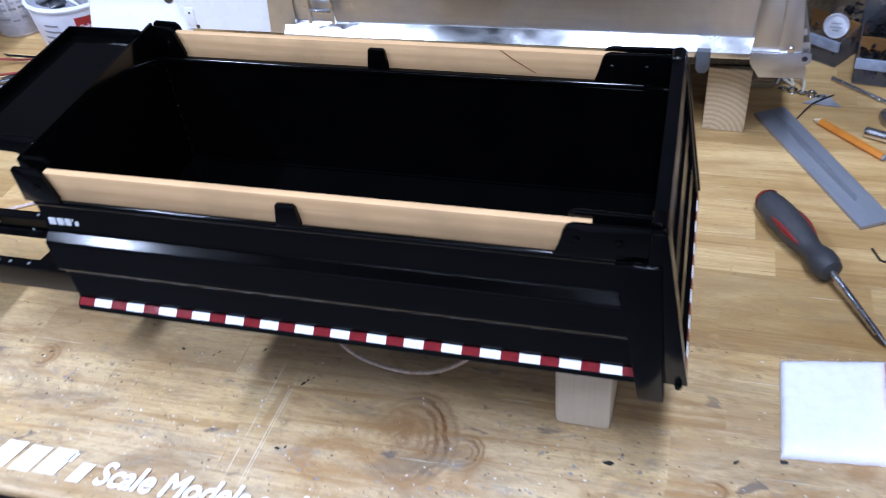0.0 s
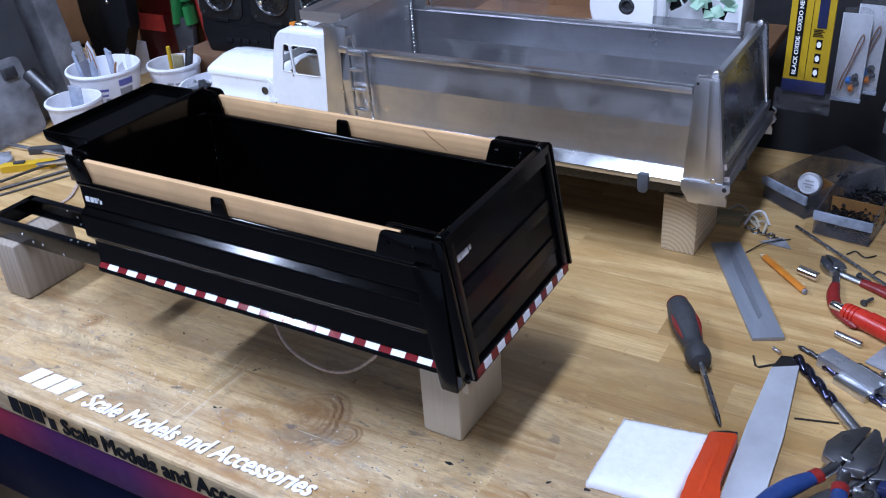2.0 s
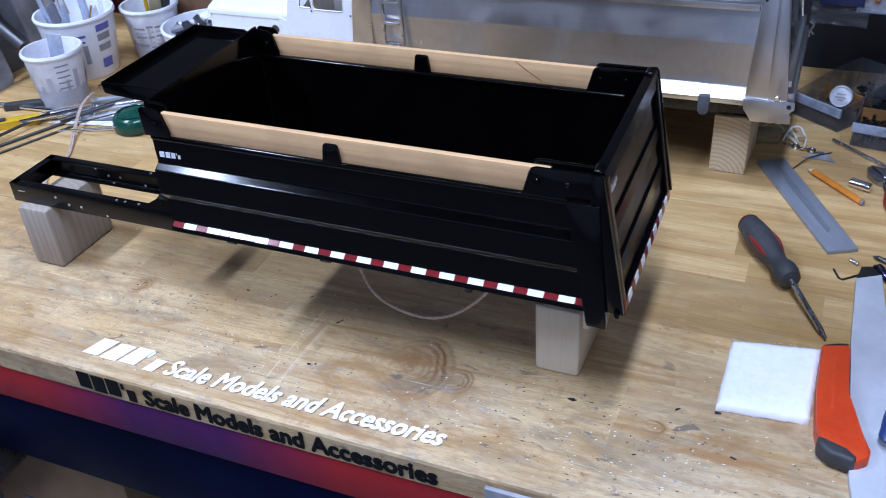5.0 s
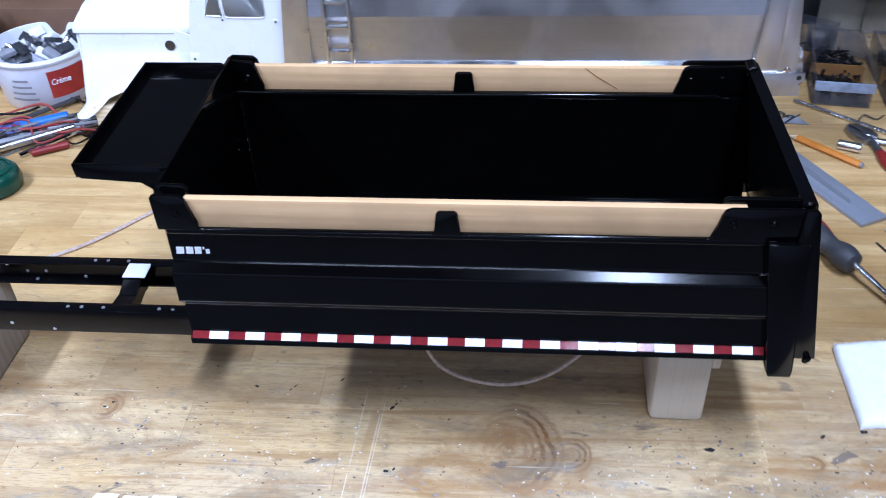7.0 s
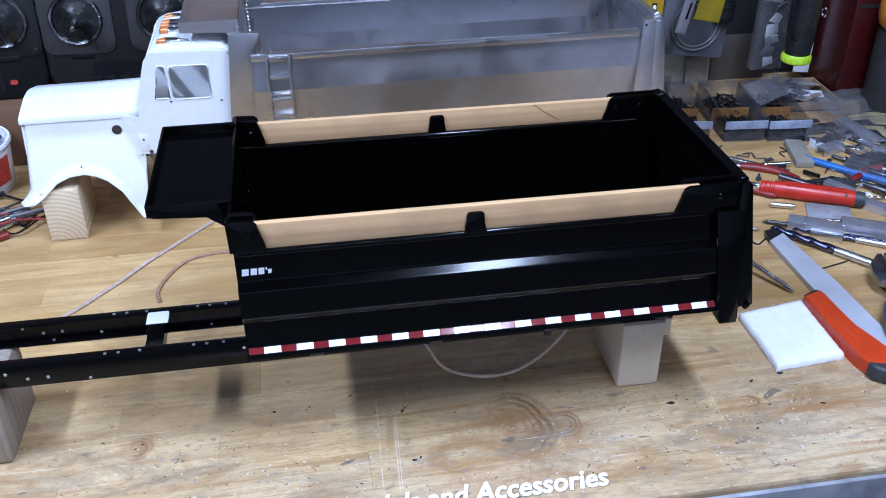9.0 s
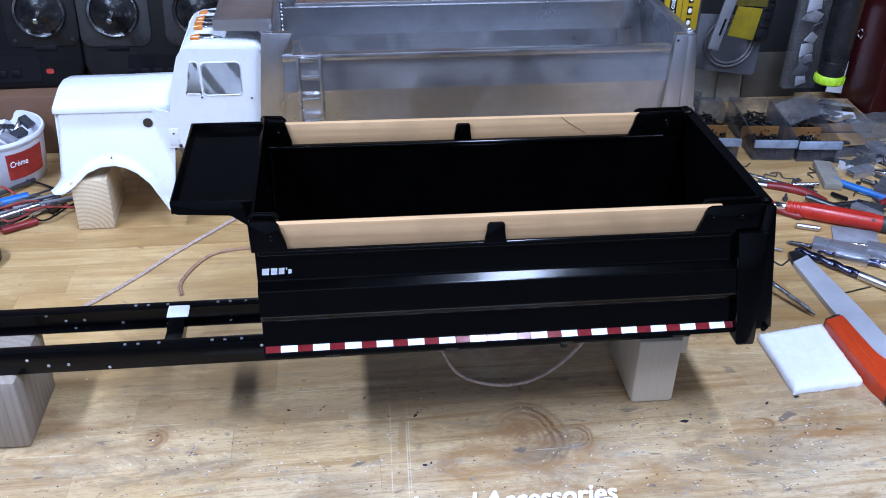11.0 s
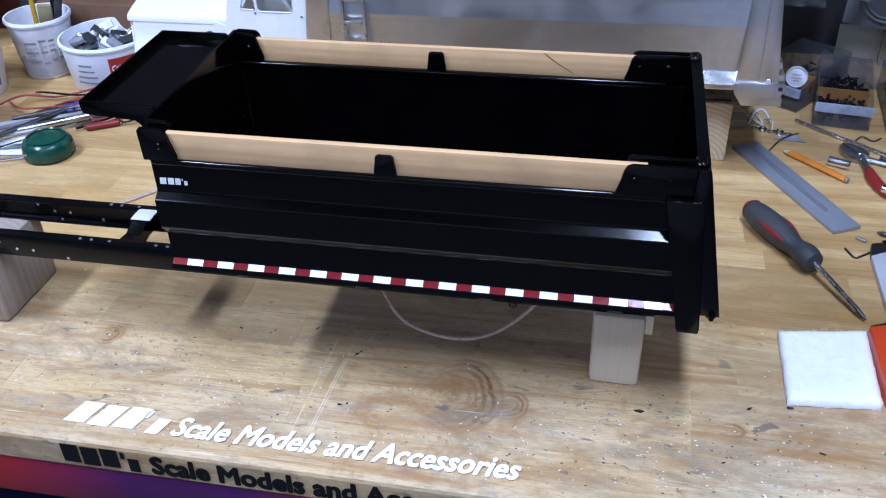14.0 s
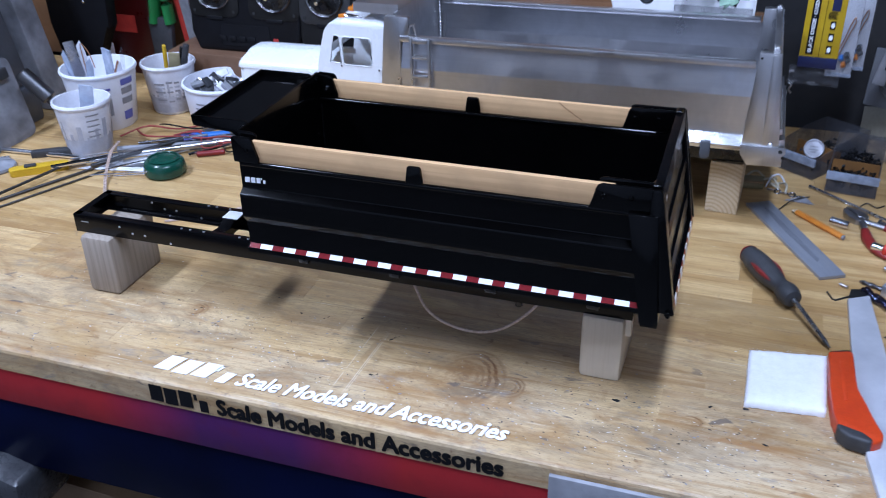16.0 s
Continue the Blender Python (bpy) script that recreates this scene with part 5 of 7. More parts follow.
put("groove", prism([(-0.0010, -0.0050), (0.0022, -0.0040), (0.0034, -0.0650), (0.0004, -0.0650)], 0.0146, 0.0154, "z", 0.0002), ORANGE)


def pliers(name, label, at, turn, grip_mat, scale=1.0, spread=1.0, lift=0.004, nose="cutter", jaws=1.0):
    """Pliers whose joint is the origin; the jaws point along +y and the handles along -y."""
    ob = thing(name, label, "pliers", at, turn)
    p = under(ob, Matrix.Diagonal((scale, scale, scale, 1)))
    for s in (-1, 1):
        z0 = lift + (0.0012 if s > 0 else 0.0)
        jaw = [(s * 0.001, -0.012), (s * 0.011, -0.006), (s * 0.0135, 0.006), (s * 0.0115, 0.018), (s * 0.0040, 0.030 if nose == "cutter" else 0.046), (s * 0.0006, 0.031 if nose == "cutter" else 0.047), (s * 0.0006, 0.010)]
        jaw = [(x * jaws, y * jaws if y > 0 else y) for x, y in jaw]
        head = p("jaw", prism(jaw, z0, z0 + 0.0085, "z", 0.0012), PLIER_STEEL)
        if jaws > 1.2:
            p("bore", rod((s * 0.010, 0.022, z0 + 0.0075), (s * 0.010, 0.022, z0 + 0.0088), 0.0042, 16), LEAD, "dark bore", head)
        pts = [(-s * 0.003, -0.008, z0 + 0.004), (-s * 0.009 * spread, -0.026, z0 + 0.004), (-s * 0.021 * spread, -0.055, z0 + 0.004), (-s * 0.027 * spread, -0.085, z0 + 0.004), (-s * 0.024 * spread, -0.118, z0 + 0.004)]
        p("tang", tube(pts[:3], 0.0045, 10, squash=0.8), PLIER_STEEL)
        if grip_mat is BLUE_GRIP:
            p("collar", tube([pts[1], tuple(Vector(pts[1]).lerp(Vector(pts[2]), 0.25))], 0.0064, 10, squash=0.8), RED_GRIP, "red collar")
        g = p("grip", tube([tuple(Vector(pts[1]).lerp(Vector(pts[2]), 0.2)), *pts[2:]], 0.0068, 12, squash=0.8, taper=lambda f: (0.85 + 0.3 * math.sin(math.pi * min(f * 1.2, 1))) * (1.0 - 0.75 * max(0.0, (f - 0.93) / 0.07) ** 2)), grip_mat)
    p("rivet", rod((0, 0, lift + 0.009), (0, 0, lift + 0.0112), 0.0050, 16, bevel=0.0008), PLIER_STEEL)
    return ob


pliers("cutting_pliers", "diagonal cutting pliers with navy dipped grips", (0.6130, 0.1430, 0.0), -16.0, BLUE_GRIP, 1.0, 0.90, 0.0105, "cutter", 1.50)
pliers("end_pliers", "dark pliers with black grips under the navy ones", (0.6300, 0.1500, 0.0), -6.0, RUBBER, 1.05, 1.1, 0.0, "cutter", 1.3)
pliers("small_pliers", "small pliers with dark red dipped grips", (0.5560, 0.4470, 0.0), 36.0, RED_GRIP, 0.86, 1.45, 0.0)

tool = thing("deburring_tool", "bright red plastic deburring tool handle", "tool", (0.5765, 0.3650, 0.0098), -27.0)
put = under(tool, Matrix())
body = put("handle", lathe([(0, 0), (0.0075, 0.0005), (0.0086, 0.0035), (0.0086, 0.0050), (0.0076, 0.0056), (0.0076, 0.0068), (0.0089, 0.0074), (0.0089, 0.0092), (0.0078, 0.0098), (0.0078, 0.0110), (0.0091, 0.0116), (0.0091, 0.0134), (0.0080, 0.0140), (0.0080, 0.0152), (0.0093, 0.0158), (0.0095, 0.0200), (0.0098, 0.040), (0.0098, 0.104), (0.0092, 0.107), (0, 0.107)], 26, TX), RED_PLASTIC)
put("nose", lathe([(0, -0.014), (0.0042, -0.0135), (0.0046, -0.012), (0.0046, -0.001), (0, -0.001)], 18, TX), CHROME, "chrome collar", body)
put("grip_panel", box(0.027, 0.098, -0.0048, 0.0042, 0.0084, 0.0101, 0.0004), RED_PLASTIC, "", body)
put("hang_hole", rod((0.096, -0.0055, 0.0050), (0.096, -0.0076, 0.0068), 0.0019, 12), RUBBER, "dark hanging hole", body)
put("end_cap", lathe([(0, 0.106), (0.0094, 0.1065), (0.0098, 0.110), (0.0092, 0.117), (0, 0.118)], 22, TX), RUBBER, "black end cap", body)
put("blade", rod((0.116, 0, -0.004), (0.150, 0, -0.008), 0.0013, 8), STEEL_DARK, "", body)


def drill(at, turn, length, r, material, label):
    """A twist drill lying down: two twisted lands and a plain shank."""
    ob = thing("twist_drill", label, "drill bit", (*at, r), turn, "loose drill bits")
    p = under(ob, Matrix())
    bm = bmesh.new()
    n, rows = 22, []
    flute = length * 0.62
    for i in range(n * 2 + 1):
        f = i / (n * 2)
        a = f * flute / (r * 7.5) * 2 * math.pi
        row = []
        for k in range(12):
            th = 2 * math.pi * k / 12
            rr = r * (0.62 + 0.38 * abs(math.cos(th)) ** 0.7) * (0.15 + 0.85 * min(1, f * 14))
            row.append(bm.verts.new((f * flute, rr * math.cos(th + a), rr * math.sin(th + a))))
        rows.append(row)
    for a, b in zip(rows, rows[1:]):
        for k in range(12):
            bm.faces.new((a[k], a[(k + 1) % 12], b[(k + 1) % 12], b[k]))
    bm.faces.new(rows[0][::-1])
    bm.faces.new(rows[-1])
    p("fluted_body", bm, material, "", None, 50)
    p("shank", rod((flute, 0, 0), (length, 0, 0), r * 0.92, 14, bevel=0.0006), STEEL, "bright shank")
    return ob


for args in (((0.549, 0.279), -52.0, 0.118, 0.0052, BLUE_TIN, "large blued twist drill on the bench"), ((0.548, 0.298), -27.0, 0.120, 0.0028, STEEL_DARK, "dark twist drill on the bench"),
             ((0.572, 0.278), -33.0, 0.110, 0.0036, BLUE_TIN, "blued twist drill with a bright shank"), ((0.590, 0.276), -24.0, 0.100, 0.0030, STEEL, "bright twist drill on the bench"),
             ((0.602, 0.268), -37.0, 0.095, 0.0026, STEEL, "thin bright twist drill on the bench"), ((0.612, 0.256), -29.0, 0.105, 0.0032, BLUE_TIN, "blued twist drill on the bench"),
             ((0.620, 0.288), -20.0, 0.090, 0.0024, STEEL, "thin bright twist drill on the bench"), ((0.600, 0.294), -31.0, 0.085, 0.0022, STEEL_DARK, "thin dark twist drill on the bench")):
    drill(*args)


def angle_piece(at, turn, length, a, t, label):
    bm = prism([(0, 0), (t, 0), (t, a * 0.7 - t), (a - t, a * 0.7 - t), (a - t, 0), (a, 0), (a, a * 0.7), (0, a * 0.7)], 0, length, "x", 0.0002)
    return single("metal_angle", bm, BRIGHT, label, "metal angle", (*at, 0.0), turn, "offcuts of metal angle")


angle_piece((0.568, 0.278), -31.0, 0.060, 0.018, 0.0014, "short offcut of aluminium angle on the bench")
angle_piece((0.622, 0.258), -27.0, 0.060, 0.020, 0.0014, "short offcut of aluminium angle among the drills")
angle_piece((0.662, 0.330), -52.0, 0.070, 0.014, 0.0014, "offcut of aluminium angle lying on the bench")
angle_piece((0.765, 0.528), -82.0, 0.080, 0.020, 0.0014, "offcut of aluminium angle lying on the bench")
single("oil_stone", box(0, 0.0225, -0.068, 0, 0, 0.009, 0.0012), HONE, "worn beige rectangular sharpening stone on the bench", "stone", (0.671, 0.488, 0.0), -14)
single("steel_plate", box(0, 0.050, 0, 0.034, 0, 0.002, 0.0003), GREY_PANEL, "small dull grey steel plate on the bench", "metal plate", (0.606, 0.300, 0.0), -22)
single("steel_block", box(0, 0.034, 0, 0.016, 0, 0.008, 0.0006), ALU_V, "small aluminium block among the drills", "metal block", (0.585, 0.258, 0.0), -32)
single("hex_key", tube([(0.515, 0.268, 0.0010), (0.520, 0.2545, 0.0010), (0.523, 0.2530, 0.0010), (0.5565, 0.2810, 0.0012)], 0.0010, 6, smooth_steps=0), STEEL_DARK, "small bent hex key lying on the bench", "hex key")
single("small_screw", rod((0.528, 0.287, 0.002), (0.536, 0.281, 0.002), 0.0016, 10, bevel=0.0004), STEEL, "small bright screw lying on the bench", "screw")
single("thin_rod", rod((0.566, 0.196, 0.0008), (0.600, 0.205, 0.0008), 0.0008, 8), STEEL_DARK, "thin dark steel rod on the bench", "rod")
rodp = thing("blue_pen", "bright blue plastic pen on the bench", "pen", (0.674, 0.437, 0.0047), -50.0)
put = under(rodp, Matrix())
put("barrel", rod((0, 0, 0), (0.145, 0, 0), 0.0045, 14, bevel=0.0008), BLUE_PLASTIC)
put("clip", box(0.050, 0.085, -0.0012, 0.0012, 0.0038, 0.0050, 0.0003), CHROME, "bright clip")
single("socket_bit", rod((0.522, 0.432, 0.0052), (0.543, 0.423, 0.0052), 0.0050, 18, bevel=0.0008), CHROME, "chrome socket bit by the red pliers", "socket bit")
single("tool_shank", rod((0.575, 0.332, 0.0035), (0.600, 0.322, 0.0035), 0.0033, 14, bevel=0.0006), STEEL, "short steel shank lying on the bench", "rod")
single("thin_bar", rod((0.500, 0.530, 0.0022), (0.640, 0.410, 0.0022), 0.0022, 10), STEEL, "thin bright steel rod across the bench", "rod")
single("driver_bit", rod((0.612, 0.430, 0.004), (0.650, 0.428, 0.004), 0.0032, 12, bevel=0.0006), CHROME, "chrome extension bar lying on the bench", "bar")
single("metal_scrap", prism([(0, 0), (0.034, -0.010), (0.026, 0.014)], 0, 0.0008, "z"), GREY_PANEL, "small triangular offcut of dull sheet metal", "metal scrap", (0.470, 0.482, 0.0005), 10)
single("bent_wire", tube([(0.463, 0.452, 0.001), (0.478, 0.476, 0.004), (0.500, 0.500, 0.001)], 0.0007, 6), STEEL_DARK, "short bent piece of dark wire", "wire")
for x, y, t in ((0.590, 0.455, 30), (0.605, 0.47, -40), (0.56, 0.49, 14), (0.655, 0.452, 70), (0.683, 0.40, 15), (0.70, 0.36, -30)):
    single("bent_wire", tube([(0, 0, 0.001), (0.010, 0.006, 0.002), (0.018, -0.004, 0.001), (0.030, 0.002, 0.001)], 0.0008, 6), STEEL_DARK, "short bent piece of dark wire", "wire", (x, y, 0.0002), t, "bits of wire")
wad = thing("paper_packet", "small folded olive paper packet under the aluminium bed's tail", "packet", (0.409, 0.503, 0.0), 2)
put = under(wad, Matrix())
put("packet", prism([(0, 0), (0.034, 0.002), (0.036, 0.030), (0.0, 0.028)], 0.0, 0.008, "z", 0.002), OLIVE)
put("folded_edge", prism([(0.001, 0.001), (0.033, 0.003), (0.033, 0.008), (0.001, 0.006)], 0.008, 0.010, "z", 0.0006), CARDBOARD, "folded brown edge")
single("bent_strip", tube([(0.446, 0.515, 0.001), (0.452, 0.524, 0.012), (0.462, 0.530, 0.013), (0.472, 0.524, 0.001)], 0.0013, 6), TUB_DIRTY, "short pale curled strip on the bench", "strip")
for x, y, t in ((0.432, 0.512, 20), (0.450, 0.521, -35), (0.424, 0.520, 65), (0.462, 0.512, 110)):
    single("cord_end", tube([(0, 0, 0.0016), (0.012, 0.008, 0.006), (0.024, 0.002, 0.010), (0.030, -0.008, 0.0016)], 0.0015, 6), PALE_CORD, "short pale cord end curled on the bench", "cord", (x, y, 0.0), t, "pale cord ends")
for k, (x, y) in enumerate(((0.452, 0.506), (0.461, 0.503), (0.470, 0.500), (0.479, 0.498), (0.488, 0.494))):
    single("chain_link", lathe([(0.0022, 0), (0.0036, 0.0012), (0.0050, 0), (0.0036, -0.0012), (0.0022, 0)], 14), STEEL, "bright link of a small chain on the bench", "chain link", (x, y, 0.0020), 0, "small chain links", tilt=(20 if k % 2 else -20, 0))
blue = thing("blue_clamp", "dark blue plastic clamp with a bright blue lever", "clamp", (0.637, 0.128, 0.0), 2)
put = under(blue, Matrix())
put("body", prism([(0, 0.002), (0.030, -0.002), (0.075, 0.002), (0.075, 0.014), (0.030, 0.014), (0.002, 0.012)], 0.0, 0.012, "z", 0.003), CARD_NAVY)
put("lever", prism([(0.022, 0.010), (0.032, 0.009), (0.040, 0.026), (0.028, 0.028)], 0.004, 0.014, "z", 0.002), BLUE_PLASTIC, "bright blue lever")
single("steel_block", box(0, 0.015, 0, 0.024, 0, 0.012, 0.001), CHROME, "small bright steel block beside the pliers", "metal block", (0.624, 0.100, 0.0), 6)
pliers("grip_pliers", "pliers with dark red grips half buried among the offcuts", (0.800, 0.402, 0.0), -62.0, RED_GRIP, 0.85, 0.9, 0.0)
packet = thing("seed_packet", "crumpled olive paper packet lying on the bench", "packet", (0.800, 0.480, 0.0), 8)
put = under(packet, Matrix())
put("packet", prism([(0, 0), (0.060, -0.006), (0.068, 0.062), (0.004, 0.070)], 0.0, 0.006, "z", 0.002), OLIVE)
put("fold", prism([(0.004, 0.060), (0.066, 0.052), (0.068, 0.064), (0.004, 0.072)], 0.0061, 0.0085, "z", 0.0008), OLIVE, "folded end")


# ---- plastic bins with screws ----
def bin_box(at, turn, w, d, h, fill, label):
    ob = thing("parts_bin", label, "plastic bin", at, turn, "clear plastic parts bins")
    p = under(ob, Matrix())
    t = 0.0016
    p("base", box(0, w, 0, d, 0, t), CLEAR)
    for x in (0, w - t):
        p("side_wall", prism([(0.0, t), (0.0, h * 0.62), (0.012, h * 0.66), (d * 0.62, h * 0.86), (d, h * 0.86), (d, t)], x, x + t, "x"), CLEAR)
    p("back_wall", box(t, w - t, d - t, d, t, h * 0.86), CLEAR)
    p("front_wall", box(t, w - t, 0, t, t, h * 0.62), CLEAR)
    p("front_lip", box(-0.001, w + 0.001, -0.0035, 0.0005, h * 0.42, h * 0.66, 0.0008), FROST, "frosted label lip")
    p("divider", box(t, w - t, d * 0.48, d * 0.48 + t, t, h * 0.5), TAN_CARD, "tan card divider")
    rng = random.Random(int(at[0] * 1000))
    bm = bmesh.new()
    for _ in range(fill):
        x, y = rng.uniform(0.006, w - 0.006), rng.uniform(0.006, d - 0.006)
        z = t + 0.003 + rng.random() * h * (0.16 if y < d * 0.48 else 0.34)
        a, b = rng.uniform(0, 6.28), rng.uniform(-0.5, 0.5)
        v = Vector((math.cos(a) * math.cos(b), math.sin(a) * math.cos(b), math.sin(b))) * 0.0032
        c = Vector((x, y, z))
        rod(c - v, c + v, 0.0011, 6, bm)
        rod(c + v, c + v * 1.5, 0.0020, 6, bm)
    tagged(p("screws", bm, SCREWS, "heap of small black screws"), "", "", "", "stuff")
    return ob


bin_box((0.4480, 0.5930, 0.0), -35, 0.068, 0.125, 0.045, 30, "clear plastic bin holding a white roll and odd parts")
bin_box((0.5180, 0.5250, 0.0), -8, 0.061, 0.120, 0.045, 200, "clear plastic bin half full of small black screws")
bin_box((0.5965, 0.5110, 0.0), -5, 0.0560, 0.125, 0.045, 260, "clear plastic bin full of small black screws")
bin_box((0.6550, 0.5020, 0.0), -4, 0.0560, 0.125, 0.045, 190, "clear plastic bin with a few black screws")
# white cap of a bottle with grey print bars, tipped up in the bin
roll = thing("tape_roll", "small dull white roll of tape in a clear bin", "roll", (0.502, 0.588, 0.030), -8, tilt=(64, 0))
put = under(roll, Matrix())
put("roll_body", lathe([(0, 0.0), (0.0125, 0), (0.0132, 0.001), (0.0132, 0.012), (0.0120, 0.014), (0.0105, 0.0135), (0.0100, 0.0128), (0, 0.0128)], 30), LABEL_PALE)
for y0, w in ((0.002, 0.010), (-0.002, 0.012), (-0.005, 0.007)):
    put("print_bar", box(-w / 2, w / 2, y0, y0 + 0.0016, 0.0127, 0.0130), LABEL_GREY)


def bag(name, at, turn, w, h, seed, label, material=BAG, tilt=(0, 0)):
    """A crumpled clear bag, thin but puffed."""
    rng = random.Random(seed)
    bm = bmesh.new()
    n = 9
    grids = []
    for s in (-1, 1):
        g = [[bm.verts.new((w * (i / (n - 1) - 0.5), s * 0.007 * math.sin(math.pi * i / (n - 1)) * math.sin(math.pi * j / (n - 1)) + rng.uniform(-0.0026, 0.0026), h * j / (n - 1))) for i in range(n)] for j in range(n)]
        for j in range(n - 1):
            for i in range(n - 1):
                bm.faces.new((g[j][i], g[j][i + 1], g[j + 1][i + 1], g[j + 1][i]))
        grids.append(g)
    ring = [(0, i) for i in range(n - 1)] + [(j, n - 1) for j in range(n - 1)] + [(n - 1, i) for i in range(n - 1, 0, -1)] + [(j, 0) for j in range(n - 1, 0, -1)]
    for (j, i), (j2, i2) in zip(ring, ring[1:] + ring[:1]):
        bm.faces.new((grids[0][j][i], grids[0][j2][i2], grids[1][j2][i2], grids[1][j][i]))
    return single(name, bm, material, label, "plastic bag", at, turn, tilt=tilt, smooth=24)


bag("plastic_bag", (0.572, 0.640, 0.008), -14, 0.075, 0.050, 3, "crumpled clear bag lying behind the bins", CRUMPLED, tilt=(-78, 8))
bag("plastic_bag", (0.690, 0.556, 0.038), 16, 0.060, 0.040, 4, "crumpled clear bag lying over the bins", CRUMPLED, tilt=(-66, -12))
bag("plastic_bag", (0.722, 0.570, 0.030), -12, 0.055, 0.044, 5, "crumpled clear bag lying over the bins", CRUMPLED, tilt=(-68, 14))
bag("plastic_bag", (0.790, 0.500, 0.012), 30, 0.110, 0.080, 6, "crumpled clear bag lying on the bench", tilt=(-80, 6))

# ---- packages hanging in front of the wall ----
pack = thing("drill_pack", "yellow and navy drill bit package hanging on the wall", "package", (0.4600, 0.554, 0.166), -4)
put = under(pack, Matrix())
put("card", box(0, 0.0660, 0, 0.0040, 0.0, 0.150, 0.0006), CARD_YELLOW)
put("foot_band", box(-0.0005, 0.0665, -0.0006, 0.0046, -0.014, 0.0005, 0.0004), CARD_NAVY, "navy lower band")
put("title_band", box(0.0100, 0.0225, -0.0007, 0.0, 0.004, 0.140), DECAL_BLACK, "black title band")
put("seam", box(0.0330, 0.0336, -0.0006, 0.0, 0.0, 0.150), DECAL_BLACK)
put("window", box(0.0420, 0.0560, -0.0008, 0.0, 0.062, 0.140), CARD_NAVY, "navy window")
for z in (0.006, 0.022, 0.038):
    put("icon", box(0.0440, 0.0530, -0.0008, 0.0, z, z + 0.011, 0.0002), DECAL_BLACK)
    put("icon_face", lathe([(0, 0), (0.0034, 0), (0.0034, 0.0012), (0, 0.0012)], 14, aim((0.0485, -0.0001, z + 0.0055), (0.0485, -0.01, z + 0.0055))), DECAL_WHITE)
for k in range(5):
    put("text_bar", box(0.0380, 0.0540 - 0.002 * (k % 3), -0.0006, 0.0, 0.0520 + 0.0018 * k, 0.0528 + 0.0018 * k), DECAL_BLACK)
lettering("words", "BLACK OXIDE · OXIDO NEGRO", 0.0088, DECAL_WHITE, pack, Matrix.Translation((0.0190, -0.0009, 0.007)) @ Matrix.Rotation(-math.pi / 2, 4, "Y") @ Matrix.Rotation(math.pi / 2, 4, "X"), 0.0001, 0, 0.00020, 0.098)

pack.scale = (0.68, 1.0, 0.95)

for bx, by, bz, turn in ((0.5005, 0.643, 0.119, -3), (0.5150, 0.654, 0.127, -5)):
    bag2 = thing("parts_bag", "clear bag with a white card, tan cord and small parts", "package", (bx, by, bz), turn)
    put = under(bag2, Matrix.Diagonal((0.80, 1, 1, 1)))
    put("card", box(0, 0.040, 0.001, 0.003, 0.0, 0.098, 0.0004), MILK_CARD)
    put("cord", tube([(0.008, -0.001, 0.010), (0.012, -0.002, 0.026), (0.020, -0.002, 0.046), (0.026, -0.002, 0.066), (0.031, -0.002, 0.076), (0.033, -0.002, 0.070), (0.028, -0.002, 0.058), (0.022, -0.002, 0.042), (0.015, -0.002, 0.022), (0.012, -0.002, 0.010)], 0.0010, 6), COPPER, "tan cord")
    for x, z, r, m in ((0.018, 0.021, 0.0042, BLUE_PLASTIC), (0.023, 0.012, 0.0044, AMBER), (0.026, 0.025, 0.0046, SMOKE), (0.029, 0.018, 0.0034, SMOKE)):
        put("small_part", rod((x, -0.001, z), (x + 0.006, -0.003, z + 0.003), r, 8, bevel=0.001), m)
    put("film", prism([(-0.001, -0.002), (0.041, -0.002), (0.0415, 0.104), (0.030, 0.108), (0.004, 0.106)], -0.0062, -0.0052, "y"), BAG, "clear front film")
    put("seal", box(0, 0.041, -0.002, 0.004, -0.004, 0.0, 0.0008), FROST, "frosted sealed edge")
bag("plastic_bag", (0.482, 0.560, 0.128), -4, 0.060, 0.024, 9, "empty end of a clear bag hanging below the drill package")

knifep = thing("blister_pack", "grey plastic pack hanging with a coiled clear hose", "package", (0.5600, 0.6800, 0.0545), -2)
put = under(knifep, Matrix())
put("shell", prism([(0.0, 0.0135), (0.004, 0.0115), (0.094, 0.0), (0.098, 0.004), (0.100, 0.088), (0.003, 0.092)], 0.0, 0.004, "y", 0.001), DIM_CARD)
for r in (0.034, 0.029):
    put("coil", lathe([(r, 0.0), (r + 0.0022, 0.0022), (r + 0.0044, 0.0), (r + 0.0022, -0.0022), (r, 0.0)], 44, aim((0.052, -0.003, 0.052), (0.052, -0.02, 0.052))), HOSE, "coiled clear hose")

rulep = thing("rule_pack", "grey rule in a pack with a yellow card hanging", "package", (0.5650, 0.632, 0.112), 0)
put = under(rulep, Matrix())
put("yellow_card", prism([(0.020, 0.020), (0.058, 0.012), (0.064, 0.056), (0.028, 0.060)], -0.0012, 0.0, "y"), YELLOW_FILM, "yellow card under film")
put("olive_film", prism([(0.010, 0.062), (0.070, 0.058), (0.074, 0.20), (0.022, 0.20)], 0.0002, 0.0014, "y"), YELLOW_DIM, "dim olive film")
put("rule", prism([(-0.006, 0.003), (0.009, -0.001), (0.050, 0.20), (0.033, 0.20)], -0.0050, -0.0015, "y", 0.001), GREY_PANEL, "pale grey rule")
put("maker_block", prism([(0.0055, 0.022), (0.0085, 0.0213), (0.0135, 0.044), (0.0108, 0.0445)], -0.0056, -0.0050, "y"), DECAL_BLACK, "small dark maker's block")

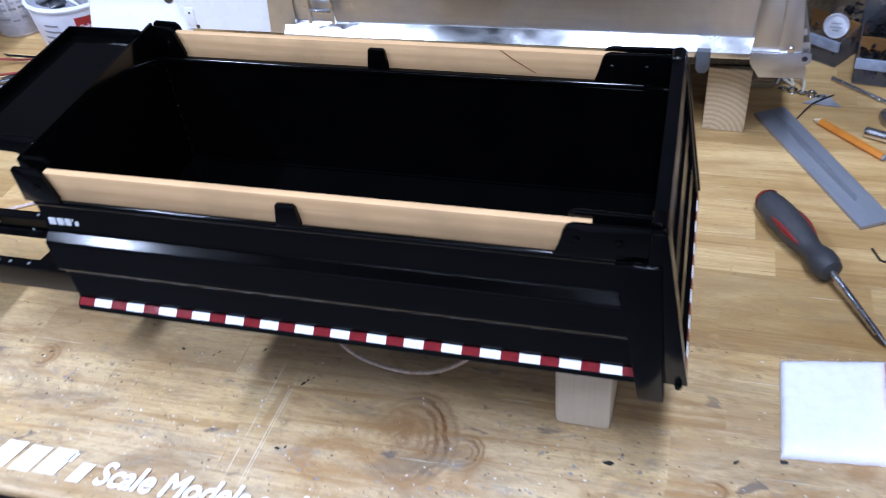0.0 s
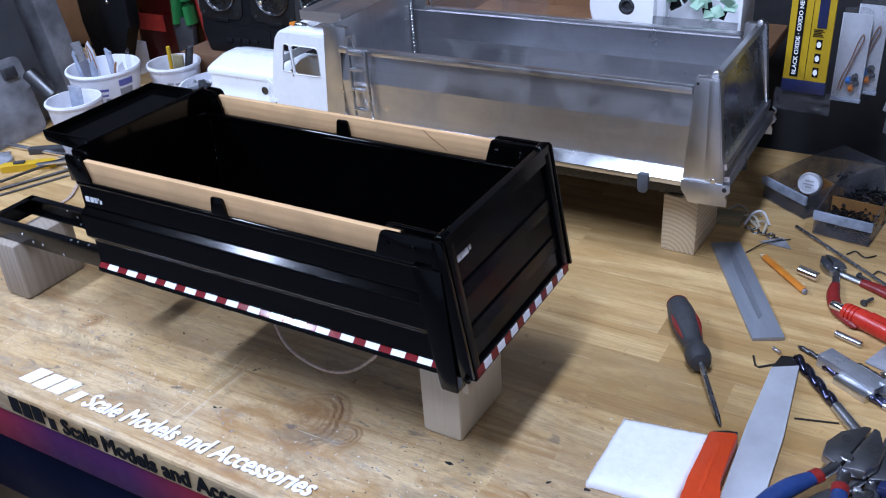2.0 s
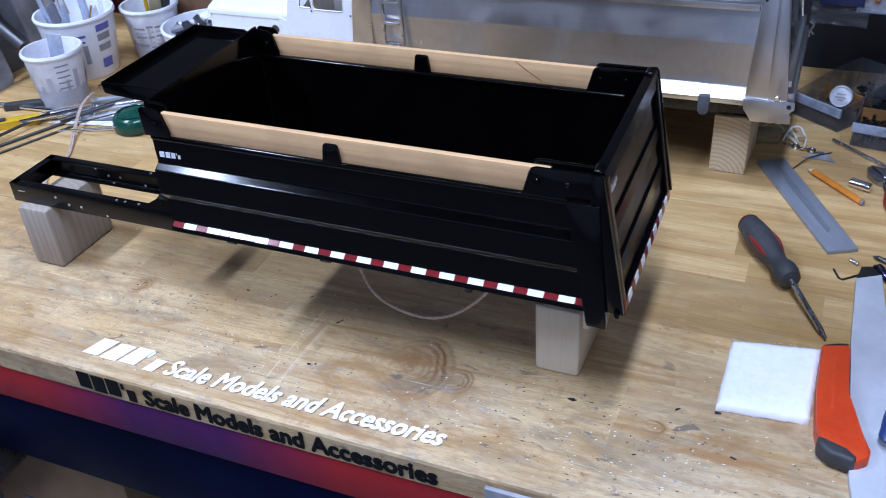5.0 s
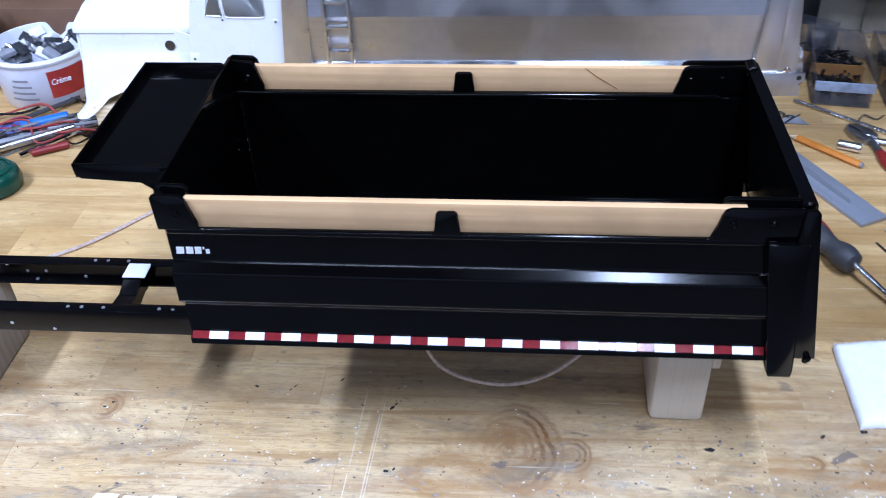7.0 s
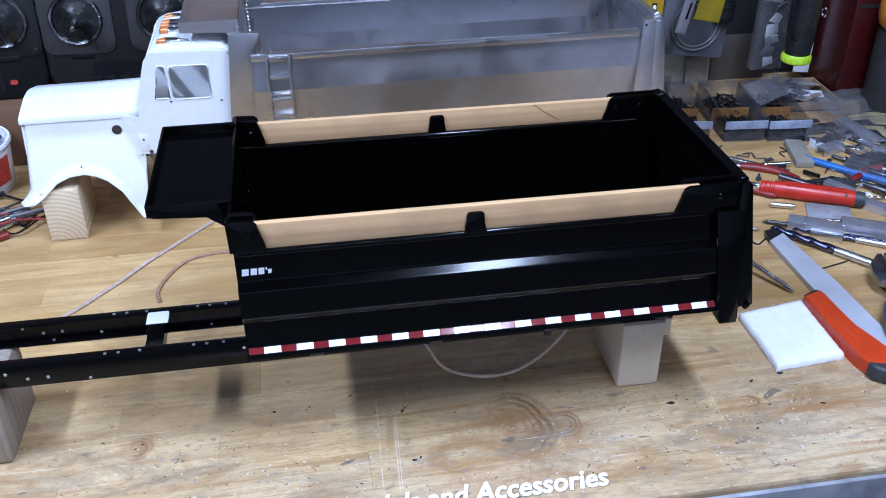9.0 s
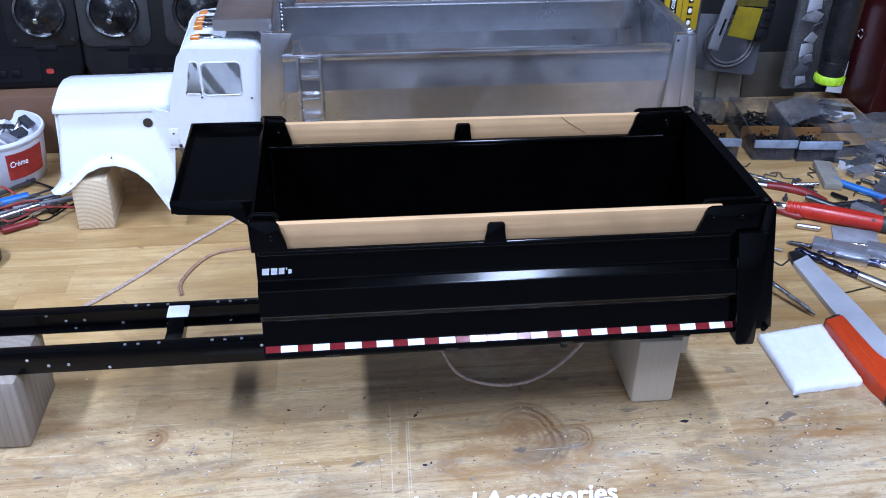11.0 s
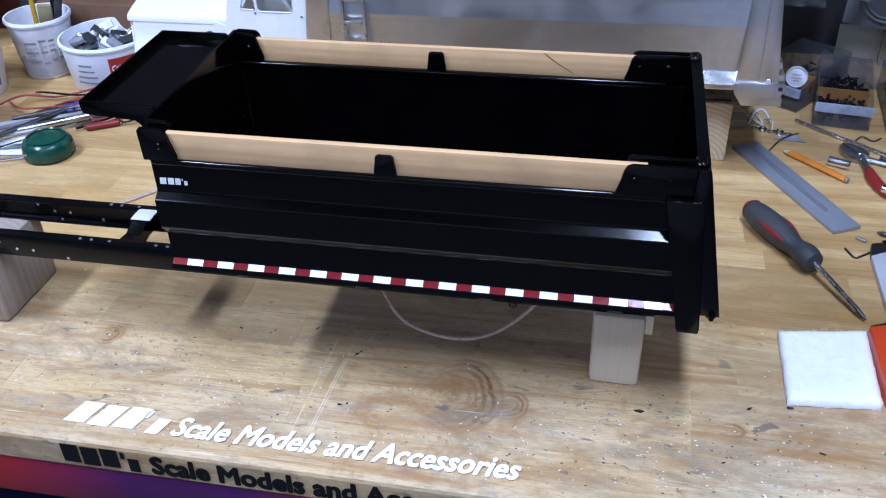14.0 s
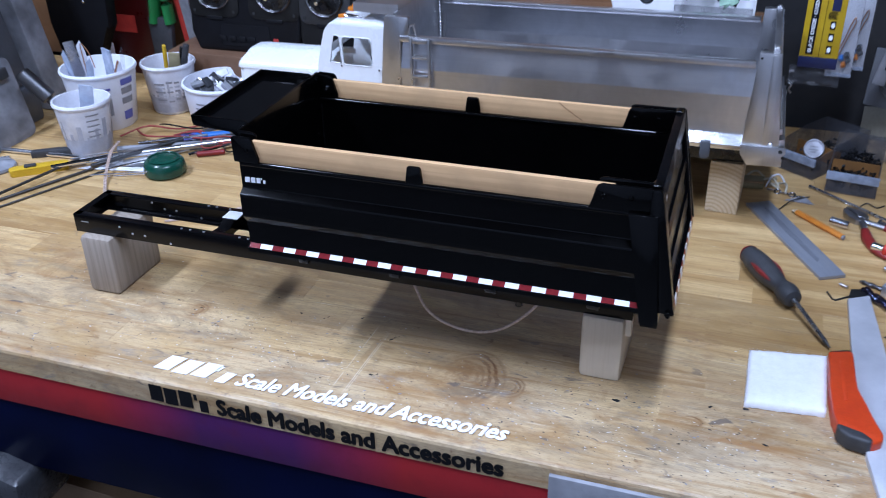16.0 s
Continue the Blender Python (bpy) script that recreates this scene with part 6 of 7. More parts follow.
grip2 = thing("hanging_grip", "black ribbed rubber tool grip hanging from the wall", "tool", (0.648, 0.676, 0.110), 0)
put = under(grip2, Matrix())
outline = [(0, 0.0), (0.0135, 0.0), (0.0165, 0.004)]
for k in range(9):
    outline += [(0.0168, 0.010 + 0.012 * k), (0.0168, 0.017 + 0.012 * k), (0.0150, 0.0185 + 0.012 * k), (0.0150, 0.0205 + 0.012 * k)]
put("grip", lathe(outline + [(0.0150, 0.16), (0, 0.16)], 26, aim((0, 0, 0), (0.008, 0.004, 0.10))), TORCH_BLACK)

torch = thing("torch", "black torch with a lime green ring, hanging head down", "torch", (0.7050, 0.556, 0.0900), 0)
put = under(torch, Matrix.Scale(0.9, 4))
put("body", lathe([(0, 0.012), (0.0185, 0.012), (0.0190, 0.018), (0.0200, 0.034), (0.0200, 0.0350), (0.0194, 0.0356), (0.0205, 0.037), (0.0215, 0.060), (0.0215, 0.24), (0, 0.24)], 36), TORCH_BLACK)
ring = put("ring", lathe([(0.0150, 0.0), (0.0195, 0.0), (0.0215, 0.002), (0.0215, 0.0105), (0.0195, 0.0135), (0.0150, 0.0135), (0.0150, 0.0)], 36), LIME, "lime green ring")
for k in range(16):
    a = k * math.pi / 8
    bm = box(-0.0022, 0.0022, -0.0006, 0.0006, 0.0022, 0.0100, 0.0004)
    bm.transform(Matrix.Translation((0.0215 * math.cos(a), 0.0215 * math.sin(a), 0)) @ Matrix.Rotation(a + math.pi / 2, 4, "Z"))
    put("ridge", bm, LIME, "", ring)
put("lens", lathe([(0, 0.004), (0.011, 0.003), (0.0152, 0.0015), (0.0152, 0.008), (0, 0.008)], 28), RUBBER, "dark recessed lens")

strip = thing("parts_strip", "long clear strip of small white parts packets hanging", "package", (0.6965, 0.660, 0.042), 0)
put = under(strip, Matrix())
put("sleeve", box(-0.002, 0.047, -0.008, 0.006, 0.0, 0.24, 0.002), MURKY)
rng = random.Random(31)
for k in range(14):
    w, hh = rng.uniform(0.008, 0.013), rng.uniform(0.007, 0.012)
    bm = prism([(-w, -hh), (w * 0.9, -hh * 0.8), (w, hh * 0.7), (-w * 0.6, hh)], -0.0010, 0.0010, "y", 0.0005)
    bm.transform(pose(0.022 + rng.uniform(-0.007, 0.007), -0.0095 - 0.0015 * (k % 2), 0.014 + 0.0158 * k, rng.uniform(-25, 25), rng.uniform(-30, 30), rng.uniform(-18, 18)))
    put("packet", bm, (MILK_CARD, DIM_CARD, LABEL_PALE, MILK_CARD)[k % 4])

tag = single("paper_tag", prism([(0.784, 0.021), (0.810, 0.018), (0.808, 0.100), (0.807, 0.150), (0.788, 0.150), (0.788, 0.100)], 0.688, 0.6892, "y", 0.0002), DECAL_WHITE, "long white paper tag hanging by the torch", "tag")

redcase = thing("red_cabinet", "oxblood red steel cabinet standing at the bench's back", "cabinet", (0.8155, 0.6130, 0.0))
put = under(redcase, Matrix())
put("body", box(0.0, 0.34, 0.0, 0.135, 0.004, 0.30, 0.004), RED_BOX)
put("drawer_line", box(0.004, 0.336, -0.0012, 0.0, 0.139, 0.144), LEAD)
put("catch", lathe([(0.006, 0), (0.0075, 0.001), (0.006, 0.002), (0.0045, 0.001), (0.006, 0)], 18, aim((-0.002, 0.070, 0.113), (-0.02, 0.070, 0.113))), CHROME, "chrome ring catch")
for x in (0.02, 0.31):
    put("foot", box(x, x + 0.02, 0.01, 0.03, 0.0, 0.005), RUBBER)
single("orange_jar", lathe([(0, 0), (0.024, 0.0), (0.033, 0.008), (0.037, 0.022), (0.037, 0.036), (0.032, 0.052), (0.022, 0.060), (0, 0.062)], 28), PENCIL, "round orange plastic jar standing on a grey tin", "jar", (0.867, 0.572, 0.118))
tin = single("grey_tin", lathe([(0, 0), (0.033, 0), (0.034, 0.002), (0.034, 0.113), (0.032, 0.118), (0, 0.118)], 30), RADIO_PLATE, "dark grey tin by the red cabinet", "tin", (0.869, 0.572, 0.0))
single("card_sheet", box(0, 0.094, 0, 0.048, 0, 0.0015, 0.0003), OLIVE_CARD, "plain grey-beige card standing behind the bins", "card", (0.5690, 0.722, 0.0), -2, tilt=(84, 0))
single("card_sheet", box(0, 0.034, 0, 0.044, 0, 0.0015, 0.0003), HONE, "small beige card leaning on a grey one", "card", (0.6220, 0.712, 0.0), -2, tilt=(80, 0))
single("brown_board", box(0, 0.088, 0, 0.070, 0, 0.003, 0.0005), DIM_BROWN, "dull brown board leaning behind the bins", "board", (0.668, 0.728, 0.0), 0, tilt=(86, 0))

# right-hand heap of small metal parts
rng = random.Random(11)
prop = random.Random(12)


def keep_clear(x, y):
    """Leave room for the pen, the red tool and the stone."""
    on_pen = abs(y - (0.428 - (x - 0.669) * 1.28)) < 0.020 and x < 0.75
    on_tool = abs(y - (0.365 - (x - 0.568) * 0.51)) < 0.028 and x < 0.72
    on_stone = 0.64 < x < 0.705 and 0.41 < y < 0.50
    return not (on_pen or on_tool or on_stone)


for k in range(210):
    x, y = 0.60 + 0.38 * rng.random() ** 0.8, rng.uniform(0.15, 0.50)
    if y < 0.30 and x < 0.67 or not keep_clear(x, y) or y > 0.40 and x < 0.70 and rng.random() < 0.6:
        continue
    a = rng.uniform(-70, 20)
    kind = rng.choice(("rod", "plate", "drill", "nut", "rod", "channel", "drill"))
    m = rng.choice((STEEL, STEEL_DARK, CHROME, STEEL_DARK, RADIO, STEEL, SMOKE))
    lift = rng.choice((0.0, 0.0, 0.002, 0.004))
    if kind == "rod":
        r = rng.uniform(0.0012, 0.0045)
        single("steel_offcut", rod((0, 0, r), (rng.uniform(0.03, 0.09), 0, r), r, 10, bevel=0.0004), m, "loose round metal offcut on the bench", "metal offcut", (x, y, lift), a, "loose metal offcuts")
    elif kind == "plate":
        single("sheet_offcut", prism([(0, 0), (rng.uniform(0.02, 0.06), rng.uniform(-0.004, 0.004)), (rng.uniform(0.02, 0.05), rng.uniform(0.012, 0.03)), (0.002, rng.uniform(0.01, 0.025))], 0, rng.uniform(0.001, 0.006), "z", 0.0003), m, "loose flat metal offcut on the bench", "metal offcut", (x, y, lift), a, "loose metal offcuts", tilt=(prop.choice((0, 9, 16, 24)), 0))
    elif kind == "nut":
        single("hex_nut", prism([(0.006 * math.cos(i * math.pi / 3), 0.006 * math.sin(i * math.pi / 3)) for i in range(6)], 0, 0.005, "z", 0.0005), m, "loose hexagon nut on the bench", "nut", (x, y, 0.0), a, "loose nuts")
    elif kind == "channel":
        angle_piece((x, y), a, rng.uniform(0.03, 0.07), rng.uniform(0.008, 0.018), 0.0014, "short offcut of aluminium angle among other offcuts")
    else:
        drill((x, y), a, rng.uniform(0.05, 0.10), rng.uniform(0.002, 0.004), rng.choice((BLUE_TIN, STEEL_DARK, STEEL)), "loose twist drill on the bench")
for k in range(70):
    x, y = prop.uniform(0.56, 0.92), prop.uniform(0.20, 0.52)
    if y < 0.30 and x < 0.67 or not keep_clear(x, y) or y > 0.50 - (x - 0.56) * 0.05:
        continue
    turn, m = prop.uniform(-180, 180), prop.choice((CHROME, STEEL_DARK, STEEL, RUBBER))
    if k % 4 == 0:
        r, bend_y = prop.uniform(0.0005, 0.0008), prop.uniform(-0.014, 0.014)
        single("wire_scrap", tube([(0, 0, r), (0.012, bend_y, r + 0.001), (0.026, -bend_y * 0.5, r + 0.003), (0.034, bend_y * 0.8, r)], r, 6), m, "thin curled wire scrap on the bench", "wire", (x, y, 0.0), turn, "wire scraps")
    else:
        size = prop.uniform(0.8, 1.5)
        bm = lathe([(0, 0), (0.0030 * size, 0.0002), (0.0032 * size, 0.0018 * size), (0.0016 * size, 0.0022 * size), (0.0015 * size, 0.0130 * size), (0.0, 0.0136 * size)], 10, TX)
        single("loose_screw", bm, m, "small loose screw lying on the bench", "screw", (x, y, 0.0030 * size), turn, "loose screws")
for k in range(80):
    x, y = prop.uniform(0.62, 0.96), prop.uniform(0.36, 0.55)
    if not keep_clear(x, y) or 0.70 < x < 0.80 and y > 0.52:
        continue
    turn, m = prop.uniform(-80, 40), prop.choice((STEEL_DARK, SMOKE, CHROME, STEEL_DARK, RADIO, STEEL))
    if k % 3:
        r = prop.uniform(0.0010, 0.0030)
        single("steel_offcut", rod((0, 0, r), (prop.uniform(0.02, 0.06), 0, r + prop.uniform(0, 0.008)), r, 8, bevel=0.0003), m, "loose round metal offcut on the bench", "metal offcut", (x, y, 0.0), turn, "loose metal offcuts")
    else:
        w, d = prop.uniform(0.010, 0.030), prop.uniform(0.006, 0.014)
        single("sheet_offcut", prism([(0, 0), (w, 0.001), (w * 0.9, d), (w * 0.1, d * 0.8)], 0, prop.uniform(0.0008, 0.003), "z", 0.0002), m, "loose flat metal offcut on the bench", "metal offcut", (x, y, 0.0), turn, "loose metal offcuts", tilt=(prop.choice((0, 12, 22)), 0))
for k in range(170):
    x, y = 0.64 + 0.34 * prop.random() ** 0.7, prop.uniform(0.17, 0.50)
    if y < 0.30 and x < 0.69 or not keep_clear(x, y):
        continue
    turn, m = prop.uniform(-90, 50), prop.choice((CHROME, BRIGHT, STEEL_DARK, STEEL, SMOKE, TUB_DIRTY, GREY_PANEL, BRIGHT))
    shape = k % 5
    if shape == 0:
        r = prop.uniform(0.0030, 0.0060)
        single("metal_ring", lathe([(r * 0.55, 0), (r, 0), (r, r * 0.6), (r * 0.55, r * 0.6), (r * 0.55, 0)], 14), m, "small metal ring lying on the bench", "ring", (x, y, 0.0), turn, "small metal rings")
    elif shape == 1:
        r = prop.uniform(0.0018, 0.0040)
        single("machine_bit", lathe([(0, 0), (r, 0.0004), (r, 0.010), (r * 0.5, 0.012), (r * 0.5, 0.026), (r * 0.9, 0.028), (r * 0.9, 0.036), (0, 0.037)], 12, TX), m, "turned steel bit lying on the bench", "tool bit", (x, y, r), turn, "turned steel bits")
    elif shape == 2:
        w = prop.uniform(0.010, 0.024)
        single("metal_bracket", prism([(0, 0), (w, 0), (w, 0.0012), (0.0014, 0.0012), (0.0014, w * 0.5), (0, w * 0.5)], 0, prop.uniform(0.006, 0.014), "y", 0.0002), m, "small bent metal bracket on the bench", "bracket", (x, y, 0.0), turn, "small bent brackets")
    elif shape == 3:
        r = prop.uniform(0.0008, 0.0024)
        single("steel_offcut", rod((0, 0, r), (prop.uniform(0.03, 0.08), 0, r + prop.uniform(0, 0.010)), r, 8, bevel=0.0003), m, "loose round metal offcut on the bench", "metal offcut", (x, y, 0.0), turn, "loose metal offcuts")
    else:
        w, d = prop.uniform(0.012, 0.030), prop.uniform(0.005, 0.012)
        single("sheet_offcut", prism([(0, 0), (w, 0.001), (w * 0.8, d), (w * 0.2, d * 0.7)], 0, prop.uniform(0.0008, 0.004), "z", 0.0002), m, "loose flat metal offcut on the bench", "metal offcut", (x, y, 0.0), turn, "loose metal offcuts", tilt=(prop.choice((0, 14, 26)), 0))
for k in range(70):
    x, y = prop.uniform(0.70, 0.97), prop.uniform(0.33, 0.56)
    if not keep_clear(x, y) or 0.715 < x < 0.80 and y > 0.54 or 0.81 < x < 0.90 and y > 0.52:
        continue
    w, d, turn = prop.uniform(0.022, 0.055), prop.uniform(0.006, 0.016), prop.uniform(-65, 10)
    if k % 3 == 0:
        single("tool_shank", lathe([(0, 0), (d * 0.25, 0.0004), (d * 0.3, w * 0.4), (d * 0.5, w * 0.42), (d * 0.5, w), (0, w)], 12, TX), prop.choice((STEEL_DARK, CHROME, BLUE_TIN)), "turned dark steel shank in the heap", "tool", (x, y, d * 0.5), turn, "turned shanks")
    else:
        single("tool_part", box(0, w, 0, d, 0, d * prop.uniform(0.3, 0.8), 0.0012), prop.choice((STEEL_DARK, SMOKE, RUBBER, RADIO)), "dark blocky tool part in the heap", "tool part", (x, y, 0.0), turn, "dark tool parts", tilt=(prop.choice((0, 8, 16)), 0))
card_tray = thing("card_tray", "brown card tray with loose cards and packets", "tray", (0.716, 0.590, 0.0), -4)
put = under(card_tray, Matrix())
put("base", box(0, 0.092, 0, 0.094, 0, 0.002), DIM_BROWN, "dirty card base")
for x0, x1, y0, y1 in ((0, 0.0018, 0.0018, 0.0922), (0.0902, 0.092, 0.0018, 0.0922), (0, 0.092, 0, 0.0018), (0, 0.092, 0.0922, 0.094)):
    put("side", box(x0, x1, y0, y1, 0.002, 0.014, 0.0003), CARDBOARD)
for k in range(9):
    bm = box(-0.019, 0.019, -0.009, 0.009, -0.0008, 0.0008, 0.0003)
    bm.transform(pose(0.046 + rng.uniform(-0.024, 0.024), 0.018 + 0.0072 * k, 0.007 + 0.0012 * k, rng.uniform(-12, 12), rng.uniform(-12, 12), rng.uniform(-50, 50)))
    put("loose_card", bm, (MILK_CARD, SMOKE, CARDBOARD, TUB_DIRTY, SMOKE, MILK_CARD, DIM_CARD, HONE, SMOKE)[k])
bag("plastic_bag", (0.815, 0.548, 0.010), 14, 0.100, 0.055, 16, "crumpled murky bag lying on the bench", MURKY, tilt=(-76, 4))
bag("plastic_bag", (0.700, 0.440, 0.010), -30, 0.050, 0.060, 17, "small clear bag of parts lying on the bench", tilt=(-80, 8))
bag("plastic_bag", (0.760, 0.350, 0.012), 40, 0.070, 0.070, 18, "small clear bag of parts lying on the bench", tilt=(-78, -6))

# ---- behind the aluminium bed ----
spool = thing("tape_spool", "white spool with a dark hub standing behind the bed", "spool", (0.261, 0.620, 0.2135), 0, tilt=(90, 0))
put = under(spool, Matrix.Translation((0, 0.0, -0.012)))
put("disc", lathe([(0.010, 0), (0.046, 0), (0.048, 0.002), (0.048, 0.022), (0.046, 0.024), (0.010, 0.024), (0.010, 0)], 40), DECAL_WHITE)
put("hub", lathe([(0, 0.004), (0.010, 0.004), (0.010, 0.0235), (0.007, 0.0245), (0.004, 0.020), (0, 0.020)], 24), SMOKE, "dark hub")
put("peg", rod((0.0, 0.012, 0.022), (0.0, 0.030, 0.030), 0.0025, 10), RED_PLASTIC, "small red peg")
shelf = single("back_shelf", box(0.0, 0.425, 0.588, 0.755, 0.150, 0.165, 0.002), PEG, "narrow brown wooden shelf along the wall", "shelf", kind="structure")
tray = thing("parts_tray", "white tray of cut green circuit boards", "tray", (0.296, 0.592, 0.165))
put = under(tray, Matrix())
put("back", box(0, 0.105, 0.06, 0.064, 0, 0.12, 0.001), DECAL_WHITE)
put("base", box(0, 0.105, 0.0, 0.06, 0, 0.003), DECAL_WHITE)
put("side", box(0, 0.003, 0.003, 0.06, 0.003, 0.10, 0.0005), DECAL_WHITE)
put("side", box(0.102, 0.105, 0.003, 0.06, 0.003, 0.12, 0.0005), DECAL_WHITE)
put("front", box(0.003, 0.102, 0.0, 0.002, 0.003, 0.045, 0.0005), CLEAR, "clear front")
for k in range(24):
    bm = box(-0.007, 0.007, -0.001, 0.001, -0.006, 0.006, 0.0002)
    bm.transform(pose(rng.uniform(0.014, 0.09), rng.uniform(0.008, 0.05), rng.uniform(0.045, 0.085), rng.uniform(-60, 60), rng.uniform(-60, 60), rng.uniform(-50, 50)))
    put("board_piece", bm, PCB if k % 3 else RADIO)
for k, x in enumerate((0.02, 0.075, 0.13)):
    bag("plastic_bag", (x, 0.600, 0.165), 5 * k, 0.06, 0.10, 20 + k, "clear bag of grey hardware on the shelf")


def transmitter(at, turn, tilt, mats, label):
    """A radio transmitter with two round stick gimbals, standing upright."""
    a, b = mats
    ob = thing("radio_transmitter", label, "radio", at, turn, "radio transmitters behind the cab", tilt=tilt)
    p = under(ob, Matrix())
    w, h = 0.195, 0.200
    face = [(0.012, 0.0), (w - 0.012, 0.0), (w, 0.030), (w, 0.110), (w - 0.010, h - 0.010), (w * 0.64, h), (w * 0.36, h), (0.010, h - 0.010), (0.0, 0.110), (0.0, 0.030)]
    p("case", prism(face, 0.0, 0.045, "y", 0.006, segs=3), a)
    p("screen_panel", prism(rounded(0.055, 0.140, 0.010, 0.044, 0.006), -0.001, 0.002, "y"), RADIO, "dark display panel")
    for k in range(4):
        p("button", prism(rounded(0.052 + 0.017 * k, 0.064 + 0.017 * k, 0.018, 0.026, 0.002), -0.003, -0.0005, "y", 0.0005), b)
    for x in (0.045, w - 0.045):
        m = aim((x, 0.0, 0.098), (x, -1, 0.098))
        p("gimbal_plate", prism(rounded(x - 0.0435, x + 0.0435, 0.0545, 0.1415, 0.014, 4), -0.0016, 0.0004, "y", 0.0006), RADIO_PLATE if a is RADIO_GREY else RADIO_GREY, "grey plate round the stick")
        g = p("gimbal", lathe([(0.0285, -0.002), (0.0322, 0.0005), (0.0322, 0.0036), (0.0305, 0.0056), (0.0280, 0.0046), (0.0260, 0.0005), (0.0, 0.0002)], 40, m), GIMBAL, "bright ring of a stick gimbal")
        p("well", lathe([(0.0268, 0.0020), (0.021, 0.0028), (0.0125, 0.0070), (0.006, 0.0095), (0, 0.0100)], 36, m), BLACK_DULL, "dark gimbal well", g)
        p("stick", rod((x, -0.006, 0.098), (x + 0.002, -0.034, 0.092), 0.0034, 12, bevel=0.0006), CHROME, "bright metal stick", g)
        for sx, sz in ((-1, -1), (1, -1), (1, 1), (-1, 1)):
            p("screw", rod((x + sx * 0.0345, -0.0024, 0.098 + sz * 0.0345), (x + sx * 0.0345, 0.0005, 0.098 + sz * 0.0345), 0.0024, 10), LEAD)
        p("trim", box(x - 0.014, x + 0.014, -0.0022, 0.0, 0.050, 0.056, 0.0008), RADIO)
    for x in (0.072, 0.085, 0.098):
        p("switch", rod((x, 0.001, 0.150), (x + 0.001, -0.012, 0.156), 0.0022, 10, bevel=0.0005), CHROME, "toggle switch")
    p("marker", prism(rounded(0.146, 0.155, 0.020, 0.026, 0.002), -0.0012, 0.0006, "y"), LABEL_RED, "orange marker")
    return ob


transmitter((-0.4640, 0.620, 0.080), 2, (-6, 0), (RADIO, RADIO), "black radio transmitter standing upright on the shelf")
transmitter((-0.2700, 0.622, 0.080), -1, (-6, 0), (RADIO_GREY, RADIO), "grey radio transmitter standing upright on the shelf")
single("wooden_riser", box(-0.50, 0.14, 0.600, 0.752, 0.0, 0.080, 0.002), DARK_WOOD, "brown wooden riser standing at the wall", "riser")

# ---- left-hand clutter: tubs, cap, rods, machine ----
def tub(name, at, r0, r1, h, label, material=TUB, tilt=(0, 0), turn=0.0):
    ob = thing(name, label, "plastic tub", at, turn, "open plastic tubs", tilt=tilt)
    p = under(ob, Matrix())
    t = 0.0012
    p("shell", lathe([(0, 0), (r0, 0), (r0 + 0.001, 0.001), (r1, h - 0.006), (r1 + 0.0016, h - 0.006), (r1 + 0.0026, h - 0.003), (r1 + 0.0014, h), (r1 - 0.001, h), (r1 - t - 0.0005, h - 0.004), (r0 - t, 0.003), (0, 0.003)], 44), material)
    return ob, p


def on_tub(r0, r1, h, a0, a1, z0, z1, off=0.0006, n=8):
    """A patch of label bent round a tub."""
    bm = bmesh.new()
    rows = []
    for z in (z0, z1):
        r = r0 + 0.001 + (r1 - r0 - 0.001) * (z - 0.001) / (h - 0.007) + off
        rows.append([bm.verts.new((r * math.cos(radians(a0 + (a1 - a0) * i / n)), r * math.sin(radians(a0 + (a1 - a0) * i / n)), z)) for i in range(n + 1)])
    for i in range(n):
        bm.faces.new((rows[0][i], rows[0][i + 1], rows[1][i + 1], rows[1][i]))
    return bm


big, p = tub("plastic_tub", (-0.540, 0.474, 0), 0.043, 0.055, 0.092, "large white tub with violet printing full of tools")
for a0, a1, z0, z1, m in ((-62, -38, 0.066, 0.070, LABEL_BLUE), (-60, -40, 0.058, 0.061, LABEL_BLUE), (-20, 6, 0.070, 0.080, LABEL_BLUE), (-20, 4, 0.056, 0.066, LABEL_GREY), (-20, 4, 0.040, 0.050, LABEL_GREY), (-18, 2, 0.014, 0.028, LABEL_BLUE), (-62, -52, 0.026, 0.054, LABEL_GREY), (-46, -38, 0.026, 0.054, LABEL_GREY)):
    p("label_bar", on_tub(0.043, 0.055, 0.092, a0, a1, z0, z1), m)
small, p = tub("plastic_tub", (-0.499, 0.376, 0), 0.030, 0.039, 0.078, "small stained white tub with a clear scraper inside", TUB_DIRTY)
for z in (0.030, 0.038, 0.046, 0.054, 0.062):
    p("label_bar", on_tub(0.030, 0.039, 0.078, -48, -20, z, z + 0.002), LABEL_GREY)
mid, p = tub("plastic_tub", (-0.472, 0.556, 0), 0.031, 0.041, 0.080, "dirty white tub holding a brush and tools", TUB_DIRTY)
for a0, a1, z0, z1 in ((-95, -70, 0.018, 0.058), (-66, -52, 0.014, 0.062), (-48, -36, 0.018, 0.060), (-30, -12, 0.020, 0.056)):
    for k in range(6):
        z = z0 + (z1 - z0) * k / 6
        p("label_bar", on_tub(0.031, 0.041, 0.080, a0, a1, z, z + 0.0030), LABEL_GREY if k % 2 else LABEL_PALE)
wide, p = tub("plastic_tub", (-0.372, 0.545, 0), 0.052, 0.058, 0.062, "low white food tub with a red label, full of parts")
p("label", on_tub(0.052, 0.058, 0.062, -62, -10, 0.014, 0.048), LABEL_RED, "red label")
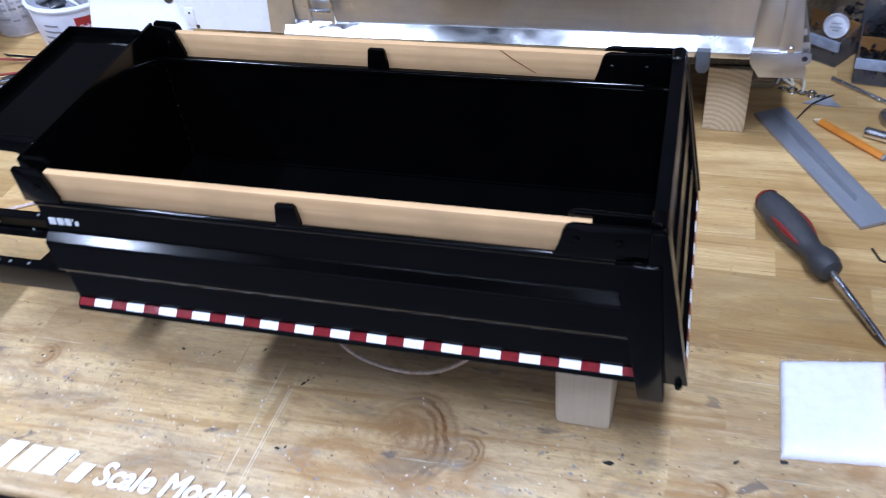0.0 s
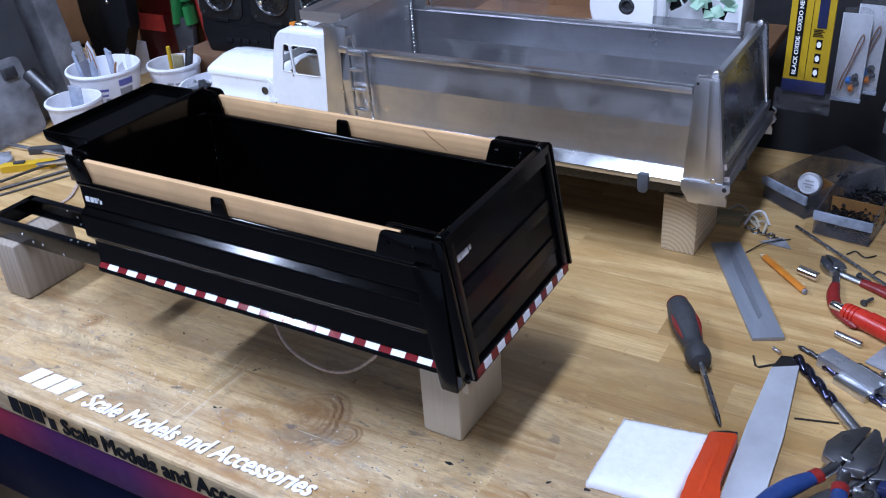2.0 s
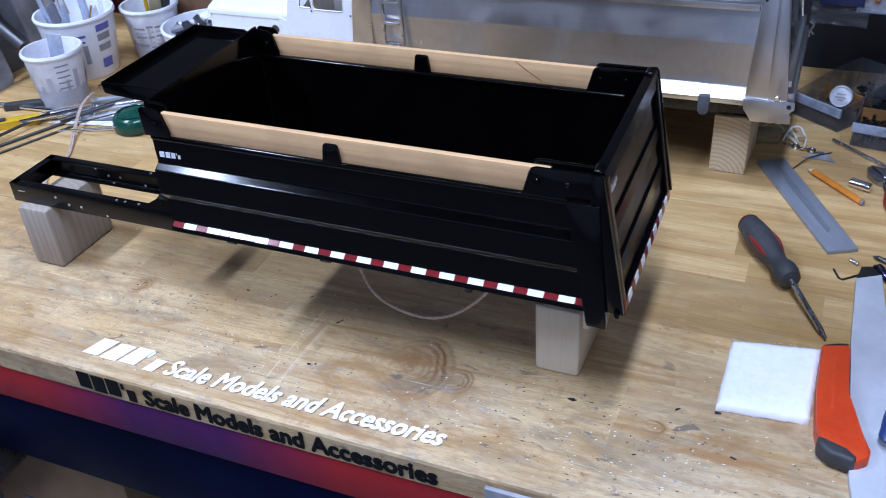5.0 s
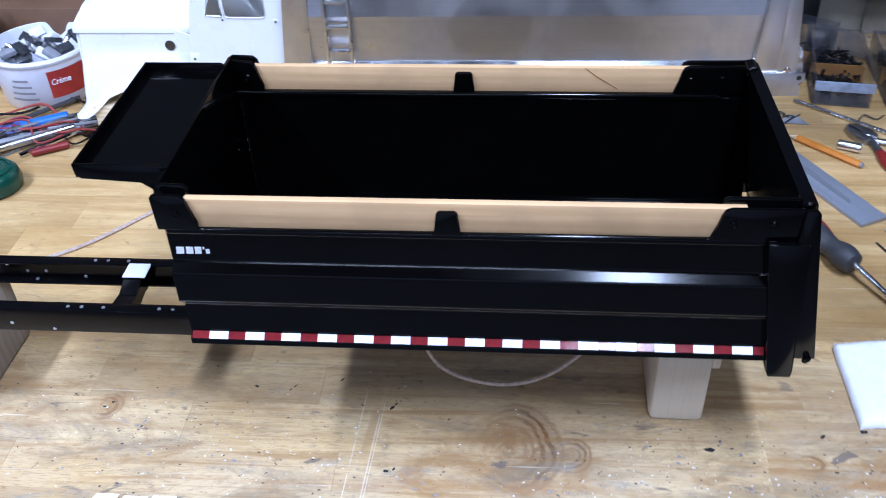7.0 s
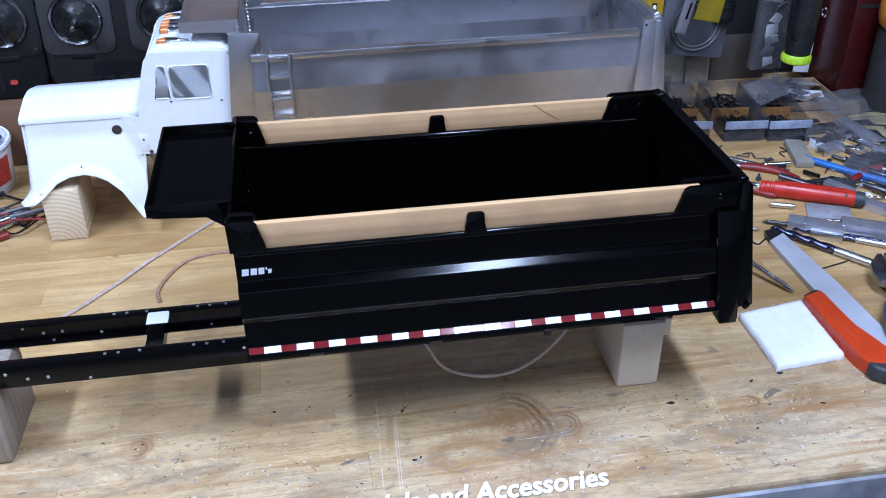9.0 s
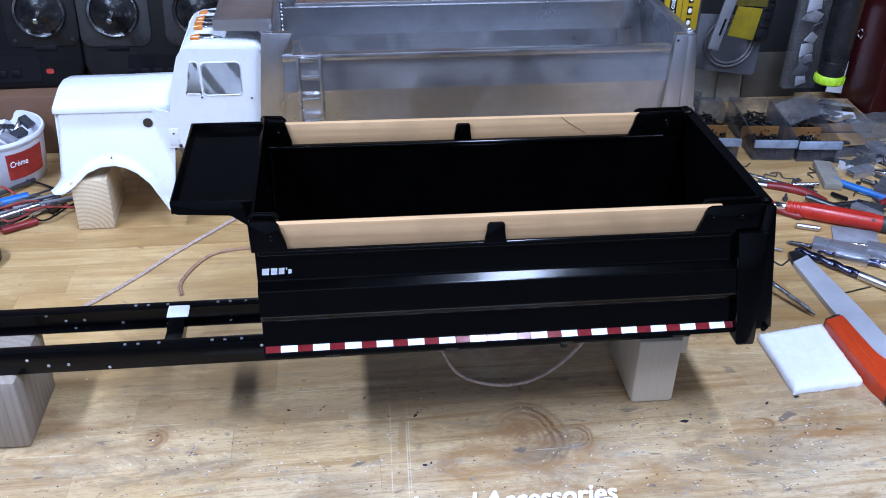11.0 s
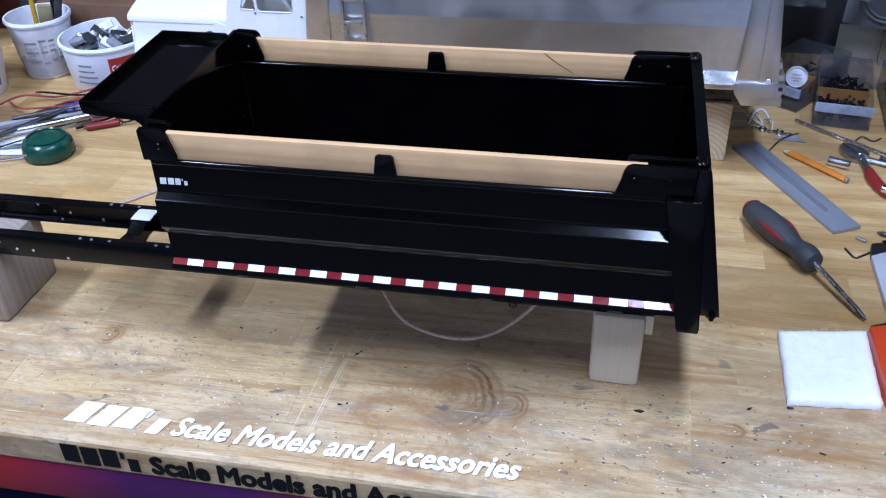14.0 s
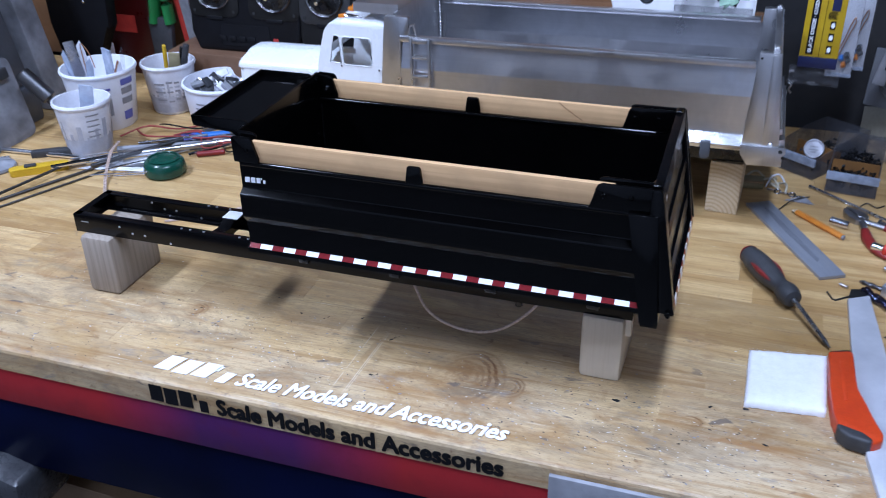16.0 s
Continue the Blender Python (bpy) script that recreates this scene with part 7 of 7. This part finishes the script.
lettering("words", "Crème", 0.010, DECAL_WHITE, wide, Matrix.Translation((0.0306, -0.0507, 0.032)) @ Matrix.Rotation(radians(42), 4, "Z") @ Matrix.Rotation(math.pi / 2, 4, "X"), 0.0002, 0.2, 0.0001, 0.022)
for k in range(4):
    p("label_bar", on_tub(0.052, 0.058, 0.062, -112 + 3 * k, -78 - 2 * k, 0.014 + 0.008 * k, 0.0165 + 0.008 * k), LABEL_GREY)
rng = random.Random(5)
for k in range(26):
    x, y = rng.uniform(-0.034, 0.034), rng.uniform(-0.034, 0.034)
    bm = box(-0.009, 0.009, -0.006, 0.006, -0.003, 0.003, 0.001)
    bm.transform(pose(x, y, 0.050 + rng.random() * 0.012, rng.uniform(-50, 50), rng.uniform(-50, 50), rng.uniform(0, 180)))
    p("part_bit", bm, rng.choice((TUB_DIRTY, STEEL, GREY_PANEL, SMOKE)))
for (x, y), r0, r1, h, top, n in (((-0.499, 0.376), 0.030, 0.039, 0.078, 0.026, 6), ((-0.472, 0.556), 0.031, 0.041, 0.080, 0.030, 5)):
    owner = small if n == 6 else mid
    band = on_tub(r0, r1, h, 0, 360, 0.004, top, 0.0003, 40)
    part("residue", band, TUB_GREY, owner, "grey dried residue round the foot")
    for k in range(n * 3):
        a, z = 360 * k / (n * 3) + 7, top + 0.004 + 0.030 * ((k * 7) % 5) / 5
        part("drip", on_tub(r0, r1, h, a, a + 5 + 3 * (k % 3), top - 0.002, z, 0.0004, 3), TUB_GREY, owner)
for k, (x, y, hh, wob, m) in enumerate(((-0.575, 0.470, 0.120, -9, FROST), (-0.566, 0.488, 0.132, -4, TUB_DIRTY), (-0.548, 0.455, 0.112, 4, FROST), (-0.512, 0.470, 0.104, 8, TUB_DIRTY), (-0.520, 0.498, 0.116, 6, BAG))):
    single("plastic_strip", prism([(-0.004, 0.0), (0.004, 0.0), (0.006, hh * 0.78), (0.002, hh * 0.92), (-0.005, hh * 0.86)], -0.001, 0.001, "y", 0.0004), m, "milky plastic strip standing in the large tub", "strip", (x, y, 0.005), 25 * k, "strips in the large tub", tilt=(2, wob))
single("copper_lead", tube([(-0.556, 0.472, 0.020), (-0.560, 0.470, 0.105), (-0.552, 0.462, 0.128), (-0.535, 0.455, 0.118), (-0.526, 0.452, 0.096)], 0.0009, 6), COPPER, "thin copper lead looping out of the large tub", "wire")
brush = thing("paint_brush", "small paint brush with an olive head in a tub", "brush", (-0.462, 0.556, 0.052), 20, tilt=(10, 8))
put = under(brush, Matrix())
put("bristles", box(-0.009, 0.009, -0.003, 0.003, 0.010, 0.044, 0.002), OLIVE, "olive bristles")
put("ferrule", box(-0.0095, 0.0095, -0.0035, 0.0035, 0.0, 0.011, 0.001), STEEL)
rag = single("blue_rag", skin([[(-0.395 + 0.0105 * i, 0.420 + 0.0085 * k, 0.004 + 0.007 * math.sin(i * 1.7 + k) * math.cos(k * 1.3)) for k in range(6)] for i in range(7)], (0, 0, -0.003)), LABEL_BLUE, "crumpled violet-blue rag among the rods", "rag", smooth=80)
single("brush", rod((-0.476, 0.552, 0.006), (-0.4665, 0.546, 0.108), 0.0032, 10, bevel=0.0008), YELLOW, "brush with a yellow handle standing in a tub", "brush")
single("tool_grip", rod((-0.464, 0.560, 0.006), (-0.4420, 0.570, 0.104), 0.0050, 12, bevel=0.001), RUBBER, "dark tool handle standing in a tub", "tool")
single("tool_grip", rod((-0.470, 0.564, 0.006), (-0.453, 0.575, 0.098), 0.0045, 12, bevel=0.001), BLACK_DULL, "dark tool handle standing in a tub", "tool")
single("spatula", box(-0.010, 0.010, -0.001, 0.001, 0, 0.100, 0.0006), FROST, "clear plastic scraper standing in a tub", "scraper", (-0.500, 0.376, 0.004), 20, tilt=(8, 10))
single("steel_scraper", box(-0.008, 0.008, -0.001, 0.001, 0, 0.125, 0.0006), STEEL, "bright steel tool standing in the large tub", "tool", (-0.562, 0.474, 0.006), 30, tilt=(2, -8))
single("steel_scraper", box(-0.010, 0.010, -0.002, 0.002, 0, 0.115, 0.0006), FROST, "clear plastic blade standing in the large tub", "tool", (-0.524, 0.482, 0.006), -20, tilt=(4, 6))
single("brush", rod((-0.54, 0.466, 0.008), (-0.488, 0.458, 0.108), 0.0016, 8), COPPER, "thin brown stick leaning in the large tub", "stick")
single("steel_socket", rod((-0.575, 0.400, 0.062), (-0.610, 0.392, 0.100), 0.012, 20, bevel=0.002), STEEL_DARK, "dark tube leaning by the tubs", "tube")
single("tube_prop", rod((-0.545, 0.405, 0.004), (-0.580, 0.3985, 0.068), 0.006, 14, bevel=0.001), STEEL_DARK, "dark bar holding a tube", "bar")

# the green cap of a jar, lying dome up
cap = thing("green_puck", "dark green domed plastic puck on the bench", "puck", (-0.343, 0.332, 0))
put = under(cap, Matrix())
put("dome", lathe([(0.0, 0.0), (0.0255, 0.0), (0.0285, 0.003), (0.0290, 0.010), (0.0270, 0.018), (0.0240, 0.0215), (0.0150, 0.0235), (0.0, 0.0240)], 44), GREEN_CAP)
put("rib_ring", lathe([(0.0215, 0.0215), (0.0222, 0.0236), (0.0205, 0.0242), (0.0195, 0.0232), (0.0215, 0.0215)], 44), GREEN_CAP)

kn = thing("snap_knife", "yellow snap-off knife lying on the bench", "knife", (-0.548, 0.262, 0.0), 38)
put = under(kn, Matrix())
put("body", prism(rounded(0.0, 0.078, -0.008, 0.008, 0.006), 0.0, 0.010, "z", 0.002), YELLOW)
put("blade_guide", box(0.070, 0.098, -0.004, 0.004, 0.003, 0.006, 0.0006), STEEL, "steel blade guide")
put("slider", box(0.020, 0.036, -0.004, 0.004, 0.010, 0.013, 0.001), RUBBER, "black slider")
disc = thing("sanding_disc", "grey sanding disc on a brass spindle", "disc", (-0.585, 0.278, 0.0), 0, tilt=(0, 0))
put = under(disc, Matrix())
put("wheel", lathe([(0, 0), (0.026, 0), (0.027, 0.002), (0.026, 0.005), (0.008, 0.010), (0, 0.010)], 36), GREY_PANEL)
put("spindle", rod((0, 0, 0.010), (-0.006, 0.004, 0.060), 0.0014, 10), COPPER, "brass spindle")
for a, b, r, m, t in (((-0.625, 0.328, 0.004), (-0.420, 0.342, 0.004), 0.0036, CHROME, "long bright steel rod on the bench"), ((-0.545, 0.110, 0.0022), (-0.440, 0.330, 0.0022), 0.0021, STEEL_DARK, "long dark steel rod on the bench"),
                      ((-0.525, 0.105, 0.0016), (-0.425, 0.320, 0.0016), 0.0015, STEEL_DARK, "thin dark steel rod on the bench"), ((-0.470, 0.315, 0.010), (-0.300, 0.440, 0.010), 0.0045, STEEL, "round file on the bench"),
                      ((-0.440, 0.300, 0.012), (-0.370, 0.420, 0.012), 0.0034, STEEL_DARK, "dark rod across the heap of tools"), ((-0.450, 0.372, 0.006), (-0.290, 0.448, 0.006), 0.0050, GREY_PANEL, "grey round tool on the bench"),
                      ((-0.511, 0.190, 0.008), (-0.478, 0.330, 0.008), 0.0020, STEEL_DARK, "dark rod lying across the others"), ((-0.430, 0.395, 0.004), (-0.285, 0.470, 0.004), 0.0036, STEEL_DARK, "dark round file on the bench")):
    single("steel_rod", rod(a, b, r, 12, bevel=0.0006), m, t, "rod", group="rods heaped by the tubs")
single("paper_scrap", prism([(-0.060, -0.004), (0.056, 0.004), (0.060, 0.034), (0.020, 0.056)], 0.0, 0.0008, "z"), DECAL_WHITE, "white paper scrap on the bench", "paper", (-0.412, 0.318, 0.001), 6)
single("marker", rod((-0.365, 0.445, 0.0062), (-0.320, 0.470, 0.0062), 0.0060, 16, bevel=0.001), BLUE_PLASTIC, "blue capped tool among the rods", "tool")
single("red_tip_tool", rod((-0.330, 0.392, 0.0045), (-0.296, 0.412, 0.0045), 0.0040, 12, bevel=0.001), RED_GRIP, "small red handled tool on the bench", "tool")
for pts, m, t in ((((-0.48, 0.42, 0.004), (-0.45, 0.45, 0.012), (-0.41, 0.47, 0.004), (-0.36, 0.49, 0.010), (-0.33, 0.47, 0.004)), WIRE_RED, "red wire coiling across the bench"),
                  (((-0.47, 0.45, 0.003), (-0.43, 0.42, 0.010), (-0.39, 0.44, 0.006), (-0.35, 0.43, 0.012), (-0.31, 0.46, 0.003)), WIRE_RED, "red wire coiling across the bench"),
                  (((-0.45, 0.48, 0.003), (-0.42, 0.46, 0.014), (-0.38, 0.48, 0.004), (-0.34, 0.51, 0.008), (-0.29, 0.49, 0.003)), BLACK_DULL, "black wire coiling across the bench"),
                  (((-0.32, 0.43, 0.003), (-0.30, 0.45, 0.010), (-0.285, 0.43, 0.004), (-0.275, 0.455, 0.003)), BLACK_DULL, "short black wire by the cab")):
    single("hookup_wire", tube(pts, 0.0014, 8), m, t, "wire", group="tangled hook-up wires")

twin_wire([(-0.450, 0.379, 0.016), (-0.432, 0.335, 0.018), (-0.409, 0.288, 0.006), (-0.392, 0.262, 0.002), (-0.378, 0.238, 0.0015), (-0.372, 0.20, 0.0013), (-0.345, 0.165, 0.0013), (-0.30, 0.16, 0.0013)], "clear twin wire trailing off the heap of rods")

machine = thing("grey_machine", "large slate grey bench machine with a sloping side", "machine", (-1.0, 0.19, 0.0))
put = under(machine, Matrix())
put("base", box(0.0, 0.352, 0.0, 0.27, 0.0, 0.06, 0.006), GREY_METAL)
put("column", prism([(0.0, 0.06), (0.346, 0.06), (0.270, 0.42), (0.0, 0.42)], 0.005, 0.265, "y", 0.006), GREY_METAL)
put("arm", prism([(0.270, 0.0), (0.345, 0.0), (0.262, 0.42), (0.215, 0.42)], 0.30, 0.345, "y", 0.004), GREY_PANEL, "lighter grey strut")
panel = thing("grey_plate", "scuffed grey plate with rounded corners leaning on the machine", "metal plate", (-0.620, 0.248, 0.0), 90, tilt=(-11, 0))
put = under(panel, Matrix())
put("plate", prism(rounded(0, 0.158, 0.0, 0.122, 0.012), 0, 0.004, "y", 0.0006), GREY_PANEL)
put("hole", rod((0.022, -0.0006, 0.104), (0.022, 0.0006, 0.104), 0.003, 12), LEAD)
put("clip", box(0.118, 0.140, -0.010, 0.0, 0.094, 0.110, 0.002), RUBBER, "black clip")
for k, (x, y, w, d, t) in enumerate(((-0.628, 0.262, 0.060, 0.020, 40), (-0.635, 0.188, 0.095, 0.034, 20), (-0.600, 0.168, 0.085, 0.014, -6))):
    single("metal_strip", box(0, w, 0, d, 0, 0.003, 0.0004), BRIGHT, "short strip of bright metal on the bench", "metal strip", (x, y, 0.0), t, "strips of metal")
single("black_clamp", prism([(0, 0), (0.070, 0.006), (0.074, 0.014), (0.040, 0.016), (0.0, 0.010)], 0, 0.010, "z", 0.001), RUBBER, "black clamp lying among the rods", "clamp", (-0.560, 0.320, 0.0), 24)

# packages on the wall at the left
redp = thing("red_package", "tall red packaging standing at the wall", "package", (-0.690, 0.690, 0.0))
put = under(redp, Matrix())
put("card", box(0, 0.100, 0, 0.012, 0.0, 0.36, 0.001), RED_BOX)
put("print_block", box(0.006, 0.070, -0.001, 0.0, 0.075, 0.105), LABEL_RED)
shear = thing("green_snips", "green handled snips hanging on the wall", "tool", (-0.572, 0.680, 0.0))
put = under(shear, Matrix())
put("grip", tube([(0.0, 0, 0.10), (0.006, 0, 0.15), (0.010, 0, 0.22), (0.012, 0, 0.30)], 0.014, 12, squash=0.6), CARD_GREEN, "green grip")
put("grip", tube([(0.030, 0, 0.10), (0.028, 0, 0.15), (0.036, 0, 0.22), (0.042, 0, 0.30)], 0.013, 12, squash=0.6), CARD_GREEN, "green grip")
put("jaw", prism([(-0.008, 0.0), (0.024, 0.0), (0.036, 0.11), (-0.012, 0.11)], -0.006, 0.006, "y", 0.003), RUBBER, "dark jaw")
orp = thing("orange_package", "orange-red and grey tool package hanging on the wall", "package", (-0.520, 0.690, 0.02), 0, tilt=(0, -8))
put = under(orp, Matrix())
put("card", box(0, 0.085, 0, 0.006, 0.0, 0.30, 0.001), LABEL_RED)
put("grey_tool", box(0.016, 0.036, -0.010, 0.0, 0.03, 0.28, 0.003), GREY_PANEL, "grey tool")
put("print_block", box(0.046, 0.078, -0.001, 0.0, 0.06, 0.22), ORANGE)
put("print_bar", box(0.050, 0.074, -0.0018, -0.001, 0.12, 0.135), DECAL_WHITE)
put("grip", rod((0.058, -0.008, 0.0), (0.040, -0.008, 0.055), 0.008, 14, bevel=0.002), RUBBER)
single("white_carton", box(0, 0.056, 0, 0.040, 0.0, 0.056, 0.002), TUB_DIRTY, "low dirty white carton behind the tubs", "carton", (-0.728, 0.648, 0.0), -6)
bottle = thing("glue_bottle", "yellow bottle with a white label standing on a carton", "bottle", (-0.702, 0.667, 0.056))
put = under(bottle, Matrix())
put("body", lathe([(0, 0), (0.015, 0), (0.017, 0.003), (0.017, 0.066), (0.012, 0.080), (0.006, 0.086), (0.006, 0.100), (0, 0.101)], 26), YELLOW)
put("bottle_label", lathe([(0.0171, 0.014), (0.0176, 0.014), (0.0176, 0.034), (0.0171, 0.034)], 26), DECAL_WHITE, "white label")
case = thing("tool_case", "dark charcoal tapered tool case standing behind the tubs", "tool case", (-0.668, 0.600, 0.0))
put = under(case, Matrix())
put("body", prism([(-0.034, 0.0), (0.006, 0.0), (0.030, 0.062), (0.062, 0.110), (0.076, 0.34), (-0.058, 0.34), (-0.054, 0.110)], 0.0, 0.026, "y", 0.004), RADIO)
for x, z in ((0.020, 0.150), (0.012, 0.205)):
    put("stud", lathe([(0, 0), (0.0032, 0.0), (0.0022, 0.0016), (0, 0.002)], 14, aim((x, 0.0, z), (x, -0.02, z))), STEEL, "bright stud")
rng = random.Random(23)
for k in range(26):
    x, y = rng.uniform(-0.50, -0.30), rng.uniform(0.27, 0.44)
    if x < -0.44 and y > 0.33 or x > -0.39 and y < 0.375:
        continue
    r = rng.choice((0.0010, 0.0014, 0.0020, 0.0028))
    single("steel_rod", rod((0, 0, r), (rng.uniform(0.06, 0.15), 0, r + 0.004), r, 8, bevel=0.0003), rng.choice((STEEL_DARK, STEEL, GREY_PANEL, STEEL_DARK, CHROME)), "thin steel rod in the heap of tools", "rod", (x, y, rng.choice((0.0, 0.004, 0.008))), rng.uniform(12, 48), "rods heaped by the tubs")
for k in range(5):
    x, y = rng.uniform(-0.47, -0.34), rng.uniform(0.40, 0.49)
    pts = [(x + 0.030 * i + rng.uniform(-0.008, 0.008), y + rng.uniform(-0.022, 0.022), 0.002 + 0.012 * rng.random()) for i in range(5)]
    single("hookup_wire", tube(pts, 0.0012, 8), (WIRE_RED, WIRE_RED, BLACK_DULL)[k % 3], "thin wire tangled among the tools", "wire", group="tangled hook-up wires")

# ---- under the bench ----
carton = thing("cardboard_box", "brown cardboard box on a rack under the bench", "box", (-0.290, -0.005, -0.465), -2)
put = under(carton, Matrix())
put("body", box(-0.13, 0.11, 0.0, 0.22, 0.0, 0.20, 0.002), CARDBOARD)
put("flap", box(-0.13, 0.11, 0.0, 0.10, 0.2005, 0.2030, 0.0005), CARDBOARD)
put("print_bar", box(-0.08, 0.04, -0.001, 0.0, 0.10, 0.108), LABEL_GREY)
put("print_bar", box(-0.05, 0.03, -0.001, 0.0, 0.082, 0.088), LABEL_GREY)
rack = thing("wire_rack", "white wire rack standing under the bench", "rack", (-0.20, -0.02, -0.9))
put = under(rack, Matrix())
for k in range(6):
    put("wire", rod((-0.45, -0.02 + k * 0.06, 0.432), (0.45, -0.02 + k * 0.06, 0.432), 0.0030, 8), TUB)
for x in (-0.45, 0.45):
    for y in (-0.02, 0.28):
        put("upright", rod((x, y, 0.0), (x, y, 0.457), 0.005, 8), TUB)
    put("cross_wire", rod((x, -0.02, 0.428), (x, 0.28, 0.428), 0.0035, 8), TUB)
vac = thing("power_tool", "dark violet power tool with a red body under the bench", "power tool", (-0.40, -0.075, -0.4655))
put = under(vac, Matrix())
put("body", box(-0.14, -0.020, -0.05, 0.06, 0.0, 0.200, 0.014), RED_GRIP, "red body")
head = put("head", prism([(-0.030, 0.200), (0.030, 0.195), (0.120, 0.240), (0.125, 0.300), (0.080, 0.312), (-0.020, 0.270)], -0.03, 0.05, "y", 0.008), SMOKE)
put("clasp", box(0.030, 0.080, -0.036, -0.030, 0.235, 0.265, 0.003), RUBBER, "", head)
put("hose", tube([(-0.02, -0.02, 0.21), (0.03, -0.035, 0.17), (0.02, -0.04, 0.10), (-0.03, -0.045, 0.02)], 0.007, 10), RED_PLASTIC, "orange-red cord")

# sheet of metal clamped to the bench's edge
angle = single("edge_plate", prism([(BENCH_FRONT - 0.0040, -0.075), (BENCH_FRONT - 0.0040, -0.0090), (BENCH_FRONT - 0.0008, -0.0080), (BENCH_FRONT - 0.0008, -0.075)], 0.292, 0.62, "x", 0.0004), GREY_PANEL, "grey sheet-metal plate fixed to the bench's front edge", "metal plate")

# ---- bench top staves, each one a piece of its own ----
STAVE = {}


def stave_mesh(length, width, front):
    key = (round(length, 3), front)
    if key not in STAVE:
        me = bpy.data.meshes.new("stave")
        if front:
            prof = [(-width / 2 - 0.0005, -BENCH_T), (-width / 2 - 0.0005, -0.0045), (-width / 2 + 0.0004, -0.0018), (-width / 2 + 0.0022, -0.0004), (-width / 2 + 0.0045, 0.0), (width / 2 - 0.0002, 0.0), (width / 2, -0.0003), (width / 2, -BENCH_T)]
        else:
            prof = [(-width / 2, -BENCH_T + 0.015), (-width / 2, -0.0003), (-width / 2 + 0.0002, 0.0), (width / 2 - 0.0002, 0.0), (width / 2, -0.0003), (width / 2, -BENCH_T + 0.015)]
        bm = prism(prof, -length / 2, length / 2, "x")
        bmesh.ops.recalc_face_normals(bm, faces=bm.faces)
        bm.to_mesh(me)
        bm.free()
        me.materials.append(BENCH)
        STAVE[key] = me
    return STAVE[key]


rng = random.Random(42)
STAVE_W = 0.043
rows = int((BENCH_BACK - BENCH_FRONT) / STAVE_W)
JOINT = {0: 0.21, 1: 0.368, 2: 0.369, 3: 0.405, 4: 0.462, 5: 0.398, 6: 0.51, 7: 0.44}
for j in range(rows):
    yc = BENCH_FRONT + STAVE_W * (j + 0.5)
    cut = JOINT[j] if j in JOINT else rng.uniform(0.1, 0.3)
    for way in (-1, 1):
        x = cut
        while -1.6 < x < 1.6:
            length = rng.choice((0.30, 0.36, 0.42, 0.48) if way < 0 and x > 0.2 else (0.18, 0.24, 0.30, 0.36, 0.42))
            length = min(length, 1.6 - abs(x)) if x * way > 0 else length
            if length < 0.01:
                break
            ob = new("stave", stave_mesh(length, STAVE_W - 0.0001, j == 0))
            ob.parent = bench
            ob.location = (x + way * length / 2, yc, 0.9 - 0.0002 * rng.random())
            x += way * (length + 0.00015)

# dried specks and ink marks on the worn front, flat flakes of paint and dirt
rng = random.Random(77)


def flake(bm, x, y, r, stretch=1.0, turn=0.0, z=0.00012):
    n = rng.choice((5, 6, 7))
    ring = []
    for i in range(n):
        a = 2 * math.pi * i / n
        d = r * rng.uniform(0.55, 1.25)
        u, w = d * math.cos(a) * stretch, d * math.sin(a)
        ring.append(bm.verts.new((x + u * math.cos(turn) - w * math.sin(turn), y + u * math.sin(turn) + w * math.cos(turn), z)))
    mid = bm.verts.new((x, y, z + 0.00012))
    for i in range(n):
        bm.faces.new((ring[i], ring[(i + 1) % n], mid))


for count, lo, hi, material, label in ((900, 0.00015, 0.0008, SPECK, "dark specks of dirt dried on the bench top"), (900, 0.00015, 0.00075, PALE_SPECK, "pale specks of paint dried on the bench top"), (260, 0.0003, 0.0011, LABEL_GREY, "grey smears of filler on the bench top")):
    bm = bmesh.new()
    for _ in range(count):
        x, y = rng.uniform(-0.35, 0.60), -0.068 + abs(rng.gauss(0, 0.085))
        if rng.random() < 0.55:
            x, y = (rng.gauss(-0.02, 0.10), rng.gauss(0.015, 0.03)) if rng.random() < 0.4 else (rng.gauss(0.36, 0.10), rng.gauss(-0.025, 0.03))
        if -0.070 < y < 0.45:
            flake(bm, x, y, lo + (hi - lo) * rng.random() ** 2.2, rng.uniform(1.0, 2.2), rng.uniform(-0.6, 0.6))
    single("bench_specks", bm, material, label, "specks", kind="stuff")
bm = bmesh.new()
for x, y, dx, dy, r in ((0.101, 0.051, 0.3, 0.3, 0.0014), (0.104, 0.055, 0.7, 0.7, 0.0010), (0.107, 0.058, 0.7, 0.7, 0.0007), (0.021, 0.066, 0.6, 0.8, 0.0008), (0.024, 0.070, 0.6, 0.8, 0.0010), (0.104, -0.008, 0.9, -0.1, 0.0012), (0.109, -0.006, 0.5, 0.8, 0.0010),
                        (0.059, 0.078, 0.5, 0.8, 0.0013), (-0.006, 0.068, 0.9, -0.4, 0.0011), (-0.113, 0.047, 0.8, 0.5, 0.0010), (-0.118, 0.042, 1.0, 0.1, 0.0014), (0.330, 0.022, 1.0, 0.1, 0.0022), (0.442, 0.044, 1.0, 0.2, 0.0018), (0.412, 0.038, 0.7, 0.6, 0.0014), (0.46, 0.0, 1.0, -0.2, 0.0016), (0.39, -0.02, 0.9, 0.3, 0.0014)):
    flake(bm, x, y, r * 0.9, 2.2, math.atan2(dy, dx) if dx or dy else 0.3, 0.00016)
single("ink_mark", bm, LEAD, "dark ink and burn marks on the bench top", "marks", kind="stuff")
